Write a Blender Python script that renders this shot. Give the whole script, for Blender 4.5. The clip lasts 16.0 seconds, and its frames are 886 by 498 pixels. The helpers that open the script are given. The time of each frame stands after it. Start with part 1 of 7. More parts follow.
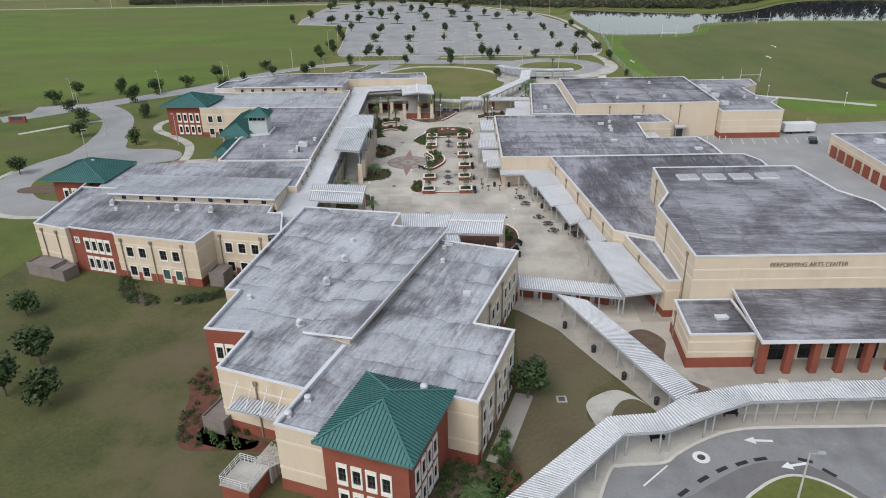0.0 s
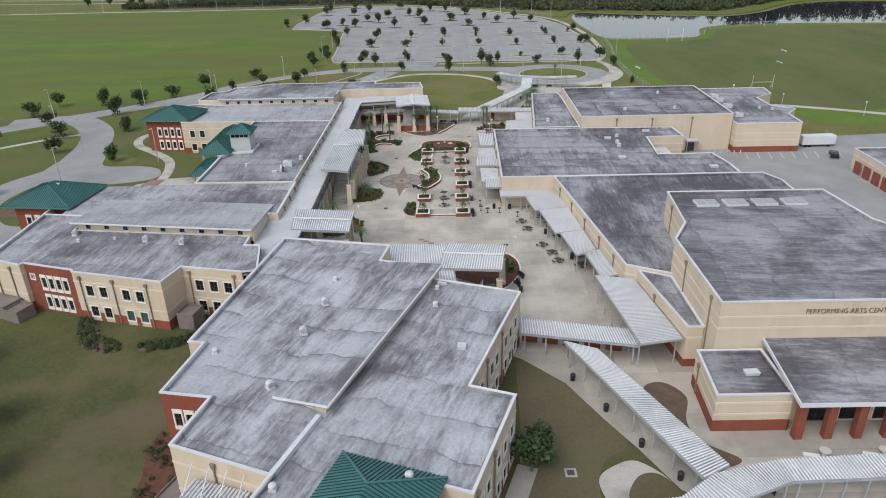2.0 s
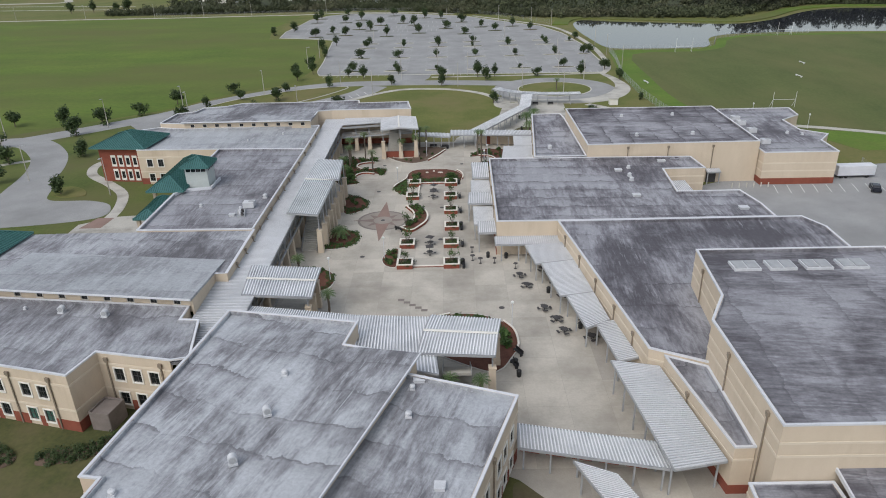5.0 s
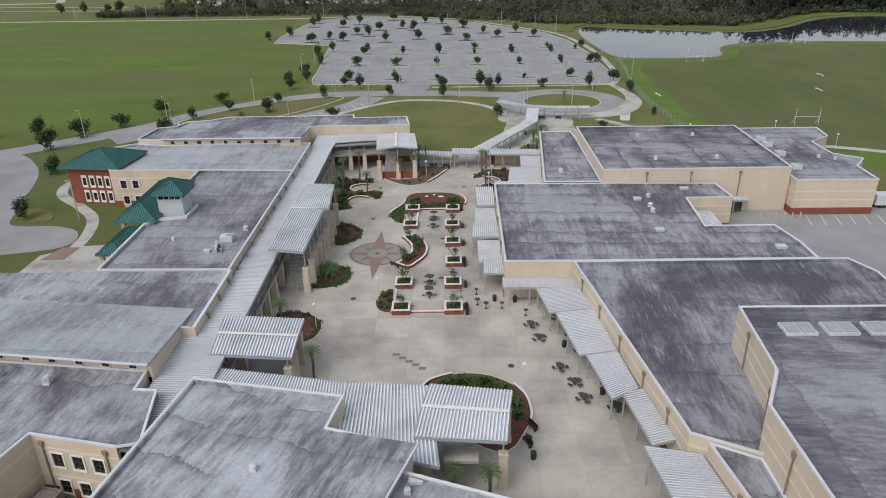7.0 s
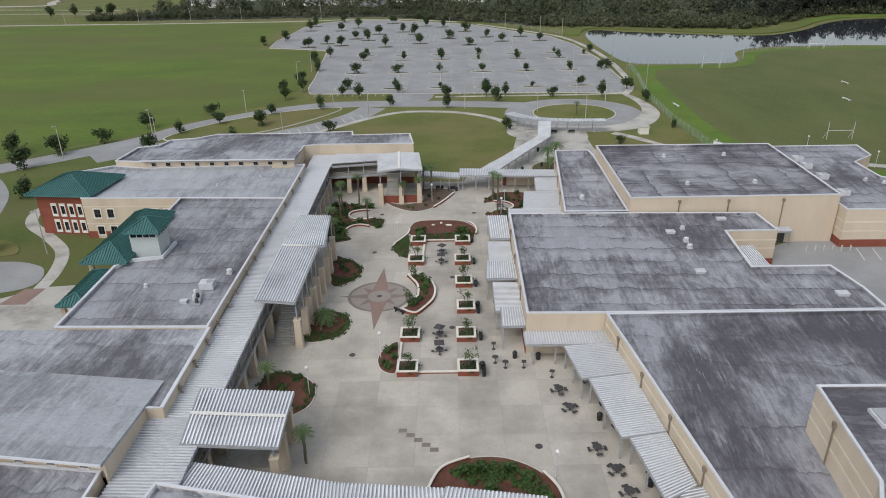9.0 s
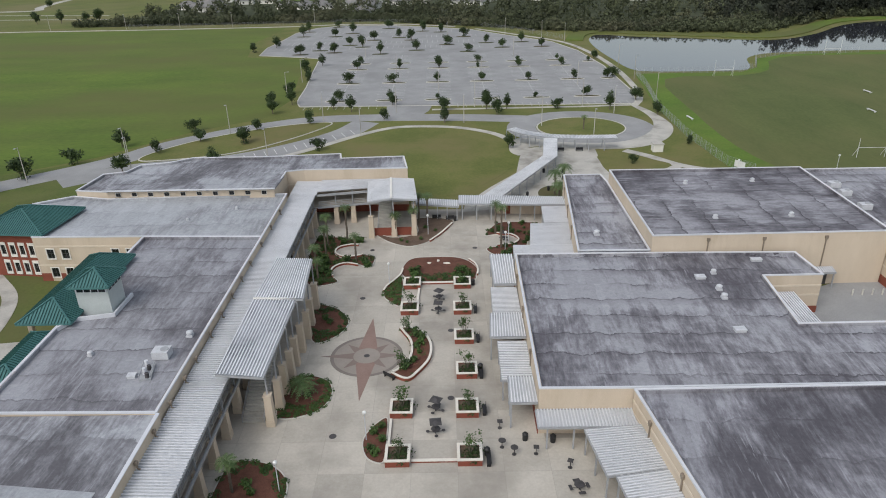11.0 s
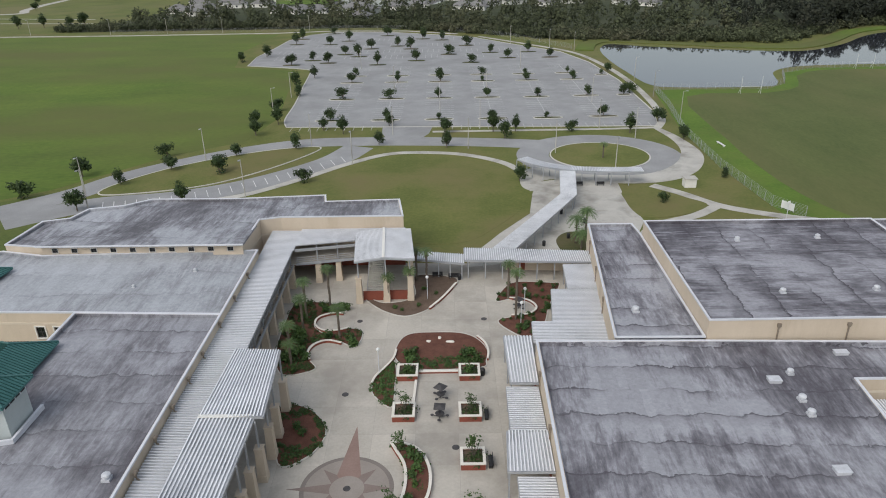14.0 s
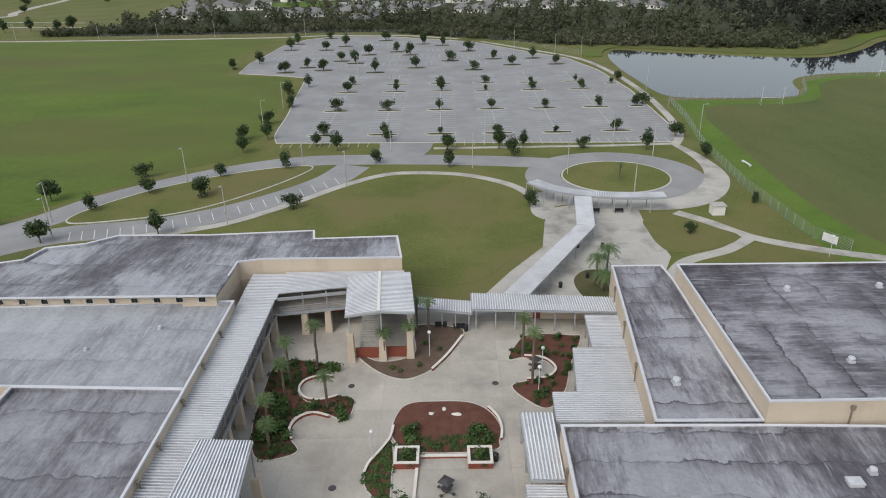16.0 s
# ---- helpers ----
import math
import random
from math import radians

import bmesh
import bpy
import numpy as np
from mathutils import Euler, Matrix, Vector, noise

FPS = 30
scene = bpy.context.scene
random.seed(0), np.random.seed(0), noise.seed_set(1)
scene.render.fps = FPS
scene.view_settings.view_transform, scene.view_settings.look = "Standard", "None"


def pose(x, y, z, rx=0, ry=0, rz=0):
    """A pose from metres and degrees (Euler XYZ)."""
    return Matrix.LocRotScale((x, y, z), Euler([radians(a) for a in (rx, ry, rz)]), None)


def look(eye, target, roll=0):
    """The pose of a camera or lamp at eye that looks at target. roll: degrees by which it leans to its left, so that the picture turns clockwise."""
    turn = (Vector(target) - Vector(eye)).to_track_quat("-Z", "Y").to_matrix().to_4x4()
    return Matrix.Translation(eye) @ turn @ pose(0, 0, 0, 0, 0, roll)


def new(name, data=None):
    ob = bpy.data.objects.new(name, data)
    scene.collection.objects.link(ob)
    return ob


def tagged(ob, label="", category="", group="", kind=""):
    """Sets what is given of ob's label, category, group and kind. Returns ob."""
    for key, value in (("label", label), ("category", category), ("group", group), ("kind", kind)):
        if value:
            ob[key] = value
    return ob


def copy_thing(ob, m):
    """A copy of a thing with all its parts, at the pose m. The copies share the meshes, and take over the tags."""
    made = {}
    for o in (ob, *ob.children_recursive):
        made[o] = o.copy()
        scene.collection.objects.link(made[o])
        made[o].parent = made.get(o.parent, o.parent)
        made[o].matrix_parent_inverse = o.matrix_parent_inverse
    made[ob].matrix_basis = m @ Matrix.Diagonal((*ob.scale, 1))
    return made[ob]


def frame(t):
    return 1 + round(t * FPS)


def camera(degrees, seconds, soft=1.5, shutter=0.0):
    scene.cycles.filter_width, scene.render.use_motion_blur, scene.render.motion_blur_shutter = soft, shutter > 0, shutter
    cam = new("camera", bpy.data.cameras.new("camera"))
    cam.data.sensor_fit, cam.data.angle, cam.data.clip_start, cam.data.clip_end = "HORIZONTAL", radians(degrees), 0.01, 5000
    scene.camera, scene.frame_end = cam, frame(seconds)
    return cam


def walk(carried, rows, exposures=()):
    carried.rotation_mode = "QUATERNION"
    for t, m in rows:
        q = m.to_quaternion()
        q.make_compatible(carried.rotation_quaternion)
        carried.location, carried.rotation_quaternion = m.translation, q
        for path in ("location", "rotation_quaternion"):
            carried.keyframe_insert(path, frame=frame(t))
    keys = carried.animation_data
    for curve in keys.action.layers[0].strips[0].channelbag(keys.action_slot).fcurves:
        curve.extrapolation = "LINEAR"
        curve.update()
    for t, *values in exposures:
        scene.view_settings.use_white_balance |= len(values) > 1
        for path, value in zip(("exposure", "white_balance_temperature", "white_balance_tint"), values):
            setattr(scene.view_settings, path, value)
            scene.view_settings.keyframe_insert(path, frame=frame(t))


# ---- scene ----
cam = camera(65.5, 16.0, soft=1.0)
PATH = [
    (0, (0.987, 0.292, 54.499), (0.966, 2.351, 53.517), -1.1),
    (0.5, (1.222, 3.114, 54.528), (1.198, 5.173, 53.548), -1.2),
    (1, (1.442, 6.212, 54.532), (1.418, 8.270, 53.551), -1.2),
    (1.5, (1.868, 9.456, 54.549), (1.842, 11.515, 53.570), -1.4),
    (2, (2.197, 12.848, 54.606), (2.171, 14.907, 53.627), -1.4),
    (2.5, (2.669, 16.511, 54.492), (2.643, 18.571, 53.514), -1.5),
    (3, (3.208, 20.213, 54.499), (3.179, 22.273, 53.522), -1.6),
    (3.5, (3.634, 24.025, 54.430), (3.609, 26.085, 53.455), -1.6),
    (4, (4.256, 27.873, 54.378), (4.229, 29.934, 53.403), -1.6),
    (6.5, (4.810, 46.643, 54.322), (4.791, 48.710, 53.359), -1),
    (7, (4.167, 50.483, 54.362), (4.148, 52.548, 53.398), -0.9),
    (7.5, (3.569, 54.372, 54.450), (3.552, 56.438, 53.485), -0.9),
    (8, (2.962, 58.293, 54.566), (2.946, 60.358, 53.602), -0.9),
    (8.5, (2.505, 62.345, 54.544), (2.490, 64.411, 53.580), -0.9),
    (9, (2.296, 66.463, 54.574), (2.280, 68.529, 53.608), -1),
    (11.5, (2.888, 87.352, 54.813), (2.874, 89.419, 53.851), -1.3),
    (12, (3.068, 91.577, 54.853), (3.053, 93.645, 53.892), -1.2),
    (12.5, (3.175, 95.640, 55.073), (3.159, 97.708, 54.112), -1.2),
    (13, (3.027, 99.853, 55.103), (3.011, 101.921, 54.141), -1.1),
    (13.5, (2.702, 103.976, 55.090), (2.688, 106.044, 54.131), -1.1),
    (14, (2.299, 108.147, 55.198), (2.286, 110.215, 54.237), -1),
    (14.5, (1.928, 112.163, 55.317), (1.914, 114.231, 54.355), -1),
    (15, (1.702, 116.419, 55.308), (1.689, 118.486, 54.346), -1),
    (15.5, (1.577, 120.463, 55.339), (1.565, 122.531, 54.377), -1),
    (16, (1.598, 124.560, 55.394), (1.587, 126.628, 54.434), -1),
]
walk(cam, [(t, look(eye, target, roll)) for t, eye, target, roll in PATH],
     [(0, 0.20, 6280, 10), (4, 0.09, 6280, 10), (7, 0.02, 6300, 10), (16, 0.03, 6350, 10)])

# ---- world, sun, exposure ----
world = bpy.data.worlds.new("overcast_sky")
scene.world = world
world.use_nodes = True
wn = world.node_tree.nodes
sky = wn.new("ShaderNodeTexSky")
sky.sky_type = "NISHITA"
sky.sun_disc = False
sky.sun_elevation = radians(48)
sky.sun_rotation = radians(215)
sky.air_density, sky.dust_density = 1.4, 3.0
grey = wn.new("ShaderNodeHueSaturation")
grey.inputs["Saturation"].default_value = 0.48
world.node_tree.links.new(sky.outputs[0], grey.inputs["Color"])
world.node_tree.links.new(grey.outputs[0], wn["Background"].inputs[0])
wn["Background"].inputs[1].default_value = 0.15
sun = new("sun", bpy.data.lights.new("sun", "SUN"))
sun.data.energy, sun.data.angle, sun.data.color = 0.8, radians(35), (1.0, 0.97, 0.92)
sun.matrix_basis = look((-30, -40, 60), (0, 0, 0))


# ---- materials ----
def ramp(n, stops):
    r = n.new("ShaderNodeValToRGB")
    while len(r.color_ramp.elements) < len(stops):
        r.color_ramp.elements.new(0.5)
    for e, (p, c) in zip(r.color_ramp.elements, stops):
        e.position, e.color = p, (*c, 1) if len(c) == 3 else c
    return r


def surface(name, low, high, scale=1.0, fine=12.0, rough=0.8, bump=0.15, metal=0.0, stain=None, stain_scale=0.05,
            stain_lo=0.5, stain_hi=0.7, stretch=(1, 1, 1), vary=0.0, spec=0.3):
    """Two tones mixed by coarse and fine noise, an optional broad stain, bump; vary: brightness by object."""
    m = bpy.data.materials.new(name)
    m.use_nodes = True
    n, l = m.node_tree.nodes, m.node_tree.links
    b = n["Principled BSDF"]
    b.inputs["Roughness"].default_value, b.inputs["Metallic"].default_value = rough, metal
    b.inputs["Specular IOR Level"].default_value = spec
    geo = n.new("ShaderNodeNewGeometry")
    mp = n.new("ShaderNodeMapping")
    mp.inputs["Scale"].default_value = stretch
    l.new(geo.outputs["Position"], mp.inputs[0])

    def tex(s, d=4.0):
        t = n.new("ShaderNodeTexNoise")
        t.inputs["Scale"].default_value, t.inputs["Detail"].default_value = s, d
        t.inputs["Roughness"].default_value = 0.62
        l.new(mp.outputs[0], t.inputs["Vector"])
        return t
    coarse, small = tex(scale), tex(fine, 3.0)
    add = n.new("ShaderNodeMath")
    add.operation = "MULTIPLY_ADD"
    add.inputs[1].default_value = 0.45
    l.new(small.outputs[0], add.inputs[0])
    sc = n.new("ShaderNodeMath")
    sc.operation = "MULTIPLY"
    sc.inputs[1].default_value = 0.6
    l.new(coarse.outputs[0], sc.inputs[0])
    l.new(sc.outputs[0], add.inputs[2])
    r = ramp(n, [(0.36, low), (0.68, high)])
    l.new(add.outputs[0], r.inputs[0])
    out = r.outputs[0]
    if stain:
        st = tex(stain_scale, 6.0)
        sr = ramp(n, [(stain_lo, (0, 0, 0)), (stain_hi, (1, 1, 1))])
        l.new(st.outputs[0], sr.inputs[0])
        mx = n.new("ShaderNodeMixRGB")
        mx.inputs[2].default_value = (*stain, 1)
        l.new(sr.outputs[0], mx.inputs[0])
        l.new(out, mx.inputs[1])
        out = mx.outputs[0]
    if vary:
        info = n.new("ShaderNodeObjectInfo")
        hs = n.new("ShaderNodeHueSaturation")
        mr = n.new("ShaderNodeMapRange")
        mr.inputs["To Min"].default_value, mr.inputs["To Max"].default_value = 1 - vary, 1 + vary
        l.new(info.outputs["Random"], mr.inputs[0])
        l.new(mr.outputs[0], hs.inputs["Value"])
        l.new(out, hs.inputs["Color"])
        out = hs.outputs[0]
    l.new(out, b.inputs["Base Color"])
    if bump:
        bp = n.new("ShaderNodeBump")
        bp.inputs["Strength"].default_value, bp.inputs["Distance"].default_value = bump, 0.05
        l.new(small.outputs[0], bp.inputs["Height"])
        l.new(bp.outputs[0], b.inputs["Normal"])
    return m


def roofing(name, pale, mid, dark, amount, turn=0.0, lap=6.0, cracks=0.5):
    """Weathered roofing felt: cloudy wash, dark run-off streaks and ponding rings, faint laps between the sheets."""
    m = bpy.data.materials.new(name)
    m.use_nodes = True
    n, l = m.node_tree.nodes, m.node_tree.links
    b = n["Principled BSDF"]
    b.inputs["Roughness"].default_value, b.inputs["Specular IOR Level"].default_value = 0.75, 0.25
    geo = n.new("ShaderNodeNewGeometry")
    rot = n.new("ShaderNodeMapping")
    rot.inputs["Rotation"].default_value = (0, 0, radians(turn))
    l.new(geo.outputs["Position"], rot.inputs[0])

    def tex(s, stretch, detail=5.0, rough=0.6, warp=0.0):
        mp = n.new("ShaderNodeMapping")
        mp.inputs["Scale"].default_value = stretch
        l.new(rot.outputs[0], mp.inputs[0])
        t = n.new("ShaderNodeTexNoise")
        t.inputs["Scale"].default_value, t.inputs["Detail"].default_value = s, detail
        t.inputs["Roughness"].default_value, t.inputs["Distortion"].default_value = rough, warp
        l.new(mp.outputs[0], t.inputs["Vector"])
        return t.outputs[0]

    def mix(fac, a, c, kind="MIX"):
        x = n.new("ShaderNodeMixRGB")
        x.blend_type = kind
        l.new(fac, x.inputs[0])
        for s, v in ((x.inputs[1], a), (x.inputs[2], c)):
            if isinstance(v, tuple):
                s.default_value = (*v, 1)
            else:
                l.new(v, s)
        return x.outputs[0]

    def band(src, lo, hi, flip=False):
        r = ramp(n, [(lo, (0, 0, 0)), (hi, (1, 1, 1))] if not flip else [(lo, (1, 1, 1)), (hi, (0, 0, 0))])
        l.new(src, r.inputs[0])
        return r.outputs[0]
    def times(p, q):
        x = n.new("ShaderNodeMath")
        x.operation = "MULTIPLY"
        l.new(p, x.inputs[0])
        if isinstance(q, float):
            x.inputs[1].default_value = q
        else:
            l.new(q, x.inputs[1])
        return x.outputs[0]

    def sheets(wide, row, lo, hi, quarter):
        """Tone of each sheet of felt, laid with uneven edges."""
        mp = n.new("ShaderNodeMapping")
        mp.inputs["Rotation"].default_value = (0, 0, radians(90 * quarter))
        wob = n.new("ShaderNodeTexNoise")
        wob.inputs["Scale"].default_value, wob.inputs["Detail"].default_value = 0.35, 5.0
        l.new(rot.outputs[0], wob.inputs["Vector"])
        add = n.new("ShaderNodeVectorMath")
        add.operation = "MULTIPLY_ADD"
        add.inputs[1].default_value = (1.1, 1.1, 0)
        l.new(wob.outputs["Color"], add.inputs[0])
        l.new(rot.outputs[0], add.inputs[2])
        l.new(add.outputs[0], mp.inputs[0])
        k = n.new("ShaderNodeTexBrick")
        for nm, v in (("Scale", 1.0), ("Mortar Size", 0.0), ("Brick Width", wide), ("Row Height", row)):
            k.inputs[nm].default_value = v
        k.inputs["Color1"].default_value, k.inputs["Color2"].default_value = (lo, lo, lo, 1), (hi, hi, hi, 1)
        l.new(mp.outputs[0], k.inputs["Vector"])
        return k.outputs["Color"]

    def blend(p, a, q, b):
        """a * p + b * q"""
        x = n.new("ShaderNodeMath")
        x.operation = "MULTIPLY_ADD"
        l.new(p, x.inputs[0])
        x.inputs[1].default_value = a
        l.new(times(q, b), x.inputs[2])
        return x.outputs[0]

    one = n.new("ShaderNodeValue")
    one.outputs[0].default_value = 1.0
    # weathering: broad clouds, streaks along the strips of felt, short run-off marks
    k = amount - 0.08
    streaks = blend(tex(0.6, (1.0, 0.16, 1), 5.0, 0.6, 0.4), 0.5, tex(1.6, (1.4, 0.28, 1), 5.0, 0.66, 0.3), 0.5)
    tone = blend(tex(0.075, (1, 0.8, 1), 8.0, 0.62, 0.5), 0.58, streaks, 0.42)
    r = ramp(n, [(0.425 + k, dark), (0.475 + k, tuple(0.5 * (p + q) for p, q in zip(dark, mid))), (0.51 + k, mid), (0.56 + k, pale)])
    l.new(tone, r.inputs[0])
    c = r.outputs[0]
    c = mix(one.outputs[0], c, sheets(lap * 3.7, lap, 0.95, 1.05, 0), "MULTIPLY")
    c = mix(one.outputs[0], c, sheets(9.0, 1.05, 0.93, 1.07, 1), "MULTIPLY")
    # dirt gathered above each lap, fading away from it
    w = n.new("ShaderNodeTexWave")
    w.wave_type, w.bands_direction, w.wave_profile = "BANDS", "Y", "SAW"
    w.inputs["Scale"].default_value, w.inputs["Distortion"].default_value = 0.314 / lap, 2.0
    w.inputs["Detail"].default_value, w.inputs["Detail Scale"].default_value = 6.0, 5.0
    w.inputs["Detail Roughness"].default_value = 0.62
    l.new(rot.outputs[0], w.inputs["Vector"])
    damp = band(tex(0.13, (0.7, 1, 1), 5.0, 0.6), 0.38, 0.55)
    c = mix(times(band(w.outputs[1], 0.55, 1.0), times(damp, 0.2 + 0.4 * cracks)), c, dark)
    c = mix(times(band(w.outputs[1], 0.93, 0.975), times(damp, cracks)), c, tuple(0.8 * v for v in dark))
    # pale scuffs
    c = mix(times(band(tex(1.3, (1.5, 0.14, 1), 5.0, 0.62, 0.4), 0.57, 0.66), times(band(tex(0.1, (1, 1, 1), 4.0), 0.48, 0.58), 0.7)), c, tuple(min(1, 1.12 * v) for v in pale))
    g = tex(2.2, (1, 1, 1), 8.0, 0.78)
    grain = n.new("ShaderNodeMixRGB")
    grain.blend_type = "MULTIPLY"
    grain.inputs[0].default_value = 1.0
    gr = ramp(n, [(0.34, (0.84, 0.84, 0.85)), (0.66, (1.14, 1.14, 1.14))])
    l.new(g, gr.inputs[0])
    l.new(c, grain.inputs[1])
    l.new(gr.outputs[0], grain.inputs[2])
    c = grain.outputs[0]
    l.new(c, b.inputs["Base Color"])
    bp = n.new("ShaderNodeBump")
    bp.inputs["Strength"].default_value, bp.inputs["Distance"].default_value = 0.25, 0.03
    l.new(g, bp.inputs["Height"])
    l.new(bp.outputs[0], b.inputs["Normal"])
    return m


ROOF_PALE = roofing("pale_roofing", (0.420, 0.436, 0.458), (0.322, 0.330, 0.350), (0.140, 0.137, 0.148), 0.070, turn=20, lap=5.5, cracks=0.55)
ROOF_SMOOTH = roofing("blue_grey_roofing", (0.385, 0.400, 0.418), (0.335, 0.346, 0.362), (0.22, 0.222, 0.234), 0.04, lap=7.0, cracks=0.3)
ROOF_GREY = roofing("grey_roofing", (0.375, 0.385, 0.405), (0.265, 0.267, 0.285), (0.118, 0.114, 0.124), 0.080, turn=4, lap=8.0, cracks=0.35)
ROOF_DARK = roofing("dark_roofing", (0.330, 0.331, 0.352), (0.222, 0.218, 0.236), (0.096, 0.090, 0.102), 0.058, turn=2, lap=4.6, cracks=0.8)
ROOF_PLUMMIX = roofing("worn_dark_roofing", (0.305, 0.306, 0.328), (0.196, 0.192, 0.211), (0.092, 0.087, 0.098), 0.070, turn=3, lap=6.0, cracks=0.5)
ROOF_PLUM = roofing("plum_grey_roofing", (0.310, 0.313, 0.333), (0.232, 0.230, 0.247), (0.118, 0.112, 0.123), 0.055, turn=1, lap=5.0, cracks=0.6)
ROOF_ARTS = roofing("fine_grained_dark_roofing", (0.300, 0.300, 0.320), (0.203, 0.199, 0.216), (0.092, 0.087, 0.097), 0.080, turn=95, lap=6.0, cracks=0.3)
ROOF_CRAZED = roofing("crazed_dark_roofing", (0.315, 0.312, 0.333), (0.205, 0.200, 0.218), (0.080, 0.074, 0.084), 0.075, turn=91, lap=5.5, cracks=0.9)
STUCCO = surface("tan_stucco", (0.54, 0.452, 0.345), (0.63, 0.535, 0.42), 0.35, 18, 0.9, 0.2, stain=(0.47, 0.385, 0.28), stain_scale=0.25, stain_lo=0.55, stain_hi=0.8, stretch=(1, 1, 0.3))
BAND = surface("pale_band", (0.61, 0.53, 0.42), (0.68, 0.60, 0.49), 0.5, 18, 0.9, 0.1)
BRICK = surface("red_masonry", (0.20, 0.058, 0.038), (0.27, 0.085, 0.055), 0.6, 14, 0.85, 0.25, stain=(0.15, 0.05, 0.035), stain_scale=0.3, stain_lo=0.55, stain_hi=0.8)
COPING = surface("white_metal_coping", (0.56, 0.57, 0.60), (0.68, 0.69, 0.72), 0.4, 10, 0.45, 0.03)
TRIM = surface("white_trim", (0.70, 0.68, 0.62), (0.78, 0.76, 0.71), 0.8, 12, 0.7, 0.05)
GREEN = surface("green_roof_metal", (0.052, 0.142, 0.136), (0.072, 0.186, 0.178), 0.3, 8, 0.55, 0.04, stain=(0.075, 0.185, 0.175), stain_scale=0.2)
# Seam shading put into the colour: a darker copy of the roof green.
GREENSEAM = surface("shaded_green_seam", (0.014, 0.058, 0.052), (0.022, 0.078, 0.070), 0.5, 8, 0.5, 0)
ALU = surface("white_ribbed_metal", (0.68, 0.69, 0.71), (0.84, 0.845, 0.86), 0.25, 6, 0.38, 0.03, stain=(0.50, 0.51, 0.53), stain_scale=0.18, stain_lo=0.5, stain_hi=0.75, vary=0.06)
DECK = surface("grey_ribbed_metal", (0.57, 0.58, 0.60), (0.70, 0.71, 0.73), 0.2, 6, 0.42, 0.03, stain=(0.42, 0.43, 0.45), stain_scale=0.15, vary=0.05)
# Shadow between the ribs is painted into both pan colours, besides their stains.
PAN = surface("dirty_shaded_white_pan", (0.45, 0.46, 0.475), (0.56, 0.57, 0.585), 0.3, 6, 0.5, 0.03, stain=(0.31, 0.32, 0.335), stain_scale=0.2, vary=0.06)
DECKPAN = surface("dirty_shaded_grey_pan", (0.46, 0.47, 0.49), (0.56, 0.57, 0.59), 0.3, 6, 0.5, 0.03, stain=(0.37, 0.38, 0.395), stain_scale=0.2, vary=0.05)
STEEL = surface("grey_painted_steel", (0.30, 0.31, 0.32), (0.40, 0.41, 0.42), 1.0, 10, 0.5, 0.02)
FANMETAL = surface("weathered_fan_metal", (0.46, 0.47, 0.49), (0.62, 0.63, 0.65), 1.5, 10, 0.5, 0.05)
PIPE = surface("brown_downpipe", (0.20, 0.165, 0.125), (0.27, 0.225, 0.175), 1.0, 10, 0.6, 0.05)
BRONZE = surface("bronze_letters", (0.10, 0.085, 0.065), (0.15, 0.13, 0.10), 1.0, 10, 0.5, 0.03)
BLACK = surface("black_plastic", (0.018, 0.018, 0.019), (0.035, 0.035, 0.036), 1.5, 10, 0.5, 0.05)
DARKMETAL = surface("dark_coated_metal", (0.045, 0.042, 0.042), (0.085, 0.08, 0.08), 2, 14, 0.6, 0.1)
DRIVEWAY = surface("worn_drive_asphalt", (0.195, 0.196, 0.198), (0.275, 0.276, 0.278), 0.12, 5, 0.9, 0.1, stain=(0.15, 0.15, 0.152), stain_scale=0.07, stain_lo=0.52, stain_hi=0.7)
CONCRETE = surface("plaza_concrete", (0.425, 0.392, 0.335), (0.530, 0.492, 0.428), 0.18, 3, 0.85, 0.1, stain=(0.325, 0.298, 0.256), stain_scale=0.10, stain_lo=0.44, stain_hi=0.66, vary=0.085)
WALKWAY = surface("path_concrete", (0.40, 0.38, 0.34), (0.52, 0.50, 0.45), 0.2, 4, 0.85, 0.1, stain=(0.27, 0.255, 0.225), stain_scale=0.14, stain_lo=0.48, stain_hi=0.68)
JOINT = surface("plain_concrete", (0.33, 0.305, 0.265), (0.41, 0.38, 0.335), 0.25, 6, 0.9, 0.05, stain=(0.28, 0.26, 0.225), stain_scale=0.1)
ASPHALT = surface("old_asphalt", (0.25, 0.25, 0.248), (0.345, 0.345, 0.34), 0.12, 5, 0.9, 0.1, stain=(0.23, 0.23, 0.225), stain_scale=0.05, stain_lo=0.5, stain_hi=0.75)
DARKASPHALT = surface("dark_asphalt", (0.13, 0.125, 0.125), (0.19, 0.185, 0.18), 0.15, 6, 0.9, 0.1, stain=(0.22, 0.215, 0.21), stain_scale=0.06)
KERB = surface("kerb_concrete", (0.48, 0.46, 0.41), (0.60, 0.58, 0.53), 0.5, 8, 0.85, 0.1)
PAINT = surface("white_road_paint", (0.62, 0.62, 0.60), (0.76, 0.76, 0.74), 0.8, 8, 0.7, 0)
WORNPAINT = surface("worn_bay_paint", (0.42, 0.42, 0.41), (0.58, 0.58, 0.57), 0.8, 8, 0.7, 0)
WALLCAP = surface("cream_wall_cap", (0.66, 0.62, 0.54), (0.76, 0.72, 0.64), 0.8, 9, 0.75, 0.05)
LAWN_DRY = surface("dry_lawn", (0.100, 0.083, 0.048), (0.148, 0.122, 0.073), 0.12, 2.0, 0.95, 0.3, stain=(0.090, 0.098, 0.036), stain_scale=0.06, stain_lo=0.5, stain_hi=0.7)
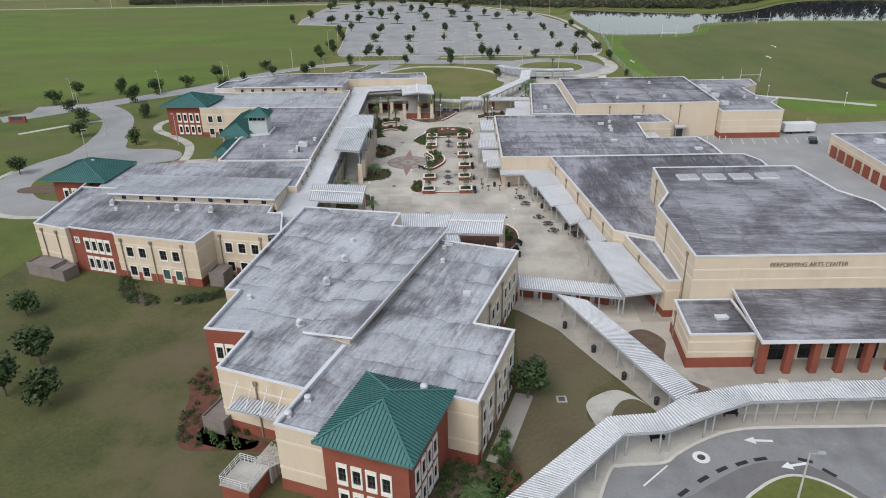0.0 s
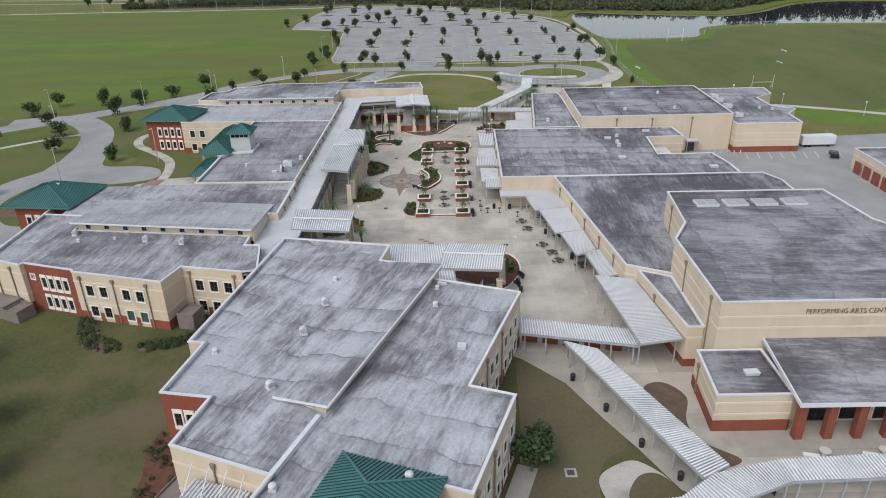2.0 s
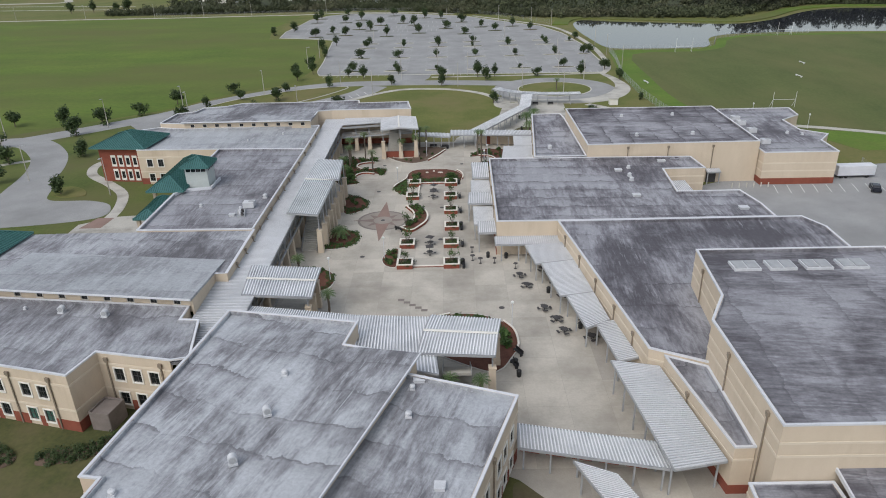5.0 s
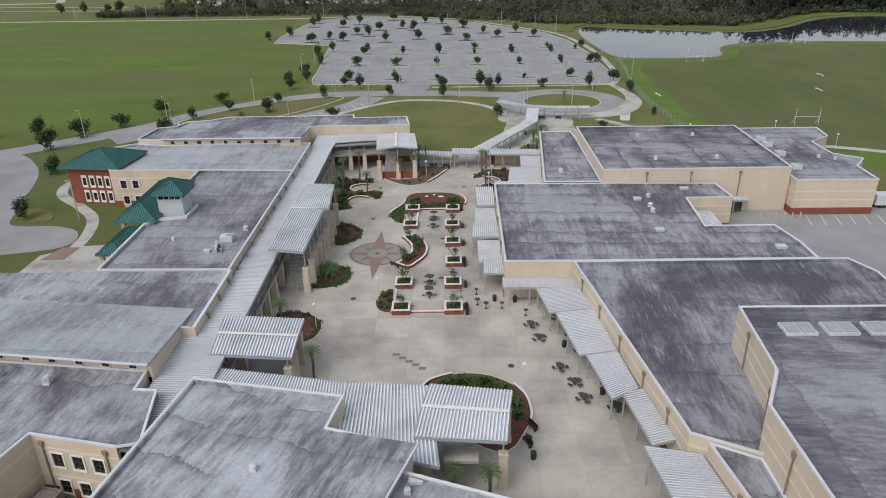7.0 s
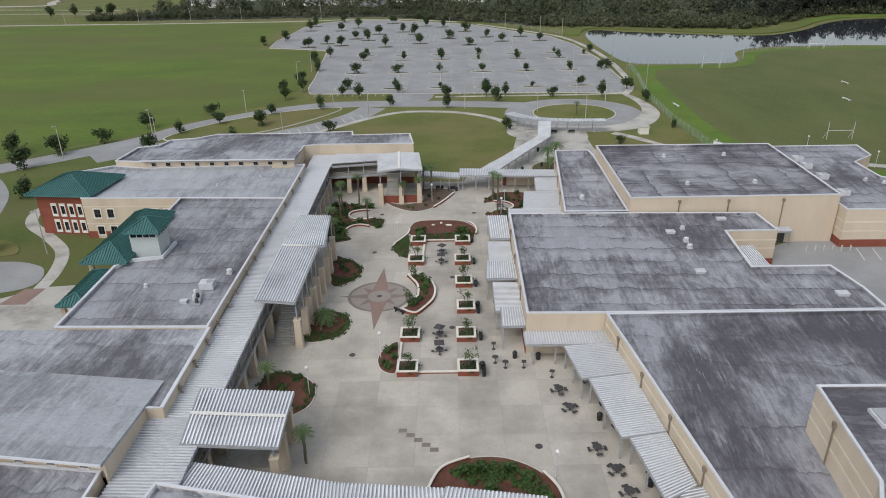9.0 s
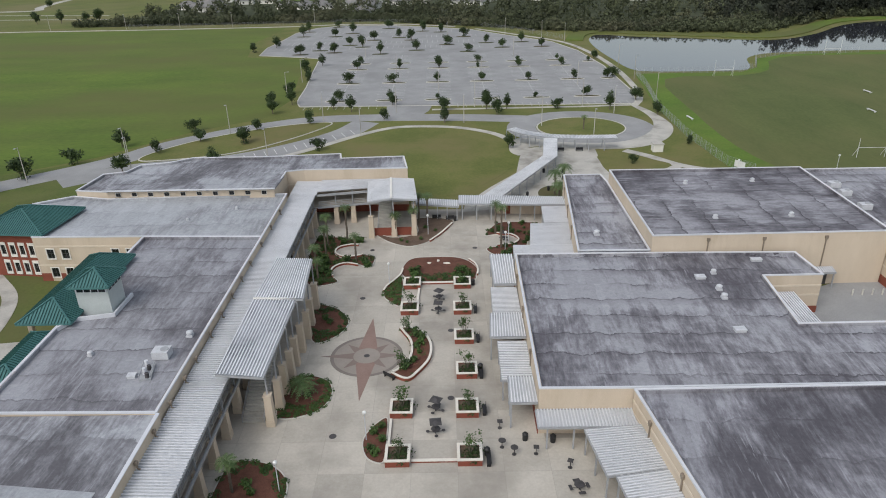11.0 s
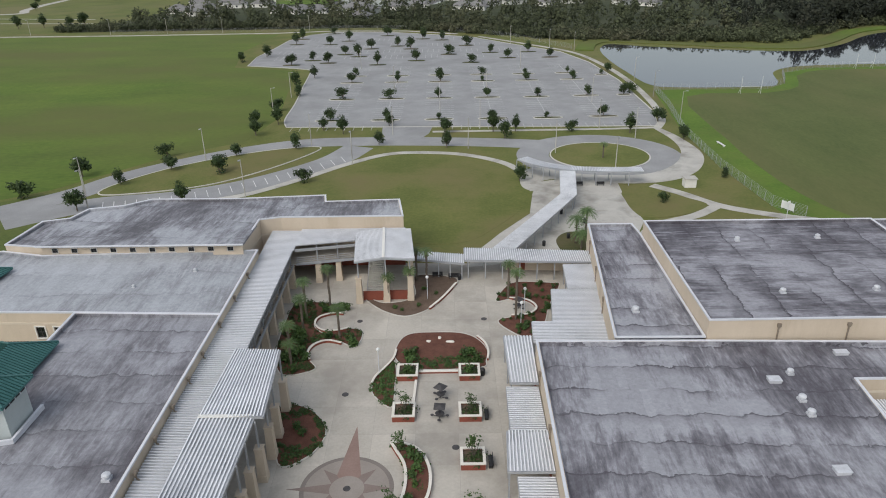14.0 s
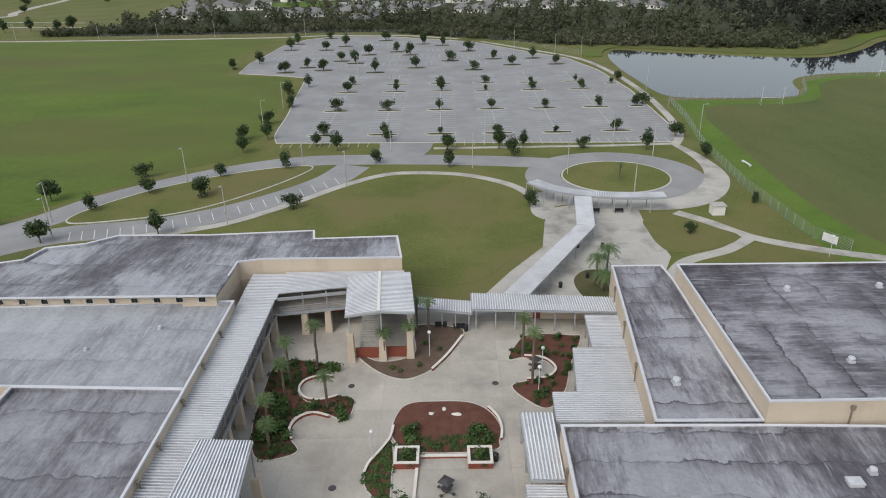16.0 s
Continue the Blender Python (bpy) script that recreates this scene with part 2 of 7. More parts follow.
LAWN = surface("olive_lawn", (0.052, 0.060, 0.022), (0.106, 0.108, 0.036), 0.09, 1.8, 0.95, 0.3, stain=(0.128, 0.102, 0.060), stain_scale=0.045, stain_lo=0.48, stain_hi=0.66)
STRIPGRASS = surface("lush_grass", (0.070, 0.128, 0.016), (0.128, 0.198, 0.028), 0.08, 1.2, 0.95, 0.3, stain=(0.128, 0.150, 0.036), stain_scale=0.03, stain_lo=0.5, stain_hi=0.7)
FIELD = surface("green_field", (0.066, 0.112, 0.016), (0.132, 0.188, 0.028), 0.05, 1.0, 0.95, 0.3, stain=(0.112, 0.122, 0.034), stain_scale=0.012, stain_lo=0.40, stain_hi=0.62, stretch=(0.5, 1, 1))
PITCH = surface("sports_turf", (0.068, 0.092, 0.025), (0.116, 0.134, 0.042), 0.06, 1.2, 0.95, 0.3, stain=(0.132, 0.130, 0.048), stain_scale=0.02, stain_lo=0.44, stain_hi=0.66, stretch=(1, 0.4, 1))
OVAL = surface("oval_lawn", (0.092, 0.112, 0.026), (0.165, 0.172, 0.048), 0.07, 1.4, 0.95, 0.3, stain=(0.160, 0.142, 0.056), stain_scale=0.035, stain_lo=0.45, stain_hi=0.66)
FARFIELD = surface("far_meadow", (0.085, 0.105, 0.026), (0.150, 0.165, 0.044), 0.05, 0.8, 0.95, 0.2, stain=(0.160, 0.150, 0.060), stain_scale=0.012, stain_lo=0.45, stain_hi=0.65)
WESTLAWN = surface("green_lawn", (0.062, 0.088, 0.020), (0.122, 0.148, 0.036), 0.08, 1.6, 0.95, 0.3, stain=(0.118, 0.116, 0.044), stain_scale=0.035, stain_lo=0.46, stain_hi=0.66)
MULCH = surface("red_mulch", (0.085, 0.036, 0.024), (0.165, 0.075, 0.052), 0.7, 7, 0.95, 0.6)
DARKMULCH = surface("brown_mulch", (0.10, 0.068, 0.048), (0.16, 0.115, 0.085), 0.7, 7, 0.95, 0.6)
LEAF = surface("dark_leaf", (0.022, 0.040, 0.012), (0.050, 0.080, 0.022), 0.6, 3, 0.6, 0, vary=0.18)
SHRUB = surface("shrub_leaf", (0.028, 0.060, 0.014), (0.070, 0.120, 0.028), 0.8, 3, 0.6, 0, vary=0.25)
PALM = surface("palm_leaf", (0.055, 0.100, 0.032), (0.125, 0.180, 0.065), 0.8, 3, 0.55, 0, vary=0.15)
BARK = surface("bark", (0.10, 0.082, 0.062), (0.17, 0.14, 0.11), 2, 12, 0.95, 0.5)
ROSE_GREY = surface("grey_pavers", (0.185, 0.160, 0.142), (0.235, 0.205, 0.182), 0.4, 6, 0.85, 0.1)
ROSE_PALE = surface("pale_pavers", (0.270, 0.236, 0.205), (0.325, 0.288, 0.252), 0.4, 6, 0.85, 0.1)
ROSE_MID = surface("dull_red_pavers", (0.205, 0.160, 0.140), (0.250, 0.198, 0.172), 0.4, 6, 0.85, 0.1)
ROSE_RED = surface("red_pavers", (0.235, 0.158, 0.132), (0.295, 0.205, 0.172), 0.4, 6, 0.85, 0.1)
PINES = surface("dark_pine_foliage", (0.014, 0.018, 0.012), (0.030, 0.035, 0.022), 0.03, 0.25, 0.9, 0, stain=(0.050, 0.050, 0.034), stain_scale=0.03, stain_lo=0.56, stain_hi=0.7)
# Scrub ground with the trees' shade put into its dark colour.
WOODFLOOR = surface("shade_dark_scrub_floor", (0.030, 0.038, 0.018), (0.066, 0.076, 0.034), 0.06, 0.8, 0.95, 0.2, stain=(0.08, 0.085, 0.05), stain_scale=0.02, stain_lo=0.5, stain_hi=0.7)
WOODS = surface("far_foliage", (0.034, 0.042, 0.022), (0.078, 0.090, 0.045), 0.03, 0.25, 0.9, 0, stain=(0.105, 0.102, 0.062), stain_scale=0.018, stain_lo=0.5, stain_hi=0.68)
wnodes, wlinks = WOODS.node_tree.nodes, WOODS.node_tree.links
wgeo, wval, whs = wnodes.new("ShaderNodeNewGeometry"), wnodes.new("ShaderNodeMapRange"), wnodes.new("ShaderNodeHueSaturation")
wval.inputs["To Min"].default_value, wval.inputs["To Max"].default_value = 0.65, 1.4
wlinks.new(wgeo.outputs["Random Per Island"], wval.inputs[0])
wlinks.new(wval.outputs[0], whs.inputs["Value"])
wlinks.new(wnodes["Principled BSDF"].inputs["Base Color"].links[0].from_socket, whs.inputs["Color"])
wlinks.new(whs.outputs[0], wnodes["Principled BSDF"].inputs["Base Color"])
HOUSEROOF = surface("grey_shingle", (0.16, 0.155, 0.15), (0.24, 0.235, 0.225), 0.3, 3, 0.9, 0.1)
ENCLOSURE = surface("brown_screen", (0.17, 0.145, 0.13), (0.23, 0.20, 0.185), 0.8, 8, 0.8, 0.1)
CARPAINT = surface("dark_car_paint", (0.012, 0.014, 0.022), (0.018, 0.02, 0.03), 1, 5, 0.25, 0, spec=0.6)
SAGE = surface("grey_green_panel", (0.42, 0.46, 0.45), (0.50, 0.54, 0.53), 0.5, 8, 0.6, 0.05)


def glassy(name, col, rough):
    m = bpy.data.materials.new(name)
    m.use_nodes = True
    b = m.node_tree.nodes["Principled BSDF"]
    b.inputs["Base Color"].default_value = (*col, 1)
    b.inputs["Roughness"].default_value, b.inputs["Specular IOR Level"].default_value = rough, 0.6
    return m


GLASS = glassy("dark_window_glass", (0.012, 0.016, 0.017), 0.06)
GLASS_GREEN = glassy("green_blind_glass", (0.05, 0.12, 0.10), 0.15)
WATER = glassy("pond_water", (0.030, 0.032, 0.040), 0.04)
WATER.node_tree.nodes["Principled BSDF"].inputs["Specular IOR Level"].default_value = 1.0
LAMPGLASS = glassy("white_lamp_globe", (0.75, 0.75, 0.73), 0.3)

# ---- helpers of this scene ----
rng = random.Random(7)


def link(name, me, material, parent=None, label=""):
    ob = new(name, me)
    if not me.materials:
        for one in material if isinstance(material, tuple) else (material,):
            me.materials.append(one)
    if parent is not None:
        ob.parent = parent
    if label:
        ob["label"] = label
    return ob


def part(name, bm, material, parent=None, label=""):
    me = bpy.data.meshes.new(name)
    bm.normal_update()
    bm.to_mesh(me)
    bm.free()
    return link(name, me, material, parent, label)


def raw(name, verts, faces, material, parent=None, label=""):
    me = bpy.data.meshes.new(name)
    me.from_pydata(verts, [], faces)
    me.update()
    return link(name, me, material, parent, label)


def thing(name, label, category, at=(0, 0, 0), turn=0.0, group="", kind=""):
    ob = new(name)
    ob.empty_display_size = 0.3
    ob.matrix_basis = pose(*at, 0, 0, turn)
    return tagged(ob, label, category, group, kind)


def box(bm, c, s, turn=0.0, m=None):
    """A box with its middle at c."""
    mat = Matrix.Translation(c) @ Matrix.Rotation(radians(turn), 4, "Z") @ Matrix.Diagonal((*s, 1))
    return bmesh.ops.create_cube(bm, size=1, matrix=m @ mat if m else mat)["verts"]


def tube(bm, p, q, r, r2=None, seg=8):
    p, q = Vector(p), Vector(q)
    d = q - p
    m = Matrix.Translation((p + q) / 2) @ d.to_track_quat("Z", "Y").to_matrix().to_4x4()
    bmesh.ops.create_cone(bm, cap_ends=True, segments=seg, radius1=r, radius2=r if r2 is None else r2, depth=d.length, matrix=m)


def beam(bm, p, q, w, h):
    """A square bar between two points."""
    p, q = Vector(p), Vector(q)
    d = q - p
    m = Matrix.Translation((p + q) / 2) @ d.to_track_quat("X", "Z").to_matrix().to_4x4() @ Matrix.Diagonal((d.length, w, h, 1))
    bmesh.ops.create_cube(bm, size=1, matrix=m)


def prism(bm, poly, z0, z1):
    """An upright prism over a plan polygon."""
    top = [bm.verts.new((x, y, z1)) for x, y in poly]
    low = [bm.verts.new((x, y, z0)) for x, y in poly]
    a = sum(poly[i - 1][0] * poly[i][1] - poly[i][0] * poly[i - 1][1] for i in range(len(poly)))
    if a < 0:
        top.reverse(), low.reverse()
    bm.faces.new(top)
    for i in range(len(top)):
        bm.faces.new((top[i - 1], low[i - 1], low[i], top[i]))


def ccw(poly):
    a = sum(poly[i - 1][0] * poly[i][1] - poly[i][0] * poly[i - 1][1] for i in range(len(poly)))
    return list(poly) if a > 0 else list(reversed(poly))


def inset(poly, d):
    """The polygon, counter-clockwise, moved inwards by d."""
    out = []
    k = len(poly)
    for i in range(k):
        a, b, c = Vector(poly[i - 1]), Vector(poly[i]), Vector(poly[(i + 1) % k])
        u, v = (b - a).normalized(), (c - b).normalized()
        n1, n2 = Vector((-u.y, u.x)), Vector((-v.y, v.x))
        w = n1 + n2
        w = w / max(0.35, 1 + n1.dot(n2))
        out.append(tuple(b + w * d))
    return out


def smooth(pts, closed=False, steps=6):
    """A curve through plan points."""
    k = len(pts)
    out = []
    for i in range(k if closed else k - 1):
        p = [Vector(pts[j % k] if closed else pts[min(max(j, 0), k - 1)]) for j in (i - 1, i, i + 1, i + 2)]
        for s in range(steps):
            t = s / steps
            out.append(tuple(0.5 * (2 * p[1] + (p[2] - p[0]) * t + (2 * p[0] - 5 * p[1] + 4 * p[2] - p[3]) * t * t
                                    + (3 * p[1] - p[0] - 3 * p[2] + p[3]) * t ** 3)))
    if not closed:
        out.append(tuple(pts[-1]))
    return out


def ribbon(pts, width, closed=False):
    """The left and right edges of a band along a plan curve."""
    k = len(pts)
    left, right = [], []
    for i in range(k):
        a = Vector(pts[i - 1] if closed or i else pts[i])
        b = Vector(pts[(i + 1) % k] if closed or i < k - 1 else pts[i])
        d = (b - a).normalized()
        n = Vector((-d.y, d.x)) * width / 2
        p = Vector(pts[i])
        left.append(tuple(p + n)), right.append(tuple(p - n))
    return left, right


def strip(bm, pts, width, z0, z1, closed=False):
    """A band of even width and height along a plan curve."""
    left, right = ribbon(pts, width, closed)
    k = len(pts)
    v = [[bm.verts.new((x, y, z)) for x, y in e] for e, z in ((left, z1), (right, z1), (right, z0), (left, z0))]
    for i in range(k if closed else k - 1):
        j = (i + 1) % k
        for a in range(4):
            b = (a + 1) % 4
            bm.faces.new((v[a][i], v[b][i], v[b][j], v[a][j]))
    if not closed:
        bm.faces.new([v[a][0] for a in range(4)])
        bm.faces.new([v[a][-1] for a in (3, 2, 1, 0)])


def sheet(name, poly, z, material, label="", category="", depth=0.25, kind="structure"):
    bm = bmesh.new()
    prism(bm, poly, z - depth, z)
    return tagged(part(name, bm, material), label, category, kind=kind)


def line(name, pts, width, z0, z1, material, label="", category="", closed=False, kind="structure", parent=None):
    bm = bmesh.new()
    strip(bm, pts, width, z0, z1, closed)
    bmesh.ops.recalc_face_normals(bm, faces=bm.faces)
    ob = part(name, bm, material, parent)
    return tagged(ob, label, category, kind=kind) if parent is None else ob

# ---- ground, fields, roads ----
sheet("ground", [(-1500, -400), (1500, -400), (1500, 2600), (-1500, 2600)], 0.0, OVAL, "olive mown grass round the school", "ground", 1.0)
sheet("lawn_south", [(-200, -60), (60, -60), (60, 64), (30, 90), (12, 100), (-25, 112), (-72, 116), (-85, 108), (-200, 108)], 0.008, LAWN, "olive and brown worn lawn south of the school", "lawn")
sheet("field_west", [(-700, 215), (-128, 236), (-92, 264), (-72, 291), (-56, 303), (-52, 330), (-57, 370), (-60, 412), (-92, 424), (-100, 470), (-95, 532), (-700, 540)], 0.02, FIELD, "bright green mown field beside the ring road", "field")
sheet("field_east", [(74, 226), (72.5, 246), (71, 273), (72, 305), (78.5, 357), (80, 364), (122, 363), (132, 372), (140, 392), (156, 402), (420, 402), (420, 205), (110, 205), (102, 224)], 0.02, STRIPGRASS, "bright green grass inside a wire fence", "field")
sheet("sports_turf", smooth([(86, 240), (81, 262), (82, 300), (88, 352), (118, 356), (134, 366), (150, 393), (200, 396), (420, 380), (420, 212), (124, 222), (98, 232)], True, 3), 0.03, PITCH, "olive mown sports turf", "field")
sheet("lawn_west", [(-170, 100), (-78, 100), (-72, 128), (-72, 143), (-49, 143), (-49, 190), (-66, 190), (-66, 222), (-84, 256), (-90, 262), (-128, 238), (-170, 214)], 0.012, WESTLAWN, "green lawn west of the school", "lawn")
sheet("lawn_oval", smooth([(-46, 253.5), (-31, 268.5), (-21, 279), (-11.5, 286.5), (-2, 287), (8, 284), (16.5, 277), (20.8, 268), (21.5, 258), (18.5, 247), (13, 238), (6, 230), (-4, 229.5), (-24, 233.5), (-40, 234)], True), 0.03, OVAL, "smooth green lawn enclosed by a curved path", "lawn")

sheet("lawn_dry", smooth([(11.0, 91.5), (12.5, 91.4), (15.3, 90.4), (18.7, 85.2), (21.0, 78.9), (22.0, 74.4), (19.2, 72.3), (17.8, 69.5), (17.4, 66.1), (18.0, 64.4), (7.0, 54.3), (2.0, 47.0), (4.0, 56.0), (8.1, 62.0), (9.6, 70.1), (10.2, 80), (10.6, 88)], True, 3), 0.016, LAWN_DRY, "dry brown worn lawn beside the covered walk", "lawn")
sheet("kerb_walk", [(12.0, 53.8), (17.4, 59.1), (21.0, 62.4), (25.0, 63.9), (31.5, 65.4), (40, 65.5), (39.5, 64.3), (34.1, 63.9), (29.9, 62.3), (26.3, 60.1), (24.3, 58.7), (19.6, 58.3), (18, 57.3), (15.6, 52.4)], 0.024, WALKWAY, "stained concrete walk between canopy and road", "pavement")
sheet("porch_floor", [(41.05, 73.2), (95, 73.2), (95, 78.1), (41.05, 78.1)], 0.09, JOINT, "grey concrete floor of the porch", "floor")

asphalt_z = [0.035]


def road(name, pts, width, label, material=ASPHALT, closed=False, kerbs=True, steps=8):
    """A paved band with a raised kerb on each side."""
    asphalt_z[0] += 0.004
    c = smooth(pts, closed, steps)
    ob = line(name, c, width, -0.2, asphalt_z[0], material, label, "road", closed)
    return ob


def kerb_line(pts, label="pale concrete kerb along a road", closed=False, steps=8, width=0.35, height=0.17):
    return line("kerb", smooth(pts, closed, steps), width, -0.1, height, KERB, label, "kerb", closed)


# ring road in the north and its lay-by
road("road", [(-140, 214), (-112, 236), (-87.5, 258), (-78, 272), (-66, 284), (-52, 294), (-36, 300.5), (-14, 301), (10, 299), (27, 296), (36, 293)], 8.5, "pale grey asphalt ring road with kerbs")
road("road", [(-92, 243), (-78, 253), (-62, 256.5), (-48, 263), (-36, 273), (-27, 284), (-22, 296)], 9.0, "asphalt lay-by with short angled parking bays")
kerb_line([(-77.9, 259.5), (-65.4, 261.4), (-54.6, 265.8), (-45.3, 274.3), (-36.9, 285.5), (-32.5, 294.6), (-37, 296.2), (-48.5, 292.7), (-60.2, 286), (-71, 276.8), (-79, 265)], closed=True)
sheet("lawn_island", smooth([(-77.9, 259.5), (-65.4, 261.4), (-54.6, 265.8), (-45.3, 274.3), (-36.9, 285.5), (-32.5, 294.6), (-37, 296.2), (-48.5, 292.7), (-60.2, 286), (-71, 276.8), (-79, 265)], True), 0.12, OVAL, "long grassed island between two roads", "lawn")
line("path", smooth([(-64, 251), (-46.5, 257), (-35, 267), (-23, 280.5), (-13, 288.5), (-2.5, 289.3), (8, 286.6), (17.5, 279), (22, 268.5), (22.8, 258)], steps=8), 2.2, -0.1, 0.08, WALKWAY, "curved concrete path round the oval lawn", "path")
# turning circle
road("road", [(43 + 17.5 * math.cos(a * math.tau / 14), 284.5 + 15.5 * math.sin(a * math.tau / 14)) for a in range(14)], 8.6, "asphalt turning circle", closed=True)
sheet("lawn_island", smooth([(43.2 + 12.9 * math.cos(a * math.tau / 16), 284.4 + 11.6 * math.sin(a * math.tau / 16)) for a in range(16)], True, 4), 0.15, OVAL, "round grassed island in a turning circle", "lawn")
kerb_line([(43.2 + 13.0 * math.cos(a * math.tau / 16), 284.4 + 11.7 * math.sin(a * math.tau / 16)) for a in range(16)], closed=True)
sheet("path", smooth([(22.5, 258), (24.5, 264), (30, 266), (42, 262.5), (52, 262.5), (60, 266), (66.5, 273.5), (70.5, 285), (69.5, 300), (66.5, 311), (64.8, 311), (66.5, 299), (65.8, 288), (61.5, 277.5), (54, 270), (45, 268), (34, 270), (26, 274.5), (21.5, 272), (20, 262)], True), 0.055, WALKWAY, "concrete pavement round the turning circle", "pavement")
# forecourt between the north gate and the turning circle
sheet("pavement", [(12, 220), (30, 222), (37, 226), (43, 239), (42.5, 256), (43, 263), (30, 266), (24, 264), (22, 256), (20, 244), (13, 234), (7, 224), (6, 219)], 0.062, WALKWAY, "pale concrete forecourt by the north gate", "pavement")
sheet("lawn_plot", smooth([(42.9, 256.6), (50.6, 257.6), (55.4, 252.6), (59.0, 247.6), (53.2, 242.6), (44.4, 240.7), (42.2, 244.3), (42.0, 251.2)], True), 0.085, OVAL, "small grassed plot between concrete paths", "lawn")
line("path", smooth([(50.5, 260.6), (55.5, 255.2), (60.8, 247.7), (66.7, 243.4), (76, 239.0), (92, 233), (112, 226), (135, 214)]), 2.6, -0.1, 0.066, WALKWAY, "narrow concrete path", "path")
line("path", smooth([(61.0, 247.2), (54.4, 241.6), (45, 236.8), (40, 230)]), 2.4, -0.1, 0.075, WALKWAY, "narrow concrete path", "path")
sheet("lawn_plot", smooth([(24.5, 223.5), (28.5, 222.5), (31.5, 226), (31, 232.5), (26.5, 234), (23.5, 230)], True), 0.08, LAWN, "planted plot with palms", "lawn")
# big car park
LOT = smooth([(-47, 318), (-49.5, 328), (-50.5, 350), (-53, 379), (-55, 405), (-58, 416), (-87, 427)], steps=4) + [(-88.6, 451), (-85.7, 478), (-84, 505), (-75, 527), (-61, 537), (-29, 533.5), (-3, 520), (18, 508), (38, 480), (59, 453), (67.2, 423), (71, 383), (70.5, 332), (67, 313)]
sheet("car_park", LOT, 0.05, ASPHALT, "large empty asphalt car park with tree islands", "car park")
line("kerb", LOT, 0.35, -0.1, 0.17, KERB, "pale kerb round the car park", "kerb", True)
sheet("car_park_entry", [(-14.5, 303), (-4.8, 303), (-2.5, 309), (-1.5, 317), (-17, 317), (-16.5, 309)], 0.075, ASPHALT, "asphalt entrance of the car park", "road")
line("path", [(-1.5, 310.5), (24, 310.6), (50, 310.6), (66, 311.5)], 1.6, -0.1, 0.09, WALKWAY, "straight concrete path beside the car park", "path")
line("path", smooth([(66, 311), (70.5, 322), (73.5, 345), (74.5, 383), (71.5, 420), (64, 452), (45, 480), (22, 510)]), 2.4, -0.1, 0.06, WALKWAY, "concrete path along the car park", "path")
line("path", [(-700, 541), (-256, 539.5), (-187, 537), (-97, 537.5), (-64, 543), (-20, 538), (10, 522)], 3.2, -0.1, 0.06, WALKWAY, "far concrete track", "path")
# loop road west of the school
road("road", [(-136, 226), (-118, 229), (-105, 217), (-98.5, 203), (-96, 190), (-95, 178), (-101, 166), (-101.5, 152), (-93, 140), (-83, 137)], 9.0, "asphalt entrance loop west of the school")
sheet("road", smooth([(-98, 196), (-90, 190), (-86, 181), (-76, 180), (-70, 176.5), (-70, 169.5), (-86, 165.5), (-96, 166), (-100, 178)], True), 0.058, ASPHALT, "asphalt drop-off apron west of the school", "road")
line("path", smooth([(-125, 197), (-112, 208), (-104, 212)]), 1.8, -0.1, 0.05, WALKWAY, "thin concrete path", "path")
line("path", smooth([(-66, 212), (-78, 214.5), (-86, 208), (-84.5, 199), (-76.5, 191), (-70.5, 184), (-67.5, 175), (-67, 167)]), 2.4, -0.1, 0.066, WALKWAY, "curved concrete path to the west entrance", "path")
sheet("pavement", [(-72, 152), (-49, 152), (-49, 171), (-58, 171), (-66, 170), (-72, 166)], 0.06, WALKWAY, "concrete entrance terrace", "pavement")
sheet("paved_band", [(-71, 164), (-66.5, 164), (-66, 169.5), (-69.5, 169.5)], 0.068, ROSE_RED, "band of red pavers", "pavement")
line("path", smooth([(-107, 163), (-107.5, 152), (-99, 138), (-90, 133), (-80, 133)]), 1.6, -0.1, 0.07, WALKWAY, "concrete path round the entrance loop", "path")
sheet("planting_bed", smooth([(-98, 150.5), (-92, 152.5), (-85, 151), (-82, 148), (-90, 147), (-97, 147.5)], True), 0.1, DARKMULCH, "mulched bed with shrubs on a traffic island", "planting bed")
sheet("lawn_island", smooth([(-88, 187), (-85.5, 190), (-81, 187.5), (-79, 183.5), (-83, 182.5), (-87, 184)], True), 0.12, OVAL, "grassed island beside the drop-off apron", "lawn")
# service yard in the east
sheet("service_yard", [(57, 120), (130, 112), (130, 196), (104, 194), (92, 192), (84, 186), (66, 184), (49, 176), (49, 160), (62, 160), (64, 148)], 0.05, ASPHALT, "wide asphalt service yard behind the school", "yard")
for i in range(9):
    line("bay_line", [(76 + 2.9 * i, 176), (77.2 + 2.9 * i, 181)], 0.12, 0.045, 0.06, PAINT, "white bay line in the service yard", "road marking")
# drive in front of the arts centre
sheet("drive", smooth([(9, 40), (14.5, 50), (18.0, 57.4), (19.6, 58.4), (24.3, 58.8), (26.3, 60.2), (29.9, 62.4), (34.1, 64.0), (39.5, 64.4), (52, 64.4), (90, 64.5)], steps=4) + [(90, 34), (40, 30)], 0.045, DRIVEWAY, "grey asphalt drive with painted arrows", "road")
kerb_line([(9, 40), (14.5, 50), (18.0, 57.4), (19.6, 58.4), (24.3, 58.8), (26.3, 60.2), (29.9, 62.4), (34.1, 64.0), (39.5, 64.4), (52, 64.4), (90, 64.5)])
sheet("drive_lane", smooth([(24, 52.4), (26.1, 54.1), (28.4, 55.6), (32.3, 57.8), (35.8, 58.8), (39.2, 58.5), (41.5, 56.7), (43.2, 54.5), (45, 50), (34, 46)], True), 0.052, DARKASPHALT, "darker asphalt lane round the drive's island", "road")
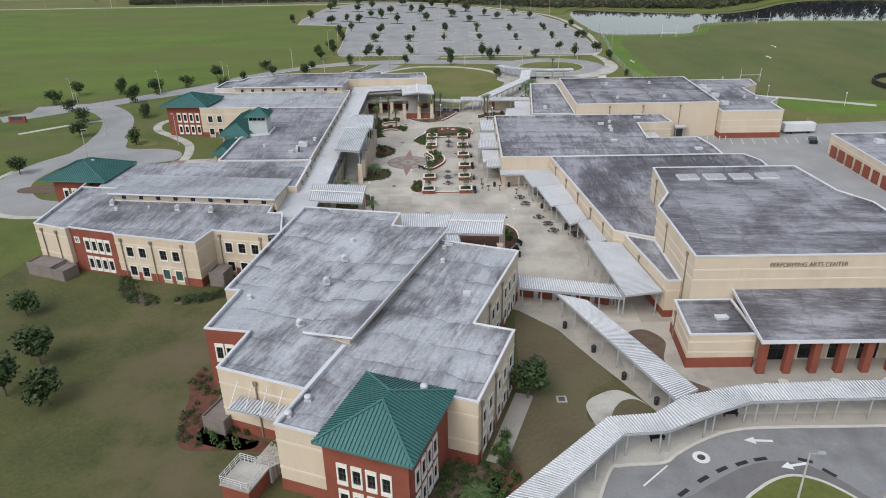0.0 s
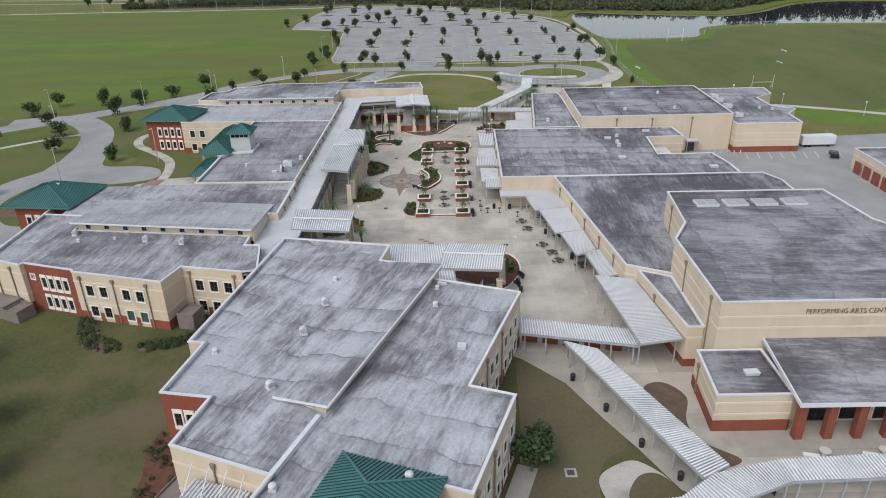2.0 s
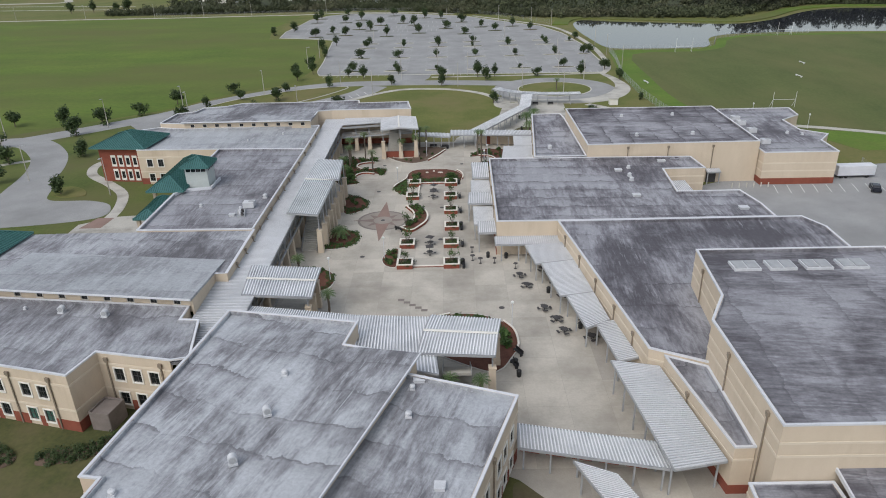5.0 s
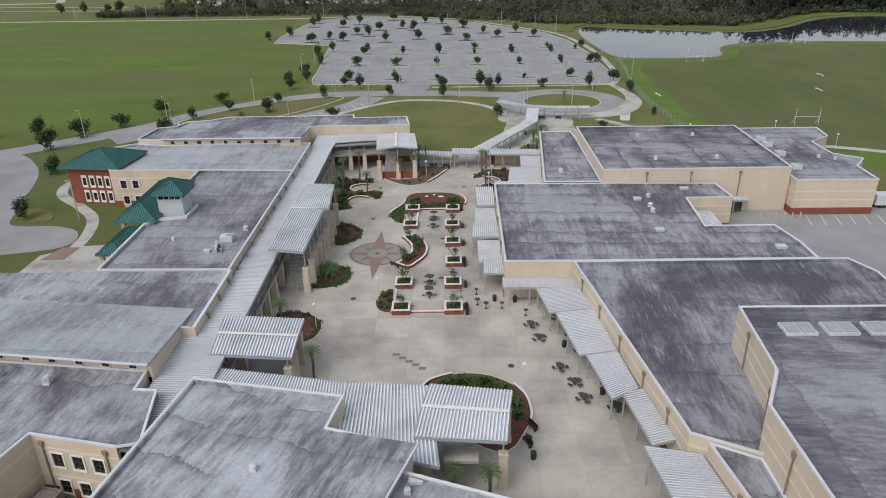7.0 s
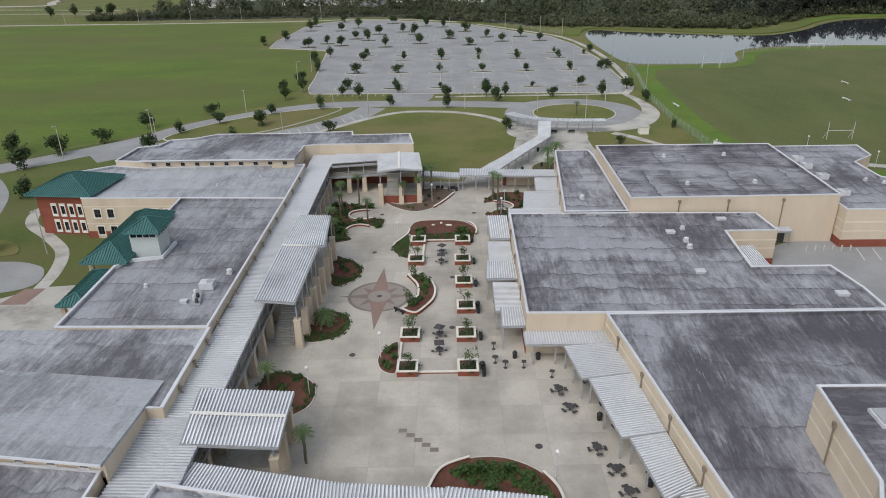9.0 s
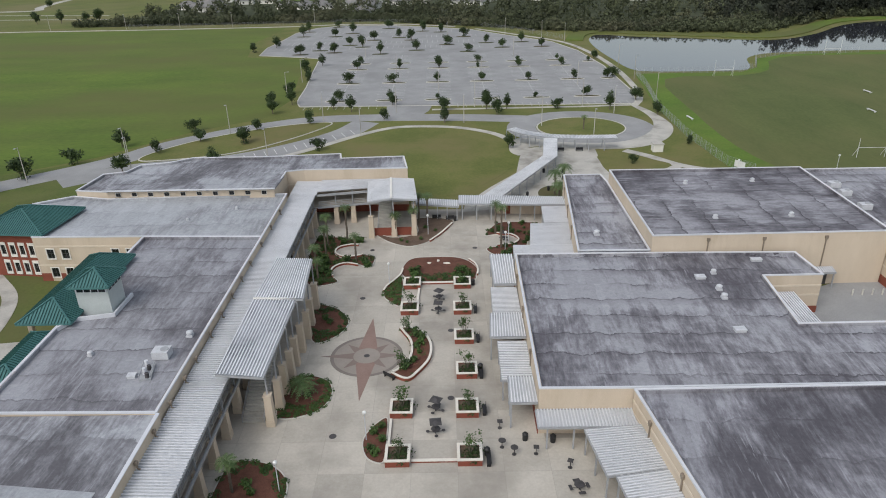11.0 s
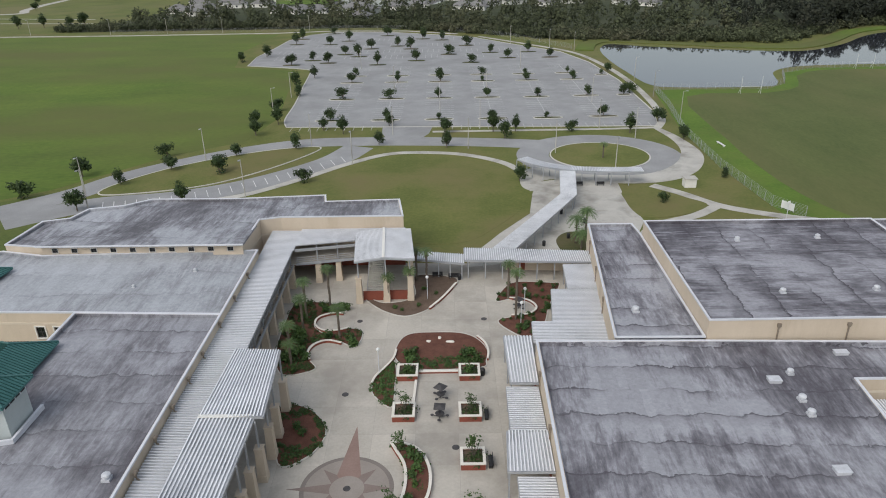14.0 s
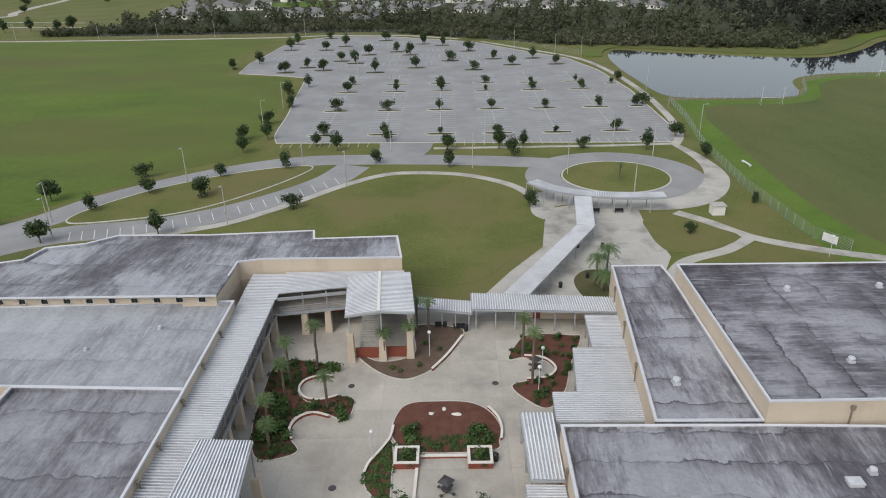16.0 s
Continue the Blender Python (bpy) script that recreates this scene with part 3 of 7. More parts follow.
sheet("lawn_island", smooth([(31, 52), (33.5, 55), (37.5, 56.6), (41, 55), (43, 51), (37, 47.5)], True), 0.16, OVAL, "grassed island in the drive", "lawn")
kerb_line([(31, 52), (33.5, 55), (37.5, 56.6), (41, 55), (43, 51), (37, 47.5)], closed=True)
# plaza and paths
plaza = sheet("plaza", [(-29, 106), (4, 96), (11.6, 92), (16.8, 86.3), (20.3, 79), (23, 74), (26, 67.5), (31, 64), (92, 65.2), (92, 77), (35, 77), (35.5, 90), (30, 106), (27, 148), (14.5, 148), (14.5, 184), (28, 184), (28, 220), (6, 220.5), (-6, 221), (-29, 222)], 0.036, JOINT, "stained concrete courtyard between the school wings", "plaza")
sheet("path", smooth([(17.6, 68.8), (19.5, 71), (22.5, 71.8), (25.5, 68), (24, 63), (18, 59), (14, 52.5), (11, 47), (8, 48), (12.5, 55.5), (17, 60.5), (18.2, 63.8)], True), 0.046, WALKWAY, "concrete path under the covered walkway", "path")
sheet("lawn_plot", smooth([(20.3, 66.4), (22, 69.5), (24.3, 69.8), (25.8, 67), (23, 65.6)], True), 0.058, LAWN_DRY, "small round worn grass plot", "lawn")
sheet("planting_bed", smooth([(27, 85.6), (29.5, 86), (31.4, 83), (30, 78.5), (30.5, 75), (34, 71.8), (31, 70.6), (28.6, 73), (27.2, 78), (26.2, 83)], True), 0.055, DARKMULCH, "bare brown bed beside the lobby", "planting bed")

# ---- buildings ----
def wall(parent, p, q, z0, z1, material, holes=(), thick=0.3, name="wall"):
    """A wall with openings cut through it; the outside lies to the right of p towards q. holes: (u0, z0, u1, z1)."""
    p, q = Vector(p), Vector(q)
    d = (q - p).normalized()
    n = Vector((d.y, -d.x))
    length = (q - p).length
    holes = [h for h in holes if h[0] > 0.05 and h[2] < length - 0.05]
    us = sorted({0, length, *(v for h in holes for v in (h[0], h[2]))})
    zs = sorted({z0, z1, *(v for h in holes for v in (h[1], h[3]))})
    verts, faces, seen = [], [], {}

    def vert(u, e, z):
        key = (round(u, 3), e, round(z, 3))
        if key not in seen:
            seen[key] = len(verts)
            w = p + d * u - n * e
            verts.append((w.x, w.y, z))
        return seen[key]
    for i in range(len(us) - 1):
        for j in range(len(zs) - 1):
            um, zm = (us[i] + us[i + 1]) / 2, (zs[j] + zs[j + 1]) / 2
            if any(h[0] < um < h[2] and h[1] < zm < h[3] for h in holes):
                continue
            a, b, c, e = (us[i], zs[j]), (us[i + 1], zs[j]), (us[i + 1], zs[j + 1]), (us[i], zs[j + 1])
            faces.append([vert(u, 0, z) for u, z in (a, b, c, e)])
            faces.append([vert(u, thick, z) for u, z in (e, c, b, a)])
    for a, b, c, e in holes + [(0, z0, length, z1)]:
        ring = [(a, b), (c, b), (c, e), (a, e)]
        for k in range(4) if (a, c) != (0, length) else (0, 2):
            (u, z), (v, w) = ring[k], ring[(k + 1) % 4]
            faces.append([vert(u, 0, z), vert(u, thick, z), vert(v, thick, w), vert(v, 0, w)])
    return raw(name, verts, faces, material, parent)


def frame_at(p, q):
    p, q = Vector(p), Vector(q)
    return Matrix.Translation((p.x, p.y, 0)) @ Matrix.Rotation(math.atan2(q.y - p.y, q.x - p.x), 4, "Z")


def window(parent, m, u, z, w, h, glass=None, surround=0.18, tall=(0, 0)):
    """A sash window with a proud pale surround; m is the wall's frame, -y points outwards."""
    bm = bmesh.new()
    s = surround
    x0, x1, y0, y1 = u - w / 2, u + w / 2, z, z + h
    for c, e in (((u, -0.02, y1 + s / 2 + tall[1] / 2), (w + 2 * s, 0.16, s + tall[1])), ((u, -0.03, y0 - s / 2 - tall[0] / 2), (w + 2 * s, 0.2, s + tall[0])),
                 ((x0 - s / 2, -0.02, (y0 + y1) / 2), (s, 0.16, h)), ((x1 + s / 2, -0.02, (y0 + y1) / 2), (s, 0.16, h))):
        box(bm, c, e, 0, m)
    win = part("window", bm, TRIM, parent)
    bm = bmesh.new()
    for c, e in (((u, 0.1, y0 + 0.03), (w, 0.07, 0.06)), ((u, 0.1, y1 - 0.03), (w, 0.07, 0.06)), ((x0 + 0.03, 0.1, (y0 + y1) / 2), (0.06, 0.07, h)),
                 ((x1 - 0.03, 0.1, (y0 + y1) / 2), (0.06, 0.07, h)), ((u, 0.1, (y0 + y1) / 2), (w, 0.05, 0.06)), ((u, 0.1, (y0 + y1) / 2), (0.07, 0.06, h))):
        box(bm, c, e, 0, m)
    part("sash", bm, DARKMETAL, win)
    bm = bmesh.new()
    box(bm, (u, 0.13, (y0 + y1) / 2), (w, 0.02, h), 0, m)
    part("pane", bm, glass or GLASS, win)
    return win


def facade(parent, p, q, h, wins=(), bands=(), base=1.5, pipes=(), material=None, z0=-0.3, name="wall"):
    """One straight stretch of outside wall with its base, bands, windows and downpipes. wins: (u, z, w, h, glass, tall)."""
    m = frame_at(p, q)
    length = (Vector(q) - Vector(p)).length
    holes = [(u - w / 2, z, u + w / 2, z + hh) for u, z, w, hh, *_ in wins]
    wl = wall(parent, p, q, z0, h, material or STUCCO, holes, name=name)
    def course(nm, za, zb, proud, mt):
        cuts = sorted((a - 0.2, c + 0.2) for a, b, c, e in holes if b - 0.25 < zb and e + 0.25 > za and a > 0.05 and c < length - 0.05)
        u = -proud
        for a, c in cuts + [(length + proud - 0.006, 0)]:
            if a - u > 0.05:
                bm = bmesh.new()
                box(bm, ((a + u) / 2, -proud / 2 + 0.02, (za + zb) / 2), (a - u, proud + 0.04, zb - za), 0, m)
                part(nm, bm, mt, parent)
            u = max(u, c)
    if base:
        course("base", z0, base, 0.06, BRICK)
    for z in bands:
        course("band", z, z + 0.28, 0.045, BAND)
    for u, z, w, hh, *o in wins:
        if 0.05 < u - w / 2 and u + w / 2 < length - 0.05:
            window(parent, m, u, z, w, hh, o[0] if o else None, 0.18, o[1] if len(o) > 1 else (0, 0))
    for u in pipes:
        bm = bmesh.new()
        box(bm, (u, -0.12, (h - 1.0 + z0) / 2), (0.16, 0.14, h - 1.0 - z0), 0, m)
        box(bm, (u, -0.16, h - 0.85), (0.5, 0.26, 0.45), 0, m)
        box(bm, (u, -0.16, h - 1.15), (0.3, 0.22, 0.2), 0, m)
        part("downpipe", bm, PIPE, parent)
    return wl


def rooftop(parent, poly, h, material, drop=0.45, coping=True, width=0.30):
    """The deck behind the parapet, and the metal coping on it."""
    bm = bmesh.new()
    prism(bm, inset(poly, 0.12), h - drop - 0.35, h - drop)
    part("roof", bm, material, parent)
    bm = bmesh.new()
    a, b2 = inset(poly, 0.298), inset(poly, 0.40)
    v = [[bm.verts.new((x, y, z)) for x, y in e] for e, z in ((a, h + 0.03), (b2, h - 0.02), (b2, h - drop - 0.1))]
    for i in range(len(poly)):
        k = (i + 1) % len(poly)
        for e in (0, 1):
            bm.faces.new((v[e][i], v[e][k], v[e + 1][k], v[e + 1][i]))
    bmesh.ops.recalc_face_normals(bm, faces=bm.faces)
    part("upstand", bm, material, parent)
    if coping:
        bm = bmesh.new()
        out, inn = inset(poly, -0.07), inset(poly, width - 0.07)
        k = len(poly)
        v = [[bm.verts.new((x, y, z)) for x, y in e] for e, z in ((out, h + 0.1), (inn, h + 0.07), (inn, h - 0.05), (out, h - 0.12))]
        for i in range(k):
            for a in range(4):
                b = (a + 1) % 4
                bm.faces.new((v[a][i], v[a][(i + 1) % k], v[b][(i + 1) % k], v[b][i]))
        bmesh.ops.recalc_face_normals(bm, faces=bm.faces)
        part("coping", bm, COPING, parent)


def two_rows(us, z=(0.8, 4.35), w=1.25, h=1.75, green=()):
    return [(u, zz, w, h, GLASS_GREEN if (i, k) in green else GLASS) for i, u in enumerate(us) for k, zz in enumerate(z)]


def slender(us, z=(0.9, 4.3)):
    return [(u, zz, 0.85, 1.75, GLASS, (0.3, 0.35)) for u in us for zz in z]


def hip_roof(parent, c, half, turn, z, rise, ridge=0.0, seam=0.42, over=0.0):
    """A standing-seam metal hip roof."""
    m = Matrix.Translation((c[0], c[1], 0)) @ Matrix.Rotation(radians(turn), 4, "Z")
    a, b = half
    bm = bmesh.new()
    low = [bm.verts.new(m @ Vector((x, y, z))) for x, y in ((-a, -b), (a, -b), (a, b), (-a, b))]
    under = [bm.verts.new(m @ Vector((x, y, z - 0.22))) for x, y in ((-a, -b), (a, -b), (a, b), (-a, b))]
    t0, t1 = bm.verts.new(m @ Vector((0, -ridge, z + rise))), bm.verts.new(m @ Vector((0, ridge, z + rise + 0.001)))
    bm.faces.new((low[0], low[1], t0)), bm.faces.new((low[2], low[3], t1))
    bm.faces.new((low[1], low[2], t1, t0)), bm.faces.new((low[3], low[0], t0, t1))
    for i in range(4):
        bm.faces.new((under[i], under[(i + 1) % 4], low[(i + 1) % 4], low[i]))
    bm.faces.new(under[::-1])
    roof = part("green_roof", bm, GREEN, parent, "green standing-seam metal hip roof")
    bm = bmesh.new()
    tip = lambda s: Vector((0, s * ridge, z + rise))
    for s in (-1, 1):
        x = -a + seam / 2
        while x < a:
            f = 1 - abs(x) / a
            p = Vector((x, s * b, z))
            e = Vector((x, s * (b + (ridge - b) * f), z + rise * f))
            if f > 0.03:
                beam(bm, m @ (p + Vector((0, 0, 0.04))), m @ (e + Vector((0, 0, 0.04))), 0.05, 0.11)
            x += seam
        y = -b + seam / 2
        while y < b:
            f = 1.0 if abs(y) < ridge else 1 - (abs(y) - ridge) / (b - ridge)
            if f > 0.03:
                beam(bm, m @ Vector((s * a, y, z + 0.04)), m @ Vector((s * a * (1 - f), y, z + rise * f + 0.04)), 0.05, 0.11)
            y += seam
    # the seams' shading comes from their darker colour
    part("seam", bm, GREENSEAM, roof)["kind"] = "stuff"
    bm = bmesh.new()
    for x, y, s in ((-a, -b, -1), (a, -b, -1), (a, b, 1), (-a, b, 1)):
        beam(bm, m @ Vector((x, y, z + 0.08)), m @ (tip(s) + Vector((0, 0, 0.1))), 0.22, 0.12)
    part("hip_cap", bm, GREEN, roof)
    return roof


def edges(poly):
    return [(poly[i], poly[(i + 1) % len(poly)]) for i in range(len(poly))]


def loc(u, v, turn=-20):
    c, s = math.cos(radians(turn)), math.sin(radians(turn))
    return (u * c - v * s, u * s + v * c)


BANDS = (2.95, 6.5)
# classroom block in the south, with the green-roofed corner tower
south = thing("classroom_building", "two-storey tan stucco classroom block with red base and flat roof", "building")
P = [loc(-35.1, 46.5), loc(-29.2, 46.5), loc(-29.2, 56.5), loc(-16.5, 56.5), loc(-16.5, 71.4), loc(-21.7, 71.4), loc(-21.7, 93.5), loc(-34.4, 93.5), (0.4, 103.0),
     (-8.4, 105.9), (-7.4, 111.1), (-24.9, 114.7), (-30.3, 84.3), (-28.3, 84.0), (-30.0, 74.2), (-24.2, 73.2), (-25.9, 65.7), (-15.0, 61.4)]
H = 8.7
SPEC = {0: dict(bands=BANDS), 3: dict(wins=two_rows((2.2, 4.6, 8.2, 10.6, 13.2)), bands=BANDS, pipes=(1.0, 6.4)),
        5: dict(wins=two_rows((2.0, 4.2, 8.4, 10.6, 14.8, 17.0, 19.6)), bands=BANDS, pipes=(6.3, 12.7)), 6: dict(bands=BANDS),
        7: dict(bands=BANDS), 11: dict(bands=BANDS, pipes=(10, 20)), 13: dict(material=BRICK, base=0, wins=slender((3.0, 4.4, 5.8, 7.2))),
        14: dict(material=BRICK, base=0, wins=slender((1.6, 3.0, 4.4))), 16: dict(bands=BANDS, pipes=(5.2,)), 15: dict(bands=BANDS)}
for i, (p, q) in enumerate(edges(P)):
    if i == 1:
        continue
    facade(south, p, q, H, **SPEC.get(i, dict(bands=BANDS)))
rooftop(south, P, H, ROOF_PALE)
bm = bmesh.new()
strip(bm, [loc(-35.0, 52.5), loc(-35.0, 61.6)], 0.5, 8.0, 8.82)
part("coping", bm, COPING, south)
# raised roof over the corridor
A, B, C, D = (-17.4, 73.2), (-10.8, 69.9), (1.0, 102.2), (-7.8, 105.6)
raw("raised_roof", [(*A, 8.62), (*B, 9.75), (*C, 9.75), (*D, 8.62), (*A, 8.2), (*B, 9.45), (*C, 9.45), (*D, 8.2)],
    [(0, 1, 2, 3), (7, 6, 5, 4), (0, 4, 5, 1), (1, 5, 6, 2), (2, 6, 7, 3), (3, 7, 4, 0)], ROOF_PALE, south)
bm = bmesh.new()
beam(bm, (*B, 9.66), (*C, 9.66), 0.16, 0.24)
beam(bm, (*A, 8.53), (*B, 9.66), 0.16, 0.22)
part("fascia", bm, COPING, south)
raw("clerestory_wall", [(-16.9, 73.6, 8.2), (-11.2, 70.7, 8.2), (-11.2, 70.7, 9.45), (-16.9, 73.6, 8.5), (0.4, 101.9, 8.2), (0.4, 101.9, 9.45)],
    [(0, 1, 2, 3), (1, 4, 5, 2)], STUCCO, south)
window(south, frame_at((-16.9, 73.57), (-11.2, 70.67)), 4.4, 8.5, 0.9, 0.5, None, 0.06)
# tower
tw = [loc(-29.2, 45.7), loc(-20.0, 45.7), loc(-20.0, 56.6), loc(-29.2, 56.6)]
facade(south, tw[0], tw[1], 8.9, wins=slender((2.0, 3.6, 5.2, 6.8)), base=0, material=BRICK, name="tower_wall")
facade(south, tw[1], tw[2], 8.9, wins=slender((2.0, 3.6, 5.2, 6.8)), base=0, material=BRICK, name="tower_wall")
facade(south, tw[3], tw[0], 8.9, base=0, material=BRICK, name="tower_wall")
hip_roof(south, loc(-24.6, 51.2), (5.35, 6.15), -20, 8.95, 2.5, 0.8)

# west classroom wing
west = thing("classroom_wing", "two-storey tan classroom wing with red bays and grey flat roof", "building")
WP = [(-71.3, 110.3), (-64.5, 107.6), (-64.2, 108.3), (-55.4, 105.6), (-55.1, 105.0), (-40.1, 101.1), (-38.8, 106.0), (-29.0, 103.9), (-26.8, 104.4), (-28.5, 113.2), (-31.0, 113.4), (-31.0, 116.8), (-62.3, 120.8), (-62.0, 127.0), (-71.6, 128.4)]
WS = {0: dict(bands=BANDS, pipes=(1.6, 5.0), base=1.2), 2: dict(material=BRICK, base=0, wins=slender((3.2, 4.6, 6.0, 7.4)) + [(1.2, 5.6, 0.7, 0.8, LAMPGLASS)]),
      4: dict(bands=BANDS, wins=two_rows((2.6, 5.0, 9.0, 11.4), green=((2, 0), (3, 0))), pipes=(1.2, 7.0, 12.8)), 5: dict(bands=BANDS),
      6: dict(bands=BANDS, wins=two_rows((2.6, 5.0, 7.4)), pipes=(1.2, 8.6)), 14: dict(bands=BANDS, wins=two_rows((4, 8, 12)))}
for i, (p, q) in enumerate(edges(WP)):
    if i not in (7, 8, 11):
        facade(west, p, q, 8.2, **WS.get(i, dict(bands=BANDS)))
rooftop(west, WP, 8.2, ROOF_GREY)


def mono_roof(parent, quad, zs, material, thick=0.35):
    """A flat sloping roof slab over four plan corners."""
    v = [(*p, z) for p, z in zip(quad, zs)] + [(*p, z - thick) for p, z in zip(quad, zs)]
    return raw("sloped_roof", v, [(0, 1, 2, 3), (7, 6, 5, 4), (0, 4, 5, 1), (1, 5, 6, 2), (2, 6, 7, 3), (3, 7, 4, 0)], material, parent)


def clerestory(parent, p, q, z0, z1, count, first=2.0):
    length = (Vector(q) - Vector(p)).length
    step = (length - 2 * first) / (count - 1)
    wins = [(first + step * i, z0 + 0.45, 0.95, 0.75, GLASS) for i in range(count)]
    m = frame_at(p, q)
    wall(parent, p, q, z0 - 0.6, z1, STUCCO, [(u - w / 2, z, u + w / 2, z + hh) for u, z, w, hh, g in wins], name="clerestory_wall")
    for u, z, w, hh, g in wins:
        window(parent, m, u, z, w, hh, g, 0.05)


clerestory(west, (-61.8, 121.2), (-30.7, 116.9), 7.9, 9.4, 9)
mono_roof(west, [(-62.6, 120.5), (-30.3, 116.0), (-30.3, 131.4), (-62.6, 135.4)], (9.75, 9.75, 8.12, 8.12), ROOF_SMOOTH)
bm = bmesh.new()
prism(bm, [(-62.6, 121.5), (-30.4, 121.5), (-30.4, 126.15), (-28.7, 126.15), (-28.7, 142.6), (-62.6, 142.9)], 7.5, 8.1)
part("roof", bm, ROOF_GREY, west)
bm = bmesh.new()
beam(bm, (-62.6, 120.4, 9.66), (-30.3, 115.9, 9.66), 0.14, 0.26)
part("gutter", bm, COPING, west)
facade(west, (-71.6, 128.4), (-71.6, 143.5), 8.2, bands=BANDS, wins=two_rows((4, 8, 12)))
hip_roof(west, (-74.0, 137.2), (7.0, 6.4), -6, 8.5, 2.5, 1.2)
gt = [(-79.5, 132.6), (-68.0, 131.4), (-67.0, 141.6), (-78.5, 142.8)]
for p, q in edges(gt):
    facade(west, p, q, 8.5, wins=slender((2.4, 4.2, 6.0, 7.8)), base=0, material=BRICK, name="tower_wall")
bm = bmesh.new()
prism(bm, [(-68.5, 128), (-62, 127), (-62, 143), (-68.5, 143)], 7.4, 8.0)
part("roof", bm, ROOF_GREY, west)

# middle and north parts of the west wing
mid = thing("west_wing", "long two-storey tan wing with grey flat roof along the courtyard", "building")
MP = [(-48.8, 143.0), (-28.8, 142.6), (-28.4, 189.0), (-48.8, 190.0)]
for i, (p, q) in enumerate(edges(MP)):
    facade(mid, p, q, 8.4, bands=BANDS if i != 1 else ())
rooftop(mid, MP, 8.4, ROOF_PLUM)
NP = [(-68.2, 190.6), (-48.8, 190.0), (-28.4, 189.0), (-28.4, 209.5), (-63.0, 208.6), (-70.5, 210.5), (-76.6, 206.8), (-68.2, 204.0)]
for i, (p, q) in enumerate(edges(NP)):
    facade(mid, p, q, 8.4, wins=two_rows((2.6, 5.2, 14.0, 16.6)) if i == 0 else (), bands=BANDS)
rooftop(mid, NP, 8.4, ROOF_SMOOTH)
hip_roof(mid, (-72.6, 198.0), (6.9, 6.6), -6, 8.6, 2.5, 1.0)
gt = [(-78.6, 193.4), (-67.4, 192.0), (-66.4, 202.8), (-77.6, 204.2)]
for i, (p, q) in enumerate(edges(gt)):
    facade(mid, p, q, 8.6, wins=slender((3.4, 5.2, 7.0, 8.8)), base=0, material=BRICK, name="tower_wall")
# north-west block
north = thing("north_building", "tan north block with stepped parapet and sloping grey roof", "building")
QP = [(-69.8, 210.4), (-63.0, 209.2), (-30.6, 209.0), (-30.4, 219.6), (-26.9, 220.6), (-5.3, 220.4), (-6.4, 228.6), (-20.0, 228.0), (-20.6, 231.4), (-38.0, 230.2), (-53.4, 230.6), (-57.5, 227.4), (-63.3, 226.0), (-64.6, 221.6), (-68.8, 220.2)]
for i, (p, q) in enumerate(edges(QP)):
    if i != 1:
        facade(north, p, q, 9.6, bands=BANDS)
rooftop(north, QP, 9.6, ROOF_GREY)
clerestory(north, (-63.0, 209.0), (-30.6, 208.9), 8.2, 9.9, 10)
mono_roof(north, [(-63.6, 208.3), (-30.2, 208.1), (-30.5, 220.0), (-63.4, 220.5)], (10.2, 10.2, 9.3, 9.3), ROOF_GREY)
bm = bmesh.new()
beam(bm, (-63.6, 208.2, 10.1), (-30.2, 208.0, 10.1), 0.14, 0.26)
part("gutter", bm, COPING, north)

# cafeteria, music wing, arts centre, gymnasium
cafe = thing("cafeteria_building", "single-storey tan cafeteria with wide dark flat roof", "building")
CP = [(13.0, 148.1), (23.9, 147.9), (62.2, 147.9), (62.2, 154.0), (61.0, 161.2), (49.0, 161.2), (50.1, 174.9), (59.0, 174.9), (58.4, 182.8), (35.6, 183.6), (13.7, 184.0)]
CS = {0: dict(base=0, bands=()), 10: dict(base=1.2, bands=(), pipes=(6, 16, 27))}
for i, (p, q) in enumerate(edges(CP)):
    if i not in (1, 8):
        facade(cafe, p, q, 6.6, **CS.get(i, dict(bands=(3.0, 4.6), base=1.2)))
rooftop(cafe, CP, 6.6, ROOF_DARK)
music = thing("music_building", "single-storey tan wing with slanted wall and dark roof", "building")
UP = [(23.8, 147.6), (28.9, 107.1), (35.6, 103.6), (36.4, 104.9), (39.6, 112), (40.4, 124.4), (68.0, 124.4), (68.6, 143.0), (66.6, 147.7)]
for i, (p, q) in enumerate(edges(UP)):
    if i not in (2, 3, 4, 5, 8):
        facade(music, p, q, 6.6, bands=(3.4, 4.9), base=1.2, pipes=(5, 13, 21, 29, 36) if i == 0 else ())
rooftop(music, UP, 6.6, ROOF_PLUMMIX)
LP = [(30.6, 106.0), (30.7, 104.9), (32.9, 89.6), (35.0, 89.6), (35.0, 103.6)]
for i, (p, q) in enumerate(edges(LP)):
    if i in (0, 1, 2):
        facade(music, p, q, 6.2, bands=(4.4,), base=1.2, pipes=(5.5,) if i == 1 else ())
rooftop(music, LP, 6.2, ROOF_PLUM)

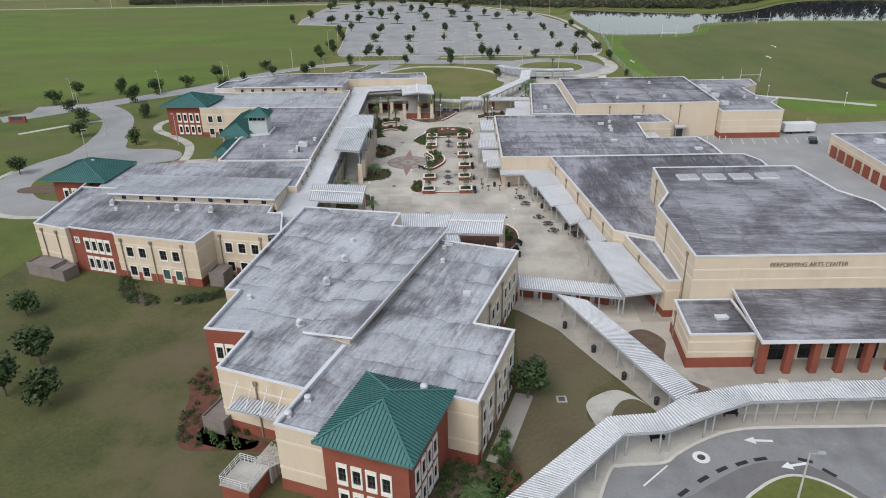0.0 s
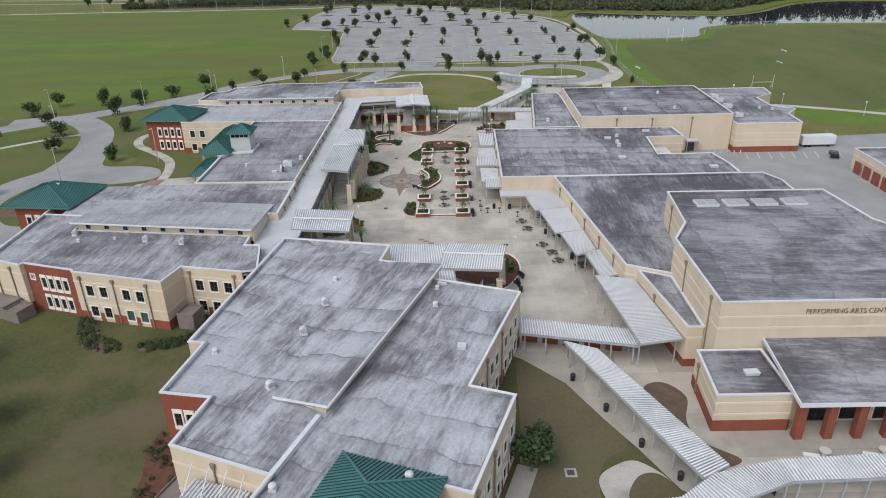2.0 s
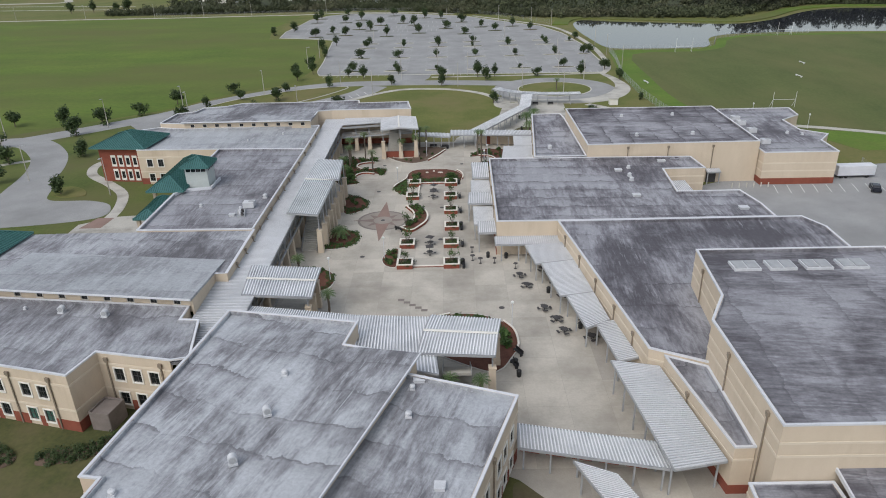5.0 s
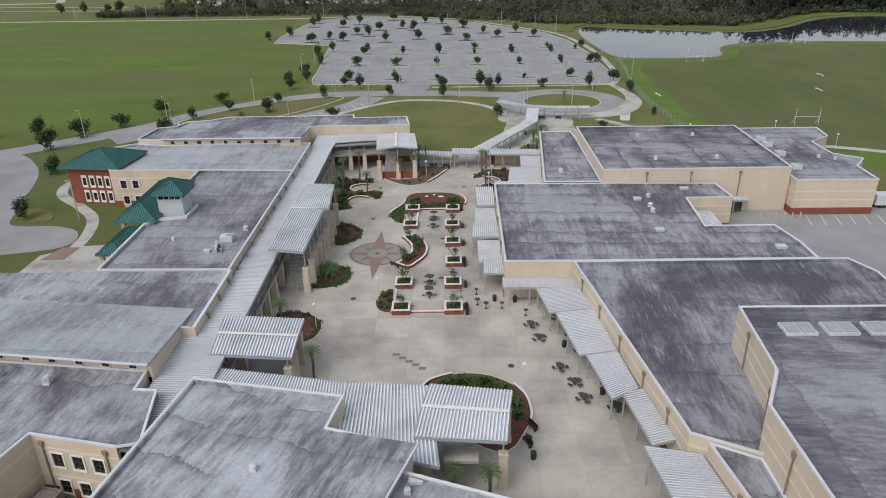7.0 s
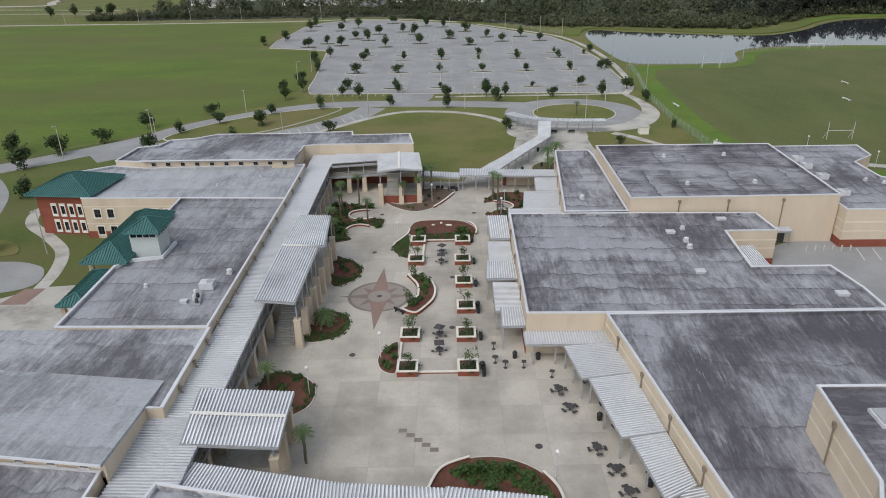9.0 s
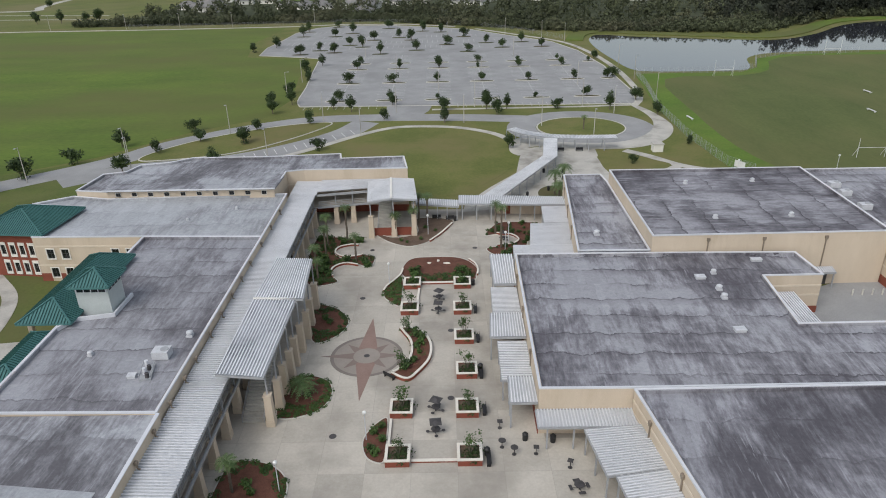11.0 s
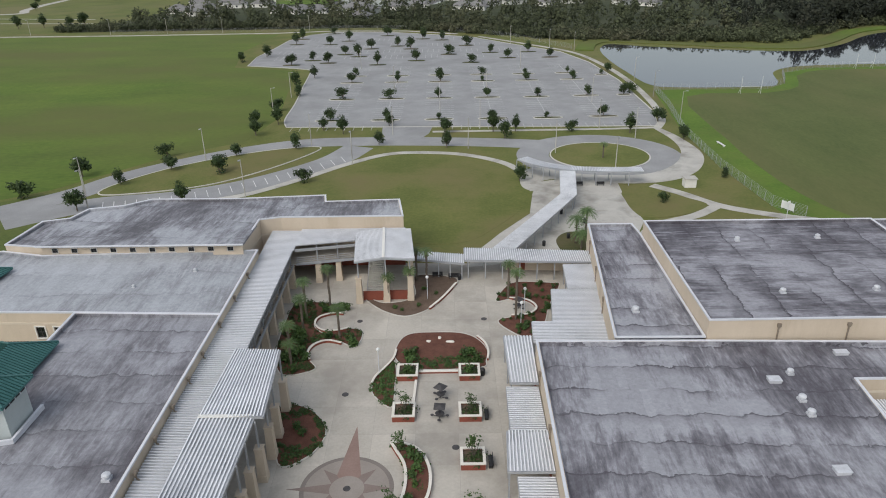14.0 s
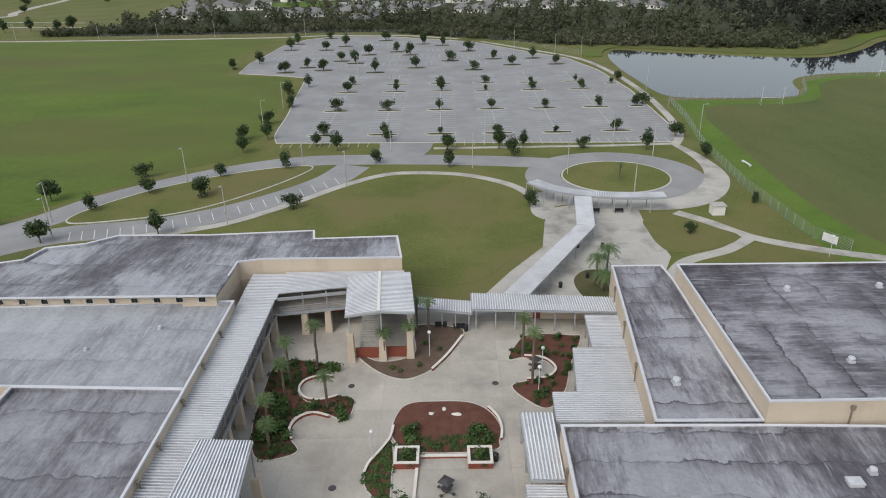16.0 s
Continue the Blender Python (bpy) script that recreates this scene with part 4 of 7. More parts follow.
arts = thing("arts_centre", "tall tan performing arts hall with dark flat roof", "building")
AP = [(35.1, 86.0), (70.3, 86.0), (70.3, 105.0), (67.2, 110.5), (65.9, 123.6), (39.5, 123.8), (38.3, 110.6), (35.1, 104.8)]
for i, (p, q) in enumerate(edges(AP)):
    facade(arts, p, q, 11.9, bands=(8.0, 9.6), base=1.2, pipes={6: (3,), 7: (6, 16), 5: (5,)}.get(i, ()))
rooftop(arts, AP, 11.9, ROOF_ARTS)
for x in (44.5, 49.3, 54.1, 58.9):
    bm = bmesh.new()
    box(bm, (x, 119.0, 11.62), (3.6, 2.6, 0.35))
    sk = part("skylight", bm, FANMETAL, arts)
    bm = bmesh.new()
    for k in (-1, 1):
        box(bm, (x + 0.85 * k, 119.0, 11.84), (1.45, 2.2, 0.14))
    part("skylight_dome", bm, STEEL, sk)
# lobby
lobby = thing("lobby_building", "low tan lobby with red base and brick-columned porch", "building")
BP = [(32.2, 76.6), (41.0, 76.6), (41.0, 85.7), (32.9, 85.7)]
for i, (p, q) in enumerate(edges(BP)):
    if i != 2:
        facade(lobby, p, q, 5.2, bands=(2.3, 3.9), base=1.6, pipes=(2,) if i == 3 else ())
rooftop(lobby, BP, 5.2, ROOF_ARTS)
mono_roof(lobby, [(40.6, 74.3), (92, 74.3), (92, 86.2), (41.2, 86.2)], (5.6, 5.6, 6.6, 6.6), ROOF_ARTS, 0.4)
bm = bmesh.new()
beam(bm, (40.5, 74.2, 5.45), (92, 74.2, 5.45), 0.15, 0.5)
beam(bm, (40.55, 74.2, 5.5), (41.1, 86.0, 6.5), 0.18, 0.45)
part("fascia", bm, COPING, lobby)
wall(lobby, (41.2, 78.2), (92, 78.2), -0.3, 5.4, STUCCO, [(2.5 + 4.0 * i, 0.2 if i % 3 else 0.0, 5.2 + 4.0 * i, 3.4) for i in range(12)], name="porch_wall")
m = frame_at((41.2, 78.2), (92, 78.2))
for i in range(12):
    window(lobby, m, 3.85 + 4.0 * i, 0.2 if i % 3 else 0.0, 2.7, 3.2 if i % 3 else 3.4, None, 0.12)
for i in range(15):
    bm = bmesh.new()
    v = box(bm, (41.5 + 3.4 * i, 75.3, 2.5), (0.95, 0.95, 5.3))
    bmesh.ops.bevel(bm, geom=bm.edges[:], offset=0.04, segments=1, affect="EDGES")
    part("column", bm, BRICK, lobby)

gym = thing("gymnasium", "tall tan gymnasium with dark flat roof", "building")
GP = [(35.7, 184.0), (74.0, 184.2), (74.5, 216.5), (36.0, 216.9)]
for i, (p, q) in enumerate(edges(GP)):
    facade(gym, p, q, 9.4, bands=(), base=0, pipes=(9, 18, 28) if i == 0 else ())
rooftop(gym, GP, 9.4, ROOF_CRAZED)
bm = bmesh.new()
box(bm, (64, 183.98, 1.2), (2.2, 0.1, 2.6))
part("door", bm, DARKMETAL, gym, "dark double door under a small metal awning")
GW = [(23.9, 184.2), (35.5, 184.0), (35.8, 217.2), (35.4, 221.7), (27.6, 221.8)]
for i, (p, q) in enumerate(edges(GW)):
    if i not in (0, 1):
        facade(gym, p, q, 6.9, bands=(3.2,), base=1.2, pipes=(6, 16, 26) if i == 4 else ())
rooftop(gym, GW, 6.9, ROOF_DARK)
GE = [(74.2, 181.6), (90.4, 181.4), (90.8, 190.0), (94.8, 195.0), (90.0, 199.0), (90.0, 208.4), (96.0, 213.0), (97.0, 220.6), (74.6, 220.6)]
for i, (p, q) in enumerate(edges(GE)):
    facade(gym, p, q, 7.5, bands=(3.0, 4.8), base=1.5)
rooftop(gym, GE, 7.5, ROOF_DARK)
depot = thing("service_building", "low tan service building with red roller bays", "building")
DP = [(95.6, 138.0), (128, 136.0), (130, 167.0), (96.4, 167.4)]
for i, (p, q) in enumerate(edges(DP)):
    facade(depot, p, q, 5.0, bands=(3.4,), base=0)
rooftop(depot, DP, 5.0, ROOF_DARK)
for i in range(7):
    bm = bmesh.new()
    box(bm, (95.6 + 0.02 * i, 141.5 + 3.7 * i, 1.4), (0.16, 2.4, 2.9))
    part("roller_door", bm, BRICK, depot)

# ---- light metal roofs ----
def ribbed(bm, a, b, c, d, pitch=0.38, high=0.16, thick=0.1):
    """A ribbed metal sheet on four corners; the ribs are spaced along a-b and run to d-c."""
    a, b, c, d = map(Vector, (a, b, c, d))
    k = max(2, round((b - a).length / pitch))
    top = []
    for i in range(k):
        for f, z in ((0.0, 0), (0.48, 0), (0.54, high), (0.94, high)):
            t = (i + f) / k
            top.append((a.lerp(b, t) + Vector((0, 0, z)), d.lerp(c, t) + Vector((0, 0, z))))
    top.append((b, c))
    v = [(bm.verts.new(p), bm.verts.new(q)) for p, q in top]
    for i in range(len(v) - 1):
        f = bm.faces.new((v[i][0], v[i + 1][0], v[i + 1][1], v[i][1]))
        # rib tops take the light metal; troughs and sides the shadow-toned pan colour
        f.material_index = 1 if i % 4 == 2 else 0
    low = [bm.verts.new(p - Vector((0, 0, thick))) for p in (a, b, c, d)]
    bm.faces.new(low[::-1])


def canopy(name, label, quad, zs, posts=(), material=ALU, category="canopy", group="", post_r=0.09, rim=0.28):
    """A ribbed roof with edge beams on posts that reach the ground."""
    ob = thing(name, label, category, group=group)
    a, b, c, d = [Vector((*p, z)) for p, z in zip(quad, zs)]
    bm = bmesh.new()
    ribbed(bm, a, b, c, d)
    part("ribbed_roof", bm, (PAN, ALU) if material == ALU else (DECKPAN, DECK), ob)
    bm = bmesh.new()
    for p, q in ((a, b), (b, c), (c, d), (d, a)):
        beam(bm, p - Vector((0, 0, rim / 2 - 0.05)), q - Vector((0, 0, rim / 2 - 0.05)), 0.12, rim)
    part("edge_beam", bm, STEEL, ob)
    for x, y, z in posts:
        bm = bmesh.new()
        beam(bm, (x, y, -0.1), (x, y, z), 2 * post_r, 2 * post_r)
        part("post", bm, STEEL, ob)
    return ob


def along(p, q, k, z, e0=0.02, e1=0.98):
    return [(p[0] + (q[0] - p[0]) * t, p[1] + (q[1] - p[1]) * t, z) for t in [e0 + (e1 - e0) * i / (k - 1) for i in range(k)]]


WALKLABEL = "white ribbed metal canopy on slim steel posts"
# walkways by the arts centre
canopy("covered_walkway", WALKLABEL, [(11.6, 93.4), (27.0, 89.8), (26.8, 93.9), (11.8, 97.4)], (3.2,) * 4, along((11.9, 93.7), (26.6, 90.1), 6, 3.1) + along((12.1, 97), (26.5, 93.6), 4, 3.1))
canopy("covered_walkway", WALKLABEL, [(17.1, 91.2), (27.3, 65.7), (30.5, 67.5), (21.2, 89.2)], (3.3,) * 4, along((17.6, 90.2), (27.3, 66.6), 8, 3.2) + along((21.2, 88.4), (30, 68.2), 8, 3.2))
K = [((6.0, 50.5), (9.8, 49.5)), ((18.7, 62.7), (19.9, 59.8)), ((24.2, 63.2), (24.6, 60.1)), ((28.5, 66.3), (30.6, 62.9)), ((35.8, 68.2), (36.0, 65.1)), ((44.8, 68.7), (44.9, 65.4)), ((60, 68.9), (60, 65.6)), ((76, 69), (76, 65.7))]
for i in range(len(K) - 1):
    (a, b), (c, d) = K[i], K[i + 1]
    canopy("covered_walkway", WALKLABEL, [a, c, d, b], (3.25 + 0.02 * (i % 2),) * 4, along((b[0], b[1] + .25), (d[0], d[1] + .25), 4 if i > 3 or i == 0 else 2, 3.1, 0.1, 0.9) + along((a[0], a[1] - .25), (c[0], c[1] - .25), 4 if i > 3 or i == 0 else 2, 3.1, 0.1, 0.9))
canopy("stage_canopy", "large grey ribbed metal canopy beside the arts hall", [(24.5, 107.6), (26.7, 88.5), (32.4, 89.6), (30.1, 106.2)], (4.5, 4.4, 4.4, 4.5), along((24.9, 107), (26.9, 89.2), 6, 4.3) + along((29.7, 105.8), (32.0, 90.2), 3, 4.3), DECK)
for q in ([(17.7, 144.6), (24.1, 144.9), (25.1, 138.0), (18.7, 137.3)], [(19.6, 137.2), (25.1, 137.8), (26.1, 126.9), (21.1, 126.3)], [(22.0, 126.2), (26.1, 126.7), (26.8, 118.7), (23.3, 117.0)], [(24.8, 118.2), (27.3, 118.5), (28.5, 109.4), (25.9, 108.9)]):
    canopy("side_canopy", "grey ribbed metal canopy along the slanted wall", [q[0], q[3], q[2], q[1]], (3.4, 3.4, 3.7, 3.7), along((q[0][0] + .2, q[0][1] - .2), (q[3][0] + .2, q[3][1] + .3), 3, 3.3), DECK)
canopy("side_canopy", "grey ribbed metal canopy under the cafeteria wall", [(12.6, 145.2), (24.2, 145.0), (24.2, 147.9), (12.6, 148.0)], (3.3, 3.3, 3.6, 3.6), along((13.5, 145.4), (23, 145.3), 4, 3.2), DECK)
for q, z, mt in (([(9.9, 178.6), (13.4, 178.5), (13.7, 189.3), (9.9, 189.4)], 4.0, ALU), ([(9.2, 169.7), (13.3, 169.6), (13.4, 178.4), (9.4, 178.5)], 3.4, ALU), ([(8.3, 163.2), (13.2, 163.1), (13.3, 169.5), (8.7, 169.6)], 4.0, ALU),
                 ([(9.2, 154.1), (13.1, 154.0), (13.2, 162.9), (9.3, 163.0)], 3.4, ALU), ([(9.7, 148.8), (13.0, 148.8), (13.0, 154.0), (9.9, 154.1)], 4.0, ALU),
                 ([(14.0, 188.3), (24.3, 188.2), (24.8, 193.6), (14.4, 193.9)], 3.5, DECK), ([(17.4, 193.9), (24.9, 193.7), (25.9, 203.6), (18.6, 203.8)], 3.4, DECK), ([(21.2, 203.8), (25.9, 203.7), (26.7, 212.2), (21.8, 212.3)], 3.5, DECK)):
    e = q if z == 4.0 else [q[1], q[2], q[3], q[0]]
    canopy("cafeteria_canopy", "pale ribbed metal canopy beside the cafeteria", e, (z,) * 4, along((q[0][0] + .2, q[0][1] + .3), (q[3][0] + .2, q[3][1] - .3), 3, z - .1), mt)
# north gate walk and the walk to the turning circle
canopy("covered_walkway", WALKLABEL, [(-3.8, 216.0), (5.2, 213.9), (5.3, 217.6), (-3.7, 219.2)], (3.2,) * 4, along((-3.4, 216.2), (5, 214.3), 5, 3.1))
canopy("covered_walkway", WALKLABEL, [(5.2, 214.4), (27.4, 212.9), (27.4, 217.4), (5.3, 219.4)], (3.6,) * 4, along((5.5, 214.7), (27, 213.3), 8, 3.5) + along((5.5, 219), (27, 217), 8, 3.5))
canopy("covered_walkway", WALKLABEL, [(30.2, 246.2), (14.5, 219.3), (10.4, 219.6), (26.8, 246.8)], (3.3,) * 4, along((14.7, 220.5), (29.6, 246), 8, 3.2) + along((11.2, 220.5), (26.8, 246), 8, 3.2))
canopy("covered_walkway", WALKLABEL, [(32.6, 262.0), (30.2, 246.3), (26.8, 246.9), (29.0, 262.2)], (3.32,) * 4, along((30, 247), (32.2, 261.4), 4, 3.2) + along((27.2, 247.5), (29.4, 261.4), 4, 3.2))
ARC = [(21.3, 272.6), (24.5, 268.4), (29.0, 265.2), (34.5, 263.4), (41.0, 262.6), (48.4, 262.4)]
L, R = ribbon(smooth(ARC, steps=2), 3.4)
for i in range(len(L) - 1):
    canopy("bus_canopy", "white ribbed metal bus canopy in a curve", [R[i], R[i + 1], L[i + 1], L[i]], (3.3,) * 4, [(*R[i], 3.2), (*L[i], 3.2)], group="bus canopy")

# ---- arcade in front of the west wing ----
arcade = thing("arcade", "two-storey open arcade with tan columns and metal roof", "arcade")
for (x0, x1, y0, y1) in ((-28.7, -23.6, 104.5, 113.4), (-30.4, -23.6, 113.4, 126.2), (-28.7, -23.6, 126.2, 142.6), (-28.5, -23.6, 142.6, 181.0), (-28.5, -23.5, 181.0, 212.5)):
    bm = bmesh.new()
    ribbed(bm, (x0, y1, 6.98), (x0, y0, 6.98), (x1, y0, 6.78), (x1, y1, 6.78), 0.42)
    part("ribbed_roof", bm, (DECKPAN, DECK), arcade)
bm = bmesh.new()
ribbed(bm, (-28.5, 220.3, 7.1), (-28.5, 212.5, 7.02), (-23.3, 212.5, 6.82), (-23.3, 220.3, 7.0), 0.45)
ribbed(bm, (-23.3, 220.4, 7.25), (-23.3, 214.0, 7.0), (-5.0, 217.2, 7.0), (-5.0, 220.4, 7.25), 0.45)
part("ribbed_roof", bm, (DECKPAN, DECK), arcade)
for z, nm, mt in ((6.55, "edge_beam", STEEL), (4.0, "walkway_edge", STEEL)):
    bm = bmesh.new()
    beam(bm, (-23.75, 116, z), (-23.65, 212.6, z), 0.2, 0.4)
    beam(bm, (-23.3, 213.0, z), (-5.0, 216.5, z), 0.2, 0.45)
    part(nm, bm, mt, arcade)
bm = bmesh.new()
box(bm, (-26.4, 164, 4.05), (4.2, 98, 0.25))
prism(bm, [(-28.5, 212.5), (-23.3, 212.9), (-5.0, 216.4), (-5.0, 220.4), (-28.5, 220.4)], 3.92, 4.17)
part("walkway_floor", bm, CONCRETE, arcade)
for a, b in (((-24.4, 116), (-24.1, 212.6)), ((-23.3, 213.0), (-5.0, 216.5))):
    bm = bmesh.new()
    for z in (4.55, 4.85, 5.2):
        beam(bm, (*a, z), (*b, z), 0.06, 0.06)
    k = int((Vector(b) - Vector(a)).length / 2)
    for x, y, z in along(a, b, k, 5.2):
        beam(bm, (x, y, 4.0), (x, y, 5.2), 0.06, 0.06)
    part("railing", bm, STEEL, arcade)


def column(parent, x, y, h, turn=0.0, post=0.0):
    """A tan column that narrows towards its cap, with a steel post on top."""
    bm = bmesh.new()
    m = Matrix.Translation((x, y, 0)) @ Matrix.Rotation(radians(turn), 4, "Z")
    for z0, z1, s0, s1 in ((-0.1, 0.9, 1.1, 1.1), (0.9, h - 0.15, 1.0, 0.85), (h - 0.15, h, 1.0, 1.0)):
        v = [m @ Vector((sx * s / 2, sy * s / 2, z)) for s, z in ((s0, z0), (s1, z1)) for sx, sy in ((-1, -1), (1, -1), (1, 1), (-1, 1))]
        w = [bm.verts.new(c) for c in v]
        bm.faces.new(w[3::-1]), bm.faces.new(w[4:])
        for i in range(4):
            bm.faces.new((w[i], w[(i + 1) % 4], w[4 + (i + 1) % 4], w[4 + i]))
    part("column", bm, STUCCO, parent)
    if post:
        bm = bmesh.new()
        beam(bm, (x, y, h), (x, y, post), 0.18, 0.18)
        part("post", bm, STEEL, parent)


for i in range(20):
    column(arcade, -24.0, 119.0 + 4.9 * i, 3.9, 0, 6.6)
for x, y in ((-19.8, 214.2), (-16.4, 214.8)):
    column(arcade, x, y, 3.9, 0, 6.9)
# shaded inner wall of the arcade, with doors and windows
facade(arcade, (-28.3, 116.0), (-28.3, 212.0), 6.8, wins=[(4 + 6.0 * i, z, 1.6, 2.1 if z > 4 else 2.4, GLASS) for i in range(15) for z in (0.2, 4.4)], base=0)


def stair(parent, x0, x1, y0, y1, z1):
    """A straight flight that climbs from y0 to y1."""
    k = 22
    for i in range(k):
        bm = bmesh.new()
        box(bm, ((x0 + x1) / 2, y0 + (y1 - y0) * (i + 0.5) / k, z1 * (i + 0.5) / k), (x1 - x0, abs(y1 - y0) / k + 0.02, z1 / k + 0.16))
        part("step", bm, WALKWAY, parent)
    for x in (x0, x1):
        bm = bmesh.new()
        beam(bm, (x, y0, 1.0), (x, y1, z1 + 1.0), 0.07, 0.07)
        beam(bm, (x, y0, 0.55), (x, y1, z1 + 0.55), 0.05, 0.05)
        for i in range(6):
            t = i / 5
            beam(bm, (x, y0 + (y1 - y0) * t, z1 * t), (x, y0 + (y1 - y0) * t, z1 * t + 1.0), 0.06, 0.06)
        part("handrail", bm, STEEL, parent)


def stair_tower(label, quads, zs, cols, posts_z, flights):
    ob = thing("stair_canopy", label, "canopy")
    for q, z in zip(quads, zs):
        bm = bmesh.new()
        a, b, c, d = [(*p, zz) for p, zz in zip(q, z)]
        ribbed(bm, a, b, c, d)
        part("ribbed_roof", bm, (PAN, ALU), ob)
        bm = bmesh.new()
        for p, e in ((a, b), (b, c), (c, d), (d, a)):
            beam(bm, Vector(p) - Vector((0, 0, 0.1)), Vector(e) - Vector((0, 0, 0.1)), 0.12, 0.3)
        part("edge_beam", bm, STEEL, ob)
    if len(quads) == 2:
        bm = bmesh.new()
        beam(bm, (*quads[0][2], zs[0][2] + 0.2), (*quads[0][3], zs[0][3] + 0.2), 0.42, 0.1)
        part("ridge_cap", bm, TRIM, ob)
    for x, y in cols:
        column(ob, x, y, 4.6, 0, posts_z)
    for f in flights:
        stair(ob, *f)
    return ob


stair_tower("pale ribbed stair canopy over a long flight", [[(-18.9, 149.1), (-24.4, 149.2), (-24.4, 167.0), (-18.6, 167.6)], [(-17.6, 167.4), (-24.4, 167.0), (-24.0, 180.2), (-18.5, 180.2)]], [(8.0, 8.5, 8.5, 8.0), (8.2, 8.45, 8.45, 8.2)],
            [(-19.2, 150.6), (-18.8, 153.8), (-18.8, 157.0), (-18.6, 160.2), (-18.6, 163.4), (-18.4, 166.8), (-18.2, 170.4), (-18.3, 174.0), (-18.4, 179.0)], 8.0, [(-22.9, -20.2, 151.0, 160.5, 4.1)])
stair_tower("pale ribbed stair canopy at the south corner", [[(-25.4, 121.8), (-15.4, 121.8), (-15.5, 126.5), (-25.8, 126.5)], [(-25.8, 126.5), (-15.5, 126.5), (-15.6, 131.2), (-26.3, 131.2)]], [(7.05, 6.4, 6.6, 7.2), (7.2, 6.6, 6.4, 7.05)], [(-16.2, 122.6), (-16.2, 126.0), (-16.4, 130.4)], 6.0, [(-18.0, -23.0, 126, 131, 0.3)])
stair_tower("pale gabled stair canopy with red base walls", [[(-12.4, 206.1), (-13.4, 217.5), (-8.6, 218.3), (-7.8, 206.4)], [(-7.8, 206.4), (-8.6, 218.3), (-4.0, 219.0), (-2.9, 206.8)]], [(7.6, 7.6, 8.1, 8.1), (8.1, 8.1, 7.6, 7.6)],
            [(-12.0, 206.6), (-7.6, 206.9), (-3.7, 207.3), (-3.9, 213.0)], 7.6, [(-11.0, -8.4, 208.0, 215.5, 4.1)])
bm = bmesh.new()
box(bm, (-9.8, 207.4, 0.8), (3.4, 0.3, 1.7))
box(bm, (-5.7, 207.6, 0.8), (2.9, 0.3, 1.7))
tagged(part("stair_wall", bm, BRICK), "low red masonry wall under the stair canopy", "wall", kind="structure")
# roofs north of the south block
canopy("gallery_roof", "white ribbed metal roof over the north gallery", [(-25.4, 115.6), (-7.6, 111.6), (-8.1, 117.0), (-24.6, 120.3)], (6.4, 6.4, 6.1, 6.1), [(-23, 119.6, 6), (-18, 118.6, 6), (-12, 117.5, 6)])
canopy("gallery_roof", "white ribbed metal roof beside the south block", [(1.7, 116.2), (-8.05, 117.0), (-8.2, 106.1), (3.0, 102.6)], (6.1, 6.1, 6.35, 6.35), [(1.5, 115.6, 6), (2.8, 107, 6), (-5, 116.2, 6)])
stair_tower("white gabled canopy over the corner stair", [[(0.3, 106.8), (9.9, 105.9), (10.5, 110.2), (1.0, 111.3)], [(1.0, 111.3), (10.5, 110.2), (11.2, 114.5), (1.8, 115.9)]], [(6.6, 6.6, 7.0, 7.0), (7.0, 7.0, 6.6, 6.6)],
            [(9.6, 106.6), (10.6, 113.8), (1.6, 107.4)], 6.6, [(3.4, 7.0, 113.0, 106.0, 4.0)])

# ---- courtyard ----
# compass rose set into the paving
rose = thing("compass_rose", "compass rose of red and grey pavers in the plaza", "paving inlay")
RC = Vector((-9.0, 165.2))
bm = bmesh.new()
prism(bm, [(RC.x + 5.15 * math.cos(a * math.tau / 64), RC.y + 5.05 * math.sin(a * math.tau / 64)) for a in range(64)], 0.0, 0.045)
part("ring", bm, ROSE_GREY, rose)
bm = bmesh.new()
prism(bm, [(RC.x + 4.65 * math.cos(a * math.tau / 64), RC.y + 4.55 * math.sin(a * math.tau / 64)) for a in range(64)], 0.0, 0.050)
part("disc", bm, ROSE_PALE, rose)
for i in range(8):
    a = i * math.tau / 8
    bm = bmesh.new()
    tip = 10.4 if i in (2, 6) else (6.6 if i == 4 else (5.0 if i == 0 else 4.2))
    w = 1.35 if i % 4 == 2 else 0.8
    d, n = Vector((math.cos(a), math.sin(a))), Vector((-math.sin(a), math.cos(a)))
    b = RC + d * (2.0 if i % 4 == 2 else 1.5)
    prism(bm, [tuple(RC), tuple(b - n * w), tuple(RC + d * tip), tuple(b + n * w)], 0.0, 0.060 if i % 4 == 2 else 0.055)
    part("point", bm, ROSE_RED if i % 4 == 2 else ROSE_MID, rose)
bm = bmesh.new()
prism(bm, [(RC.x + 1.9 * math.cos(a * math.tau / 40), RC.y + 1.9 * math.sin(a * math.tau / 40)) for a in range(40)], 0.0, 0.064)
part("hub", bm, ROSE_PALE, rose)
bm = bmesh.new()
tube(bm, (*RC, 0.0), (*RC, 0.075), 0.42, seg=20)
part("cover", bm, DARKMETAL, rose)
for i in range(5):
    sheet("slab_patch", [(-3.9 + 0.95 * i, 131.6 - 0.85 * i), (-2.9 + 0.95 * i, 131.6 - 0.85 * i), (-2.9 + 0.95 * i, 132.3 - 0.85 * i), (-3.9 + 0.95 * i, 132.3 - 0.85 * i)], 0.047, ROSE_GREY, "grey paver set into the concrete", "paver", 0.1)
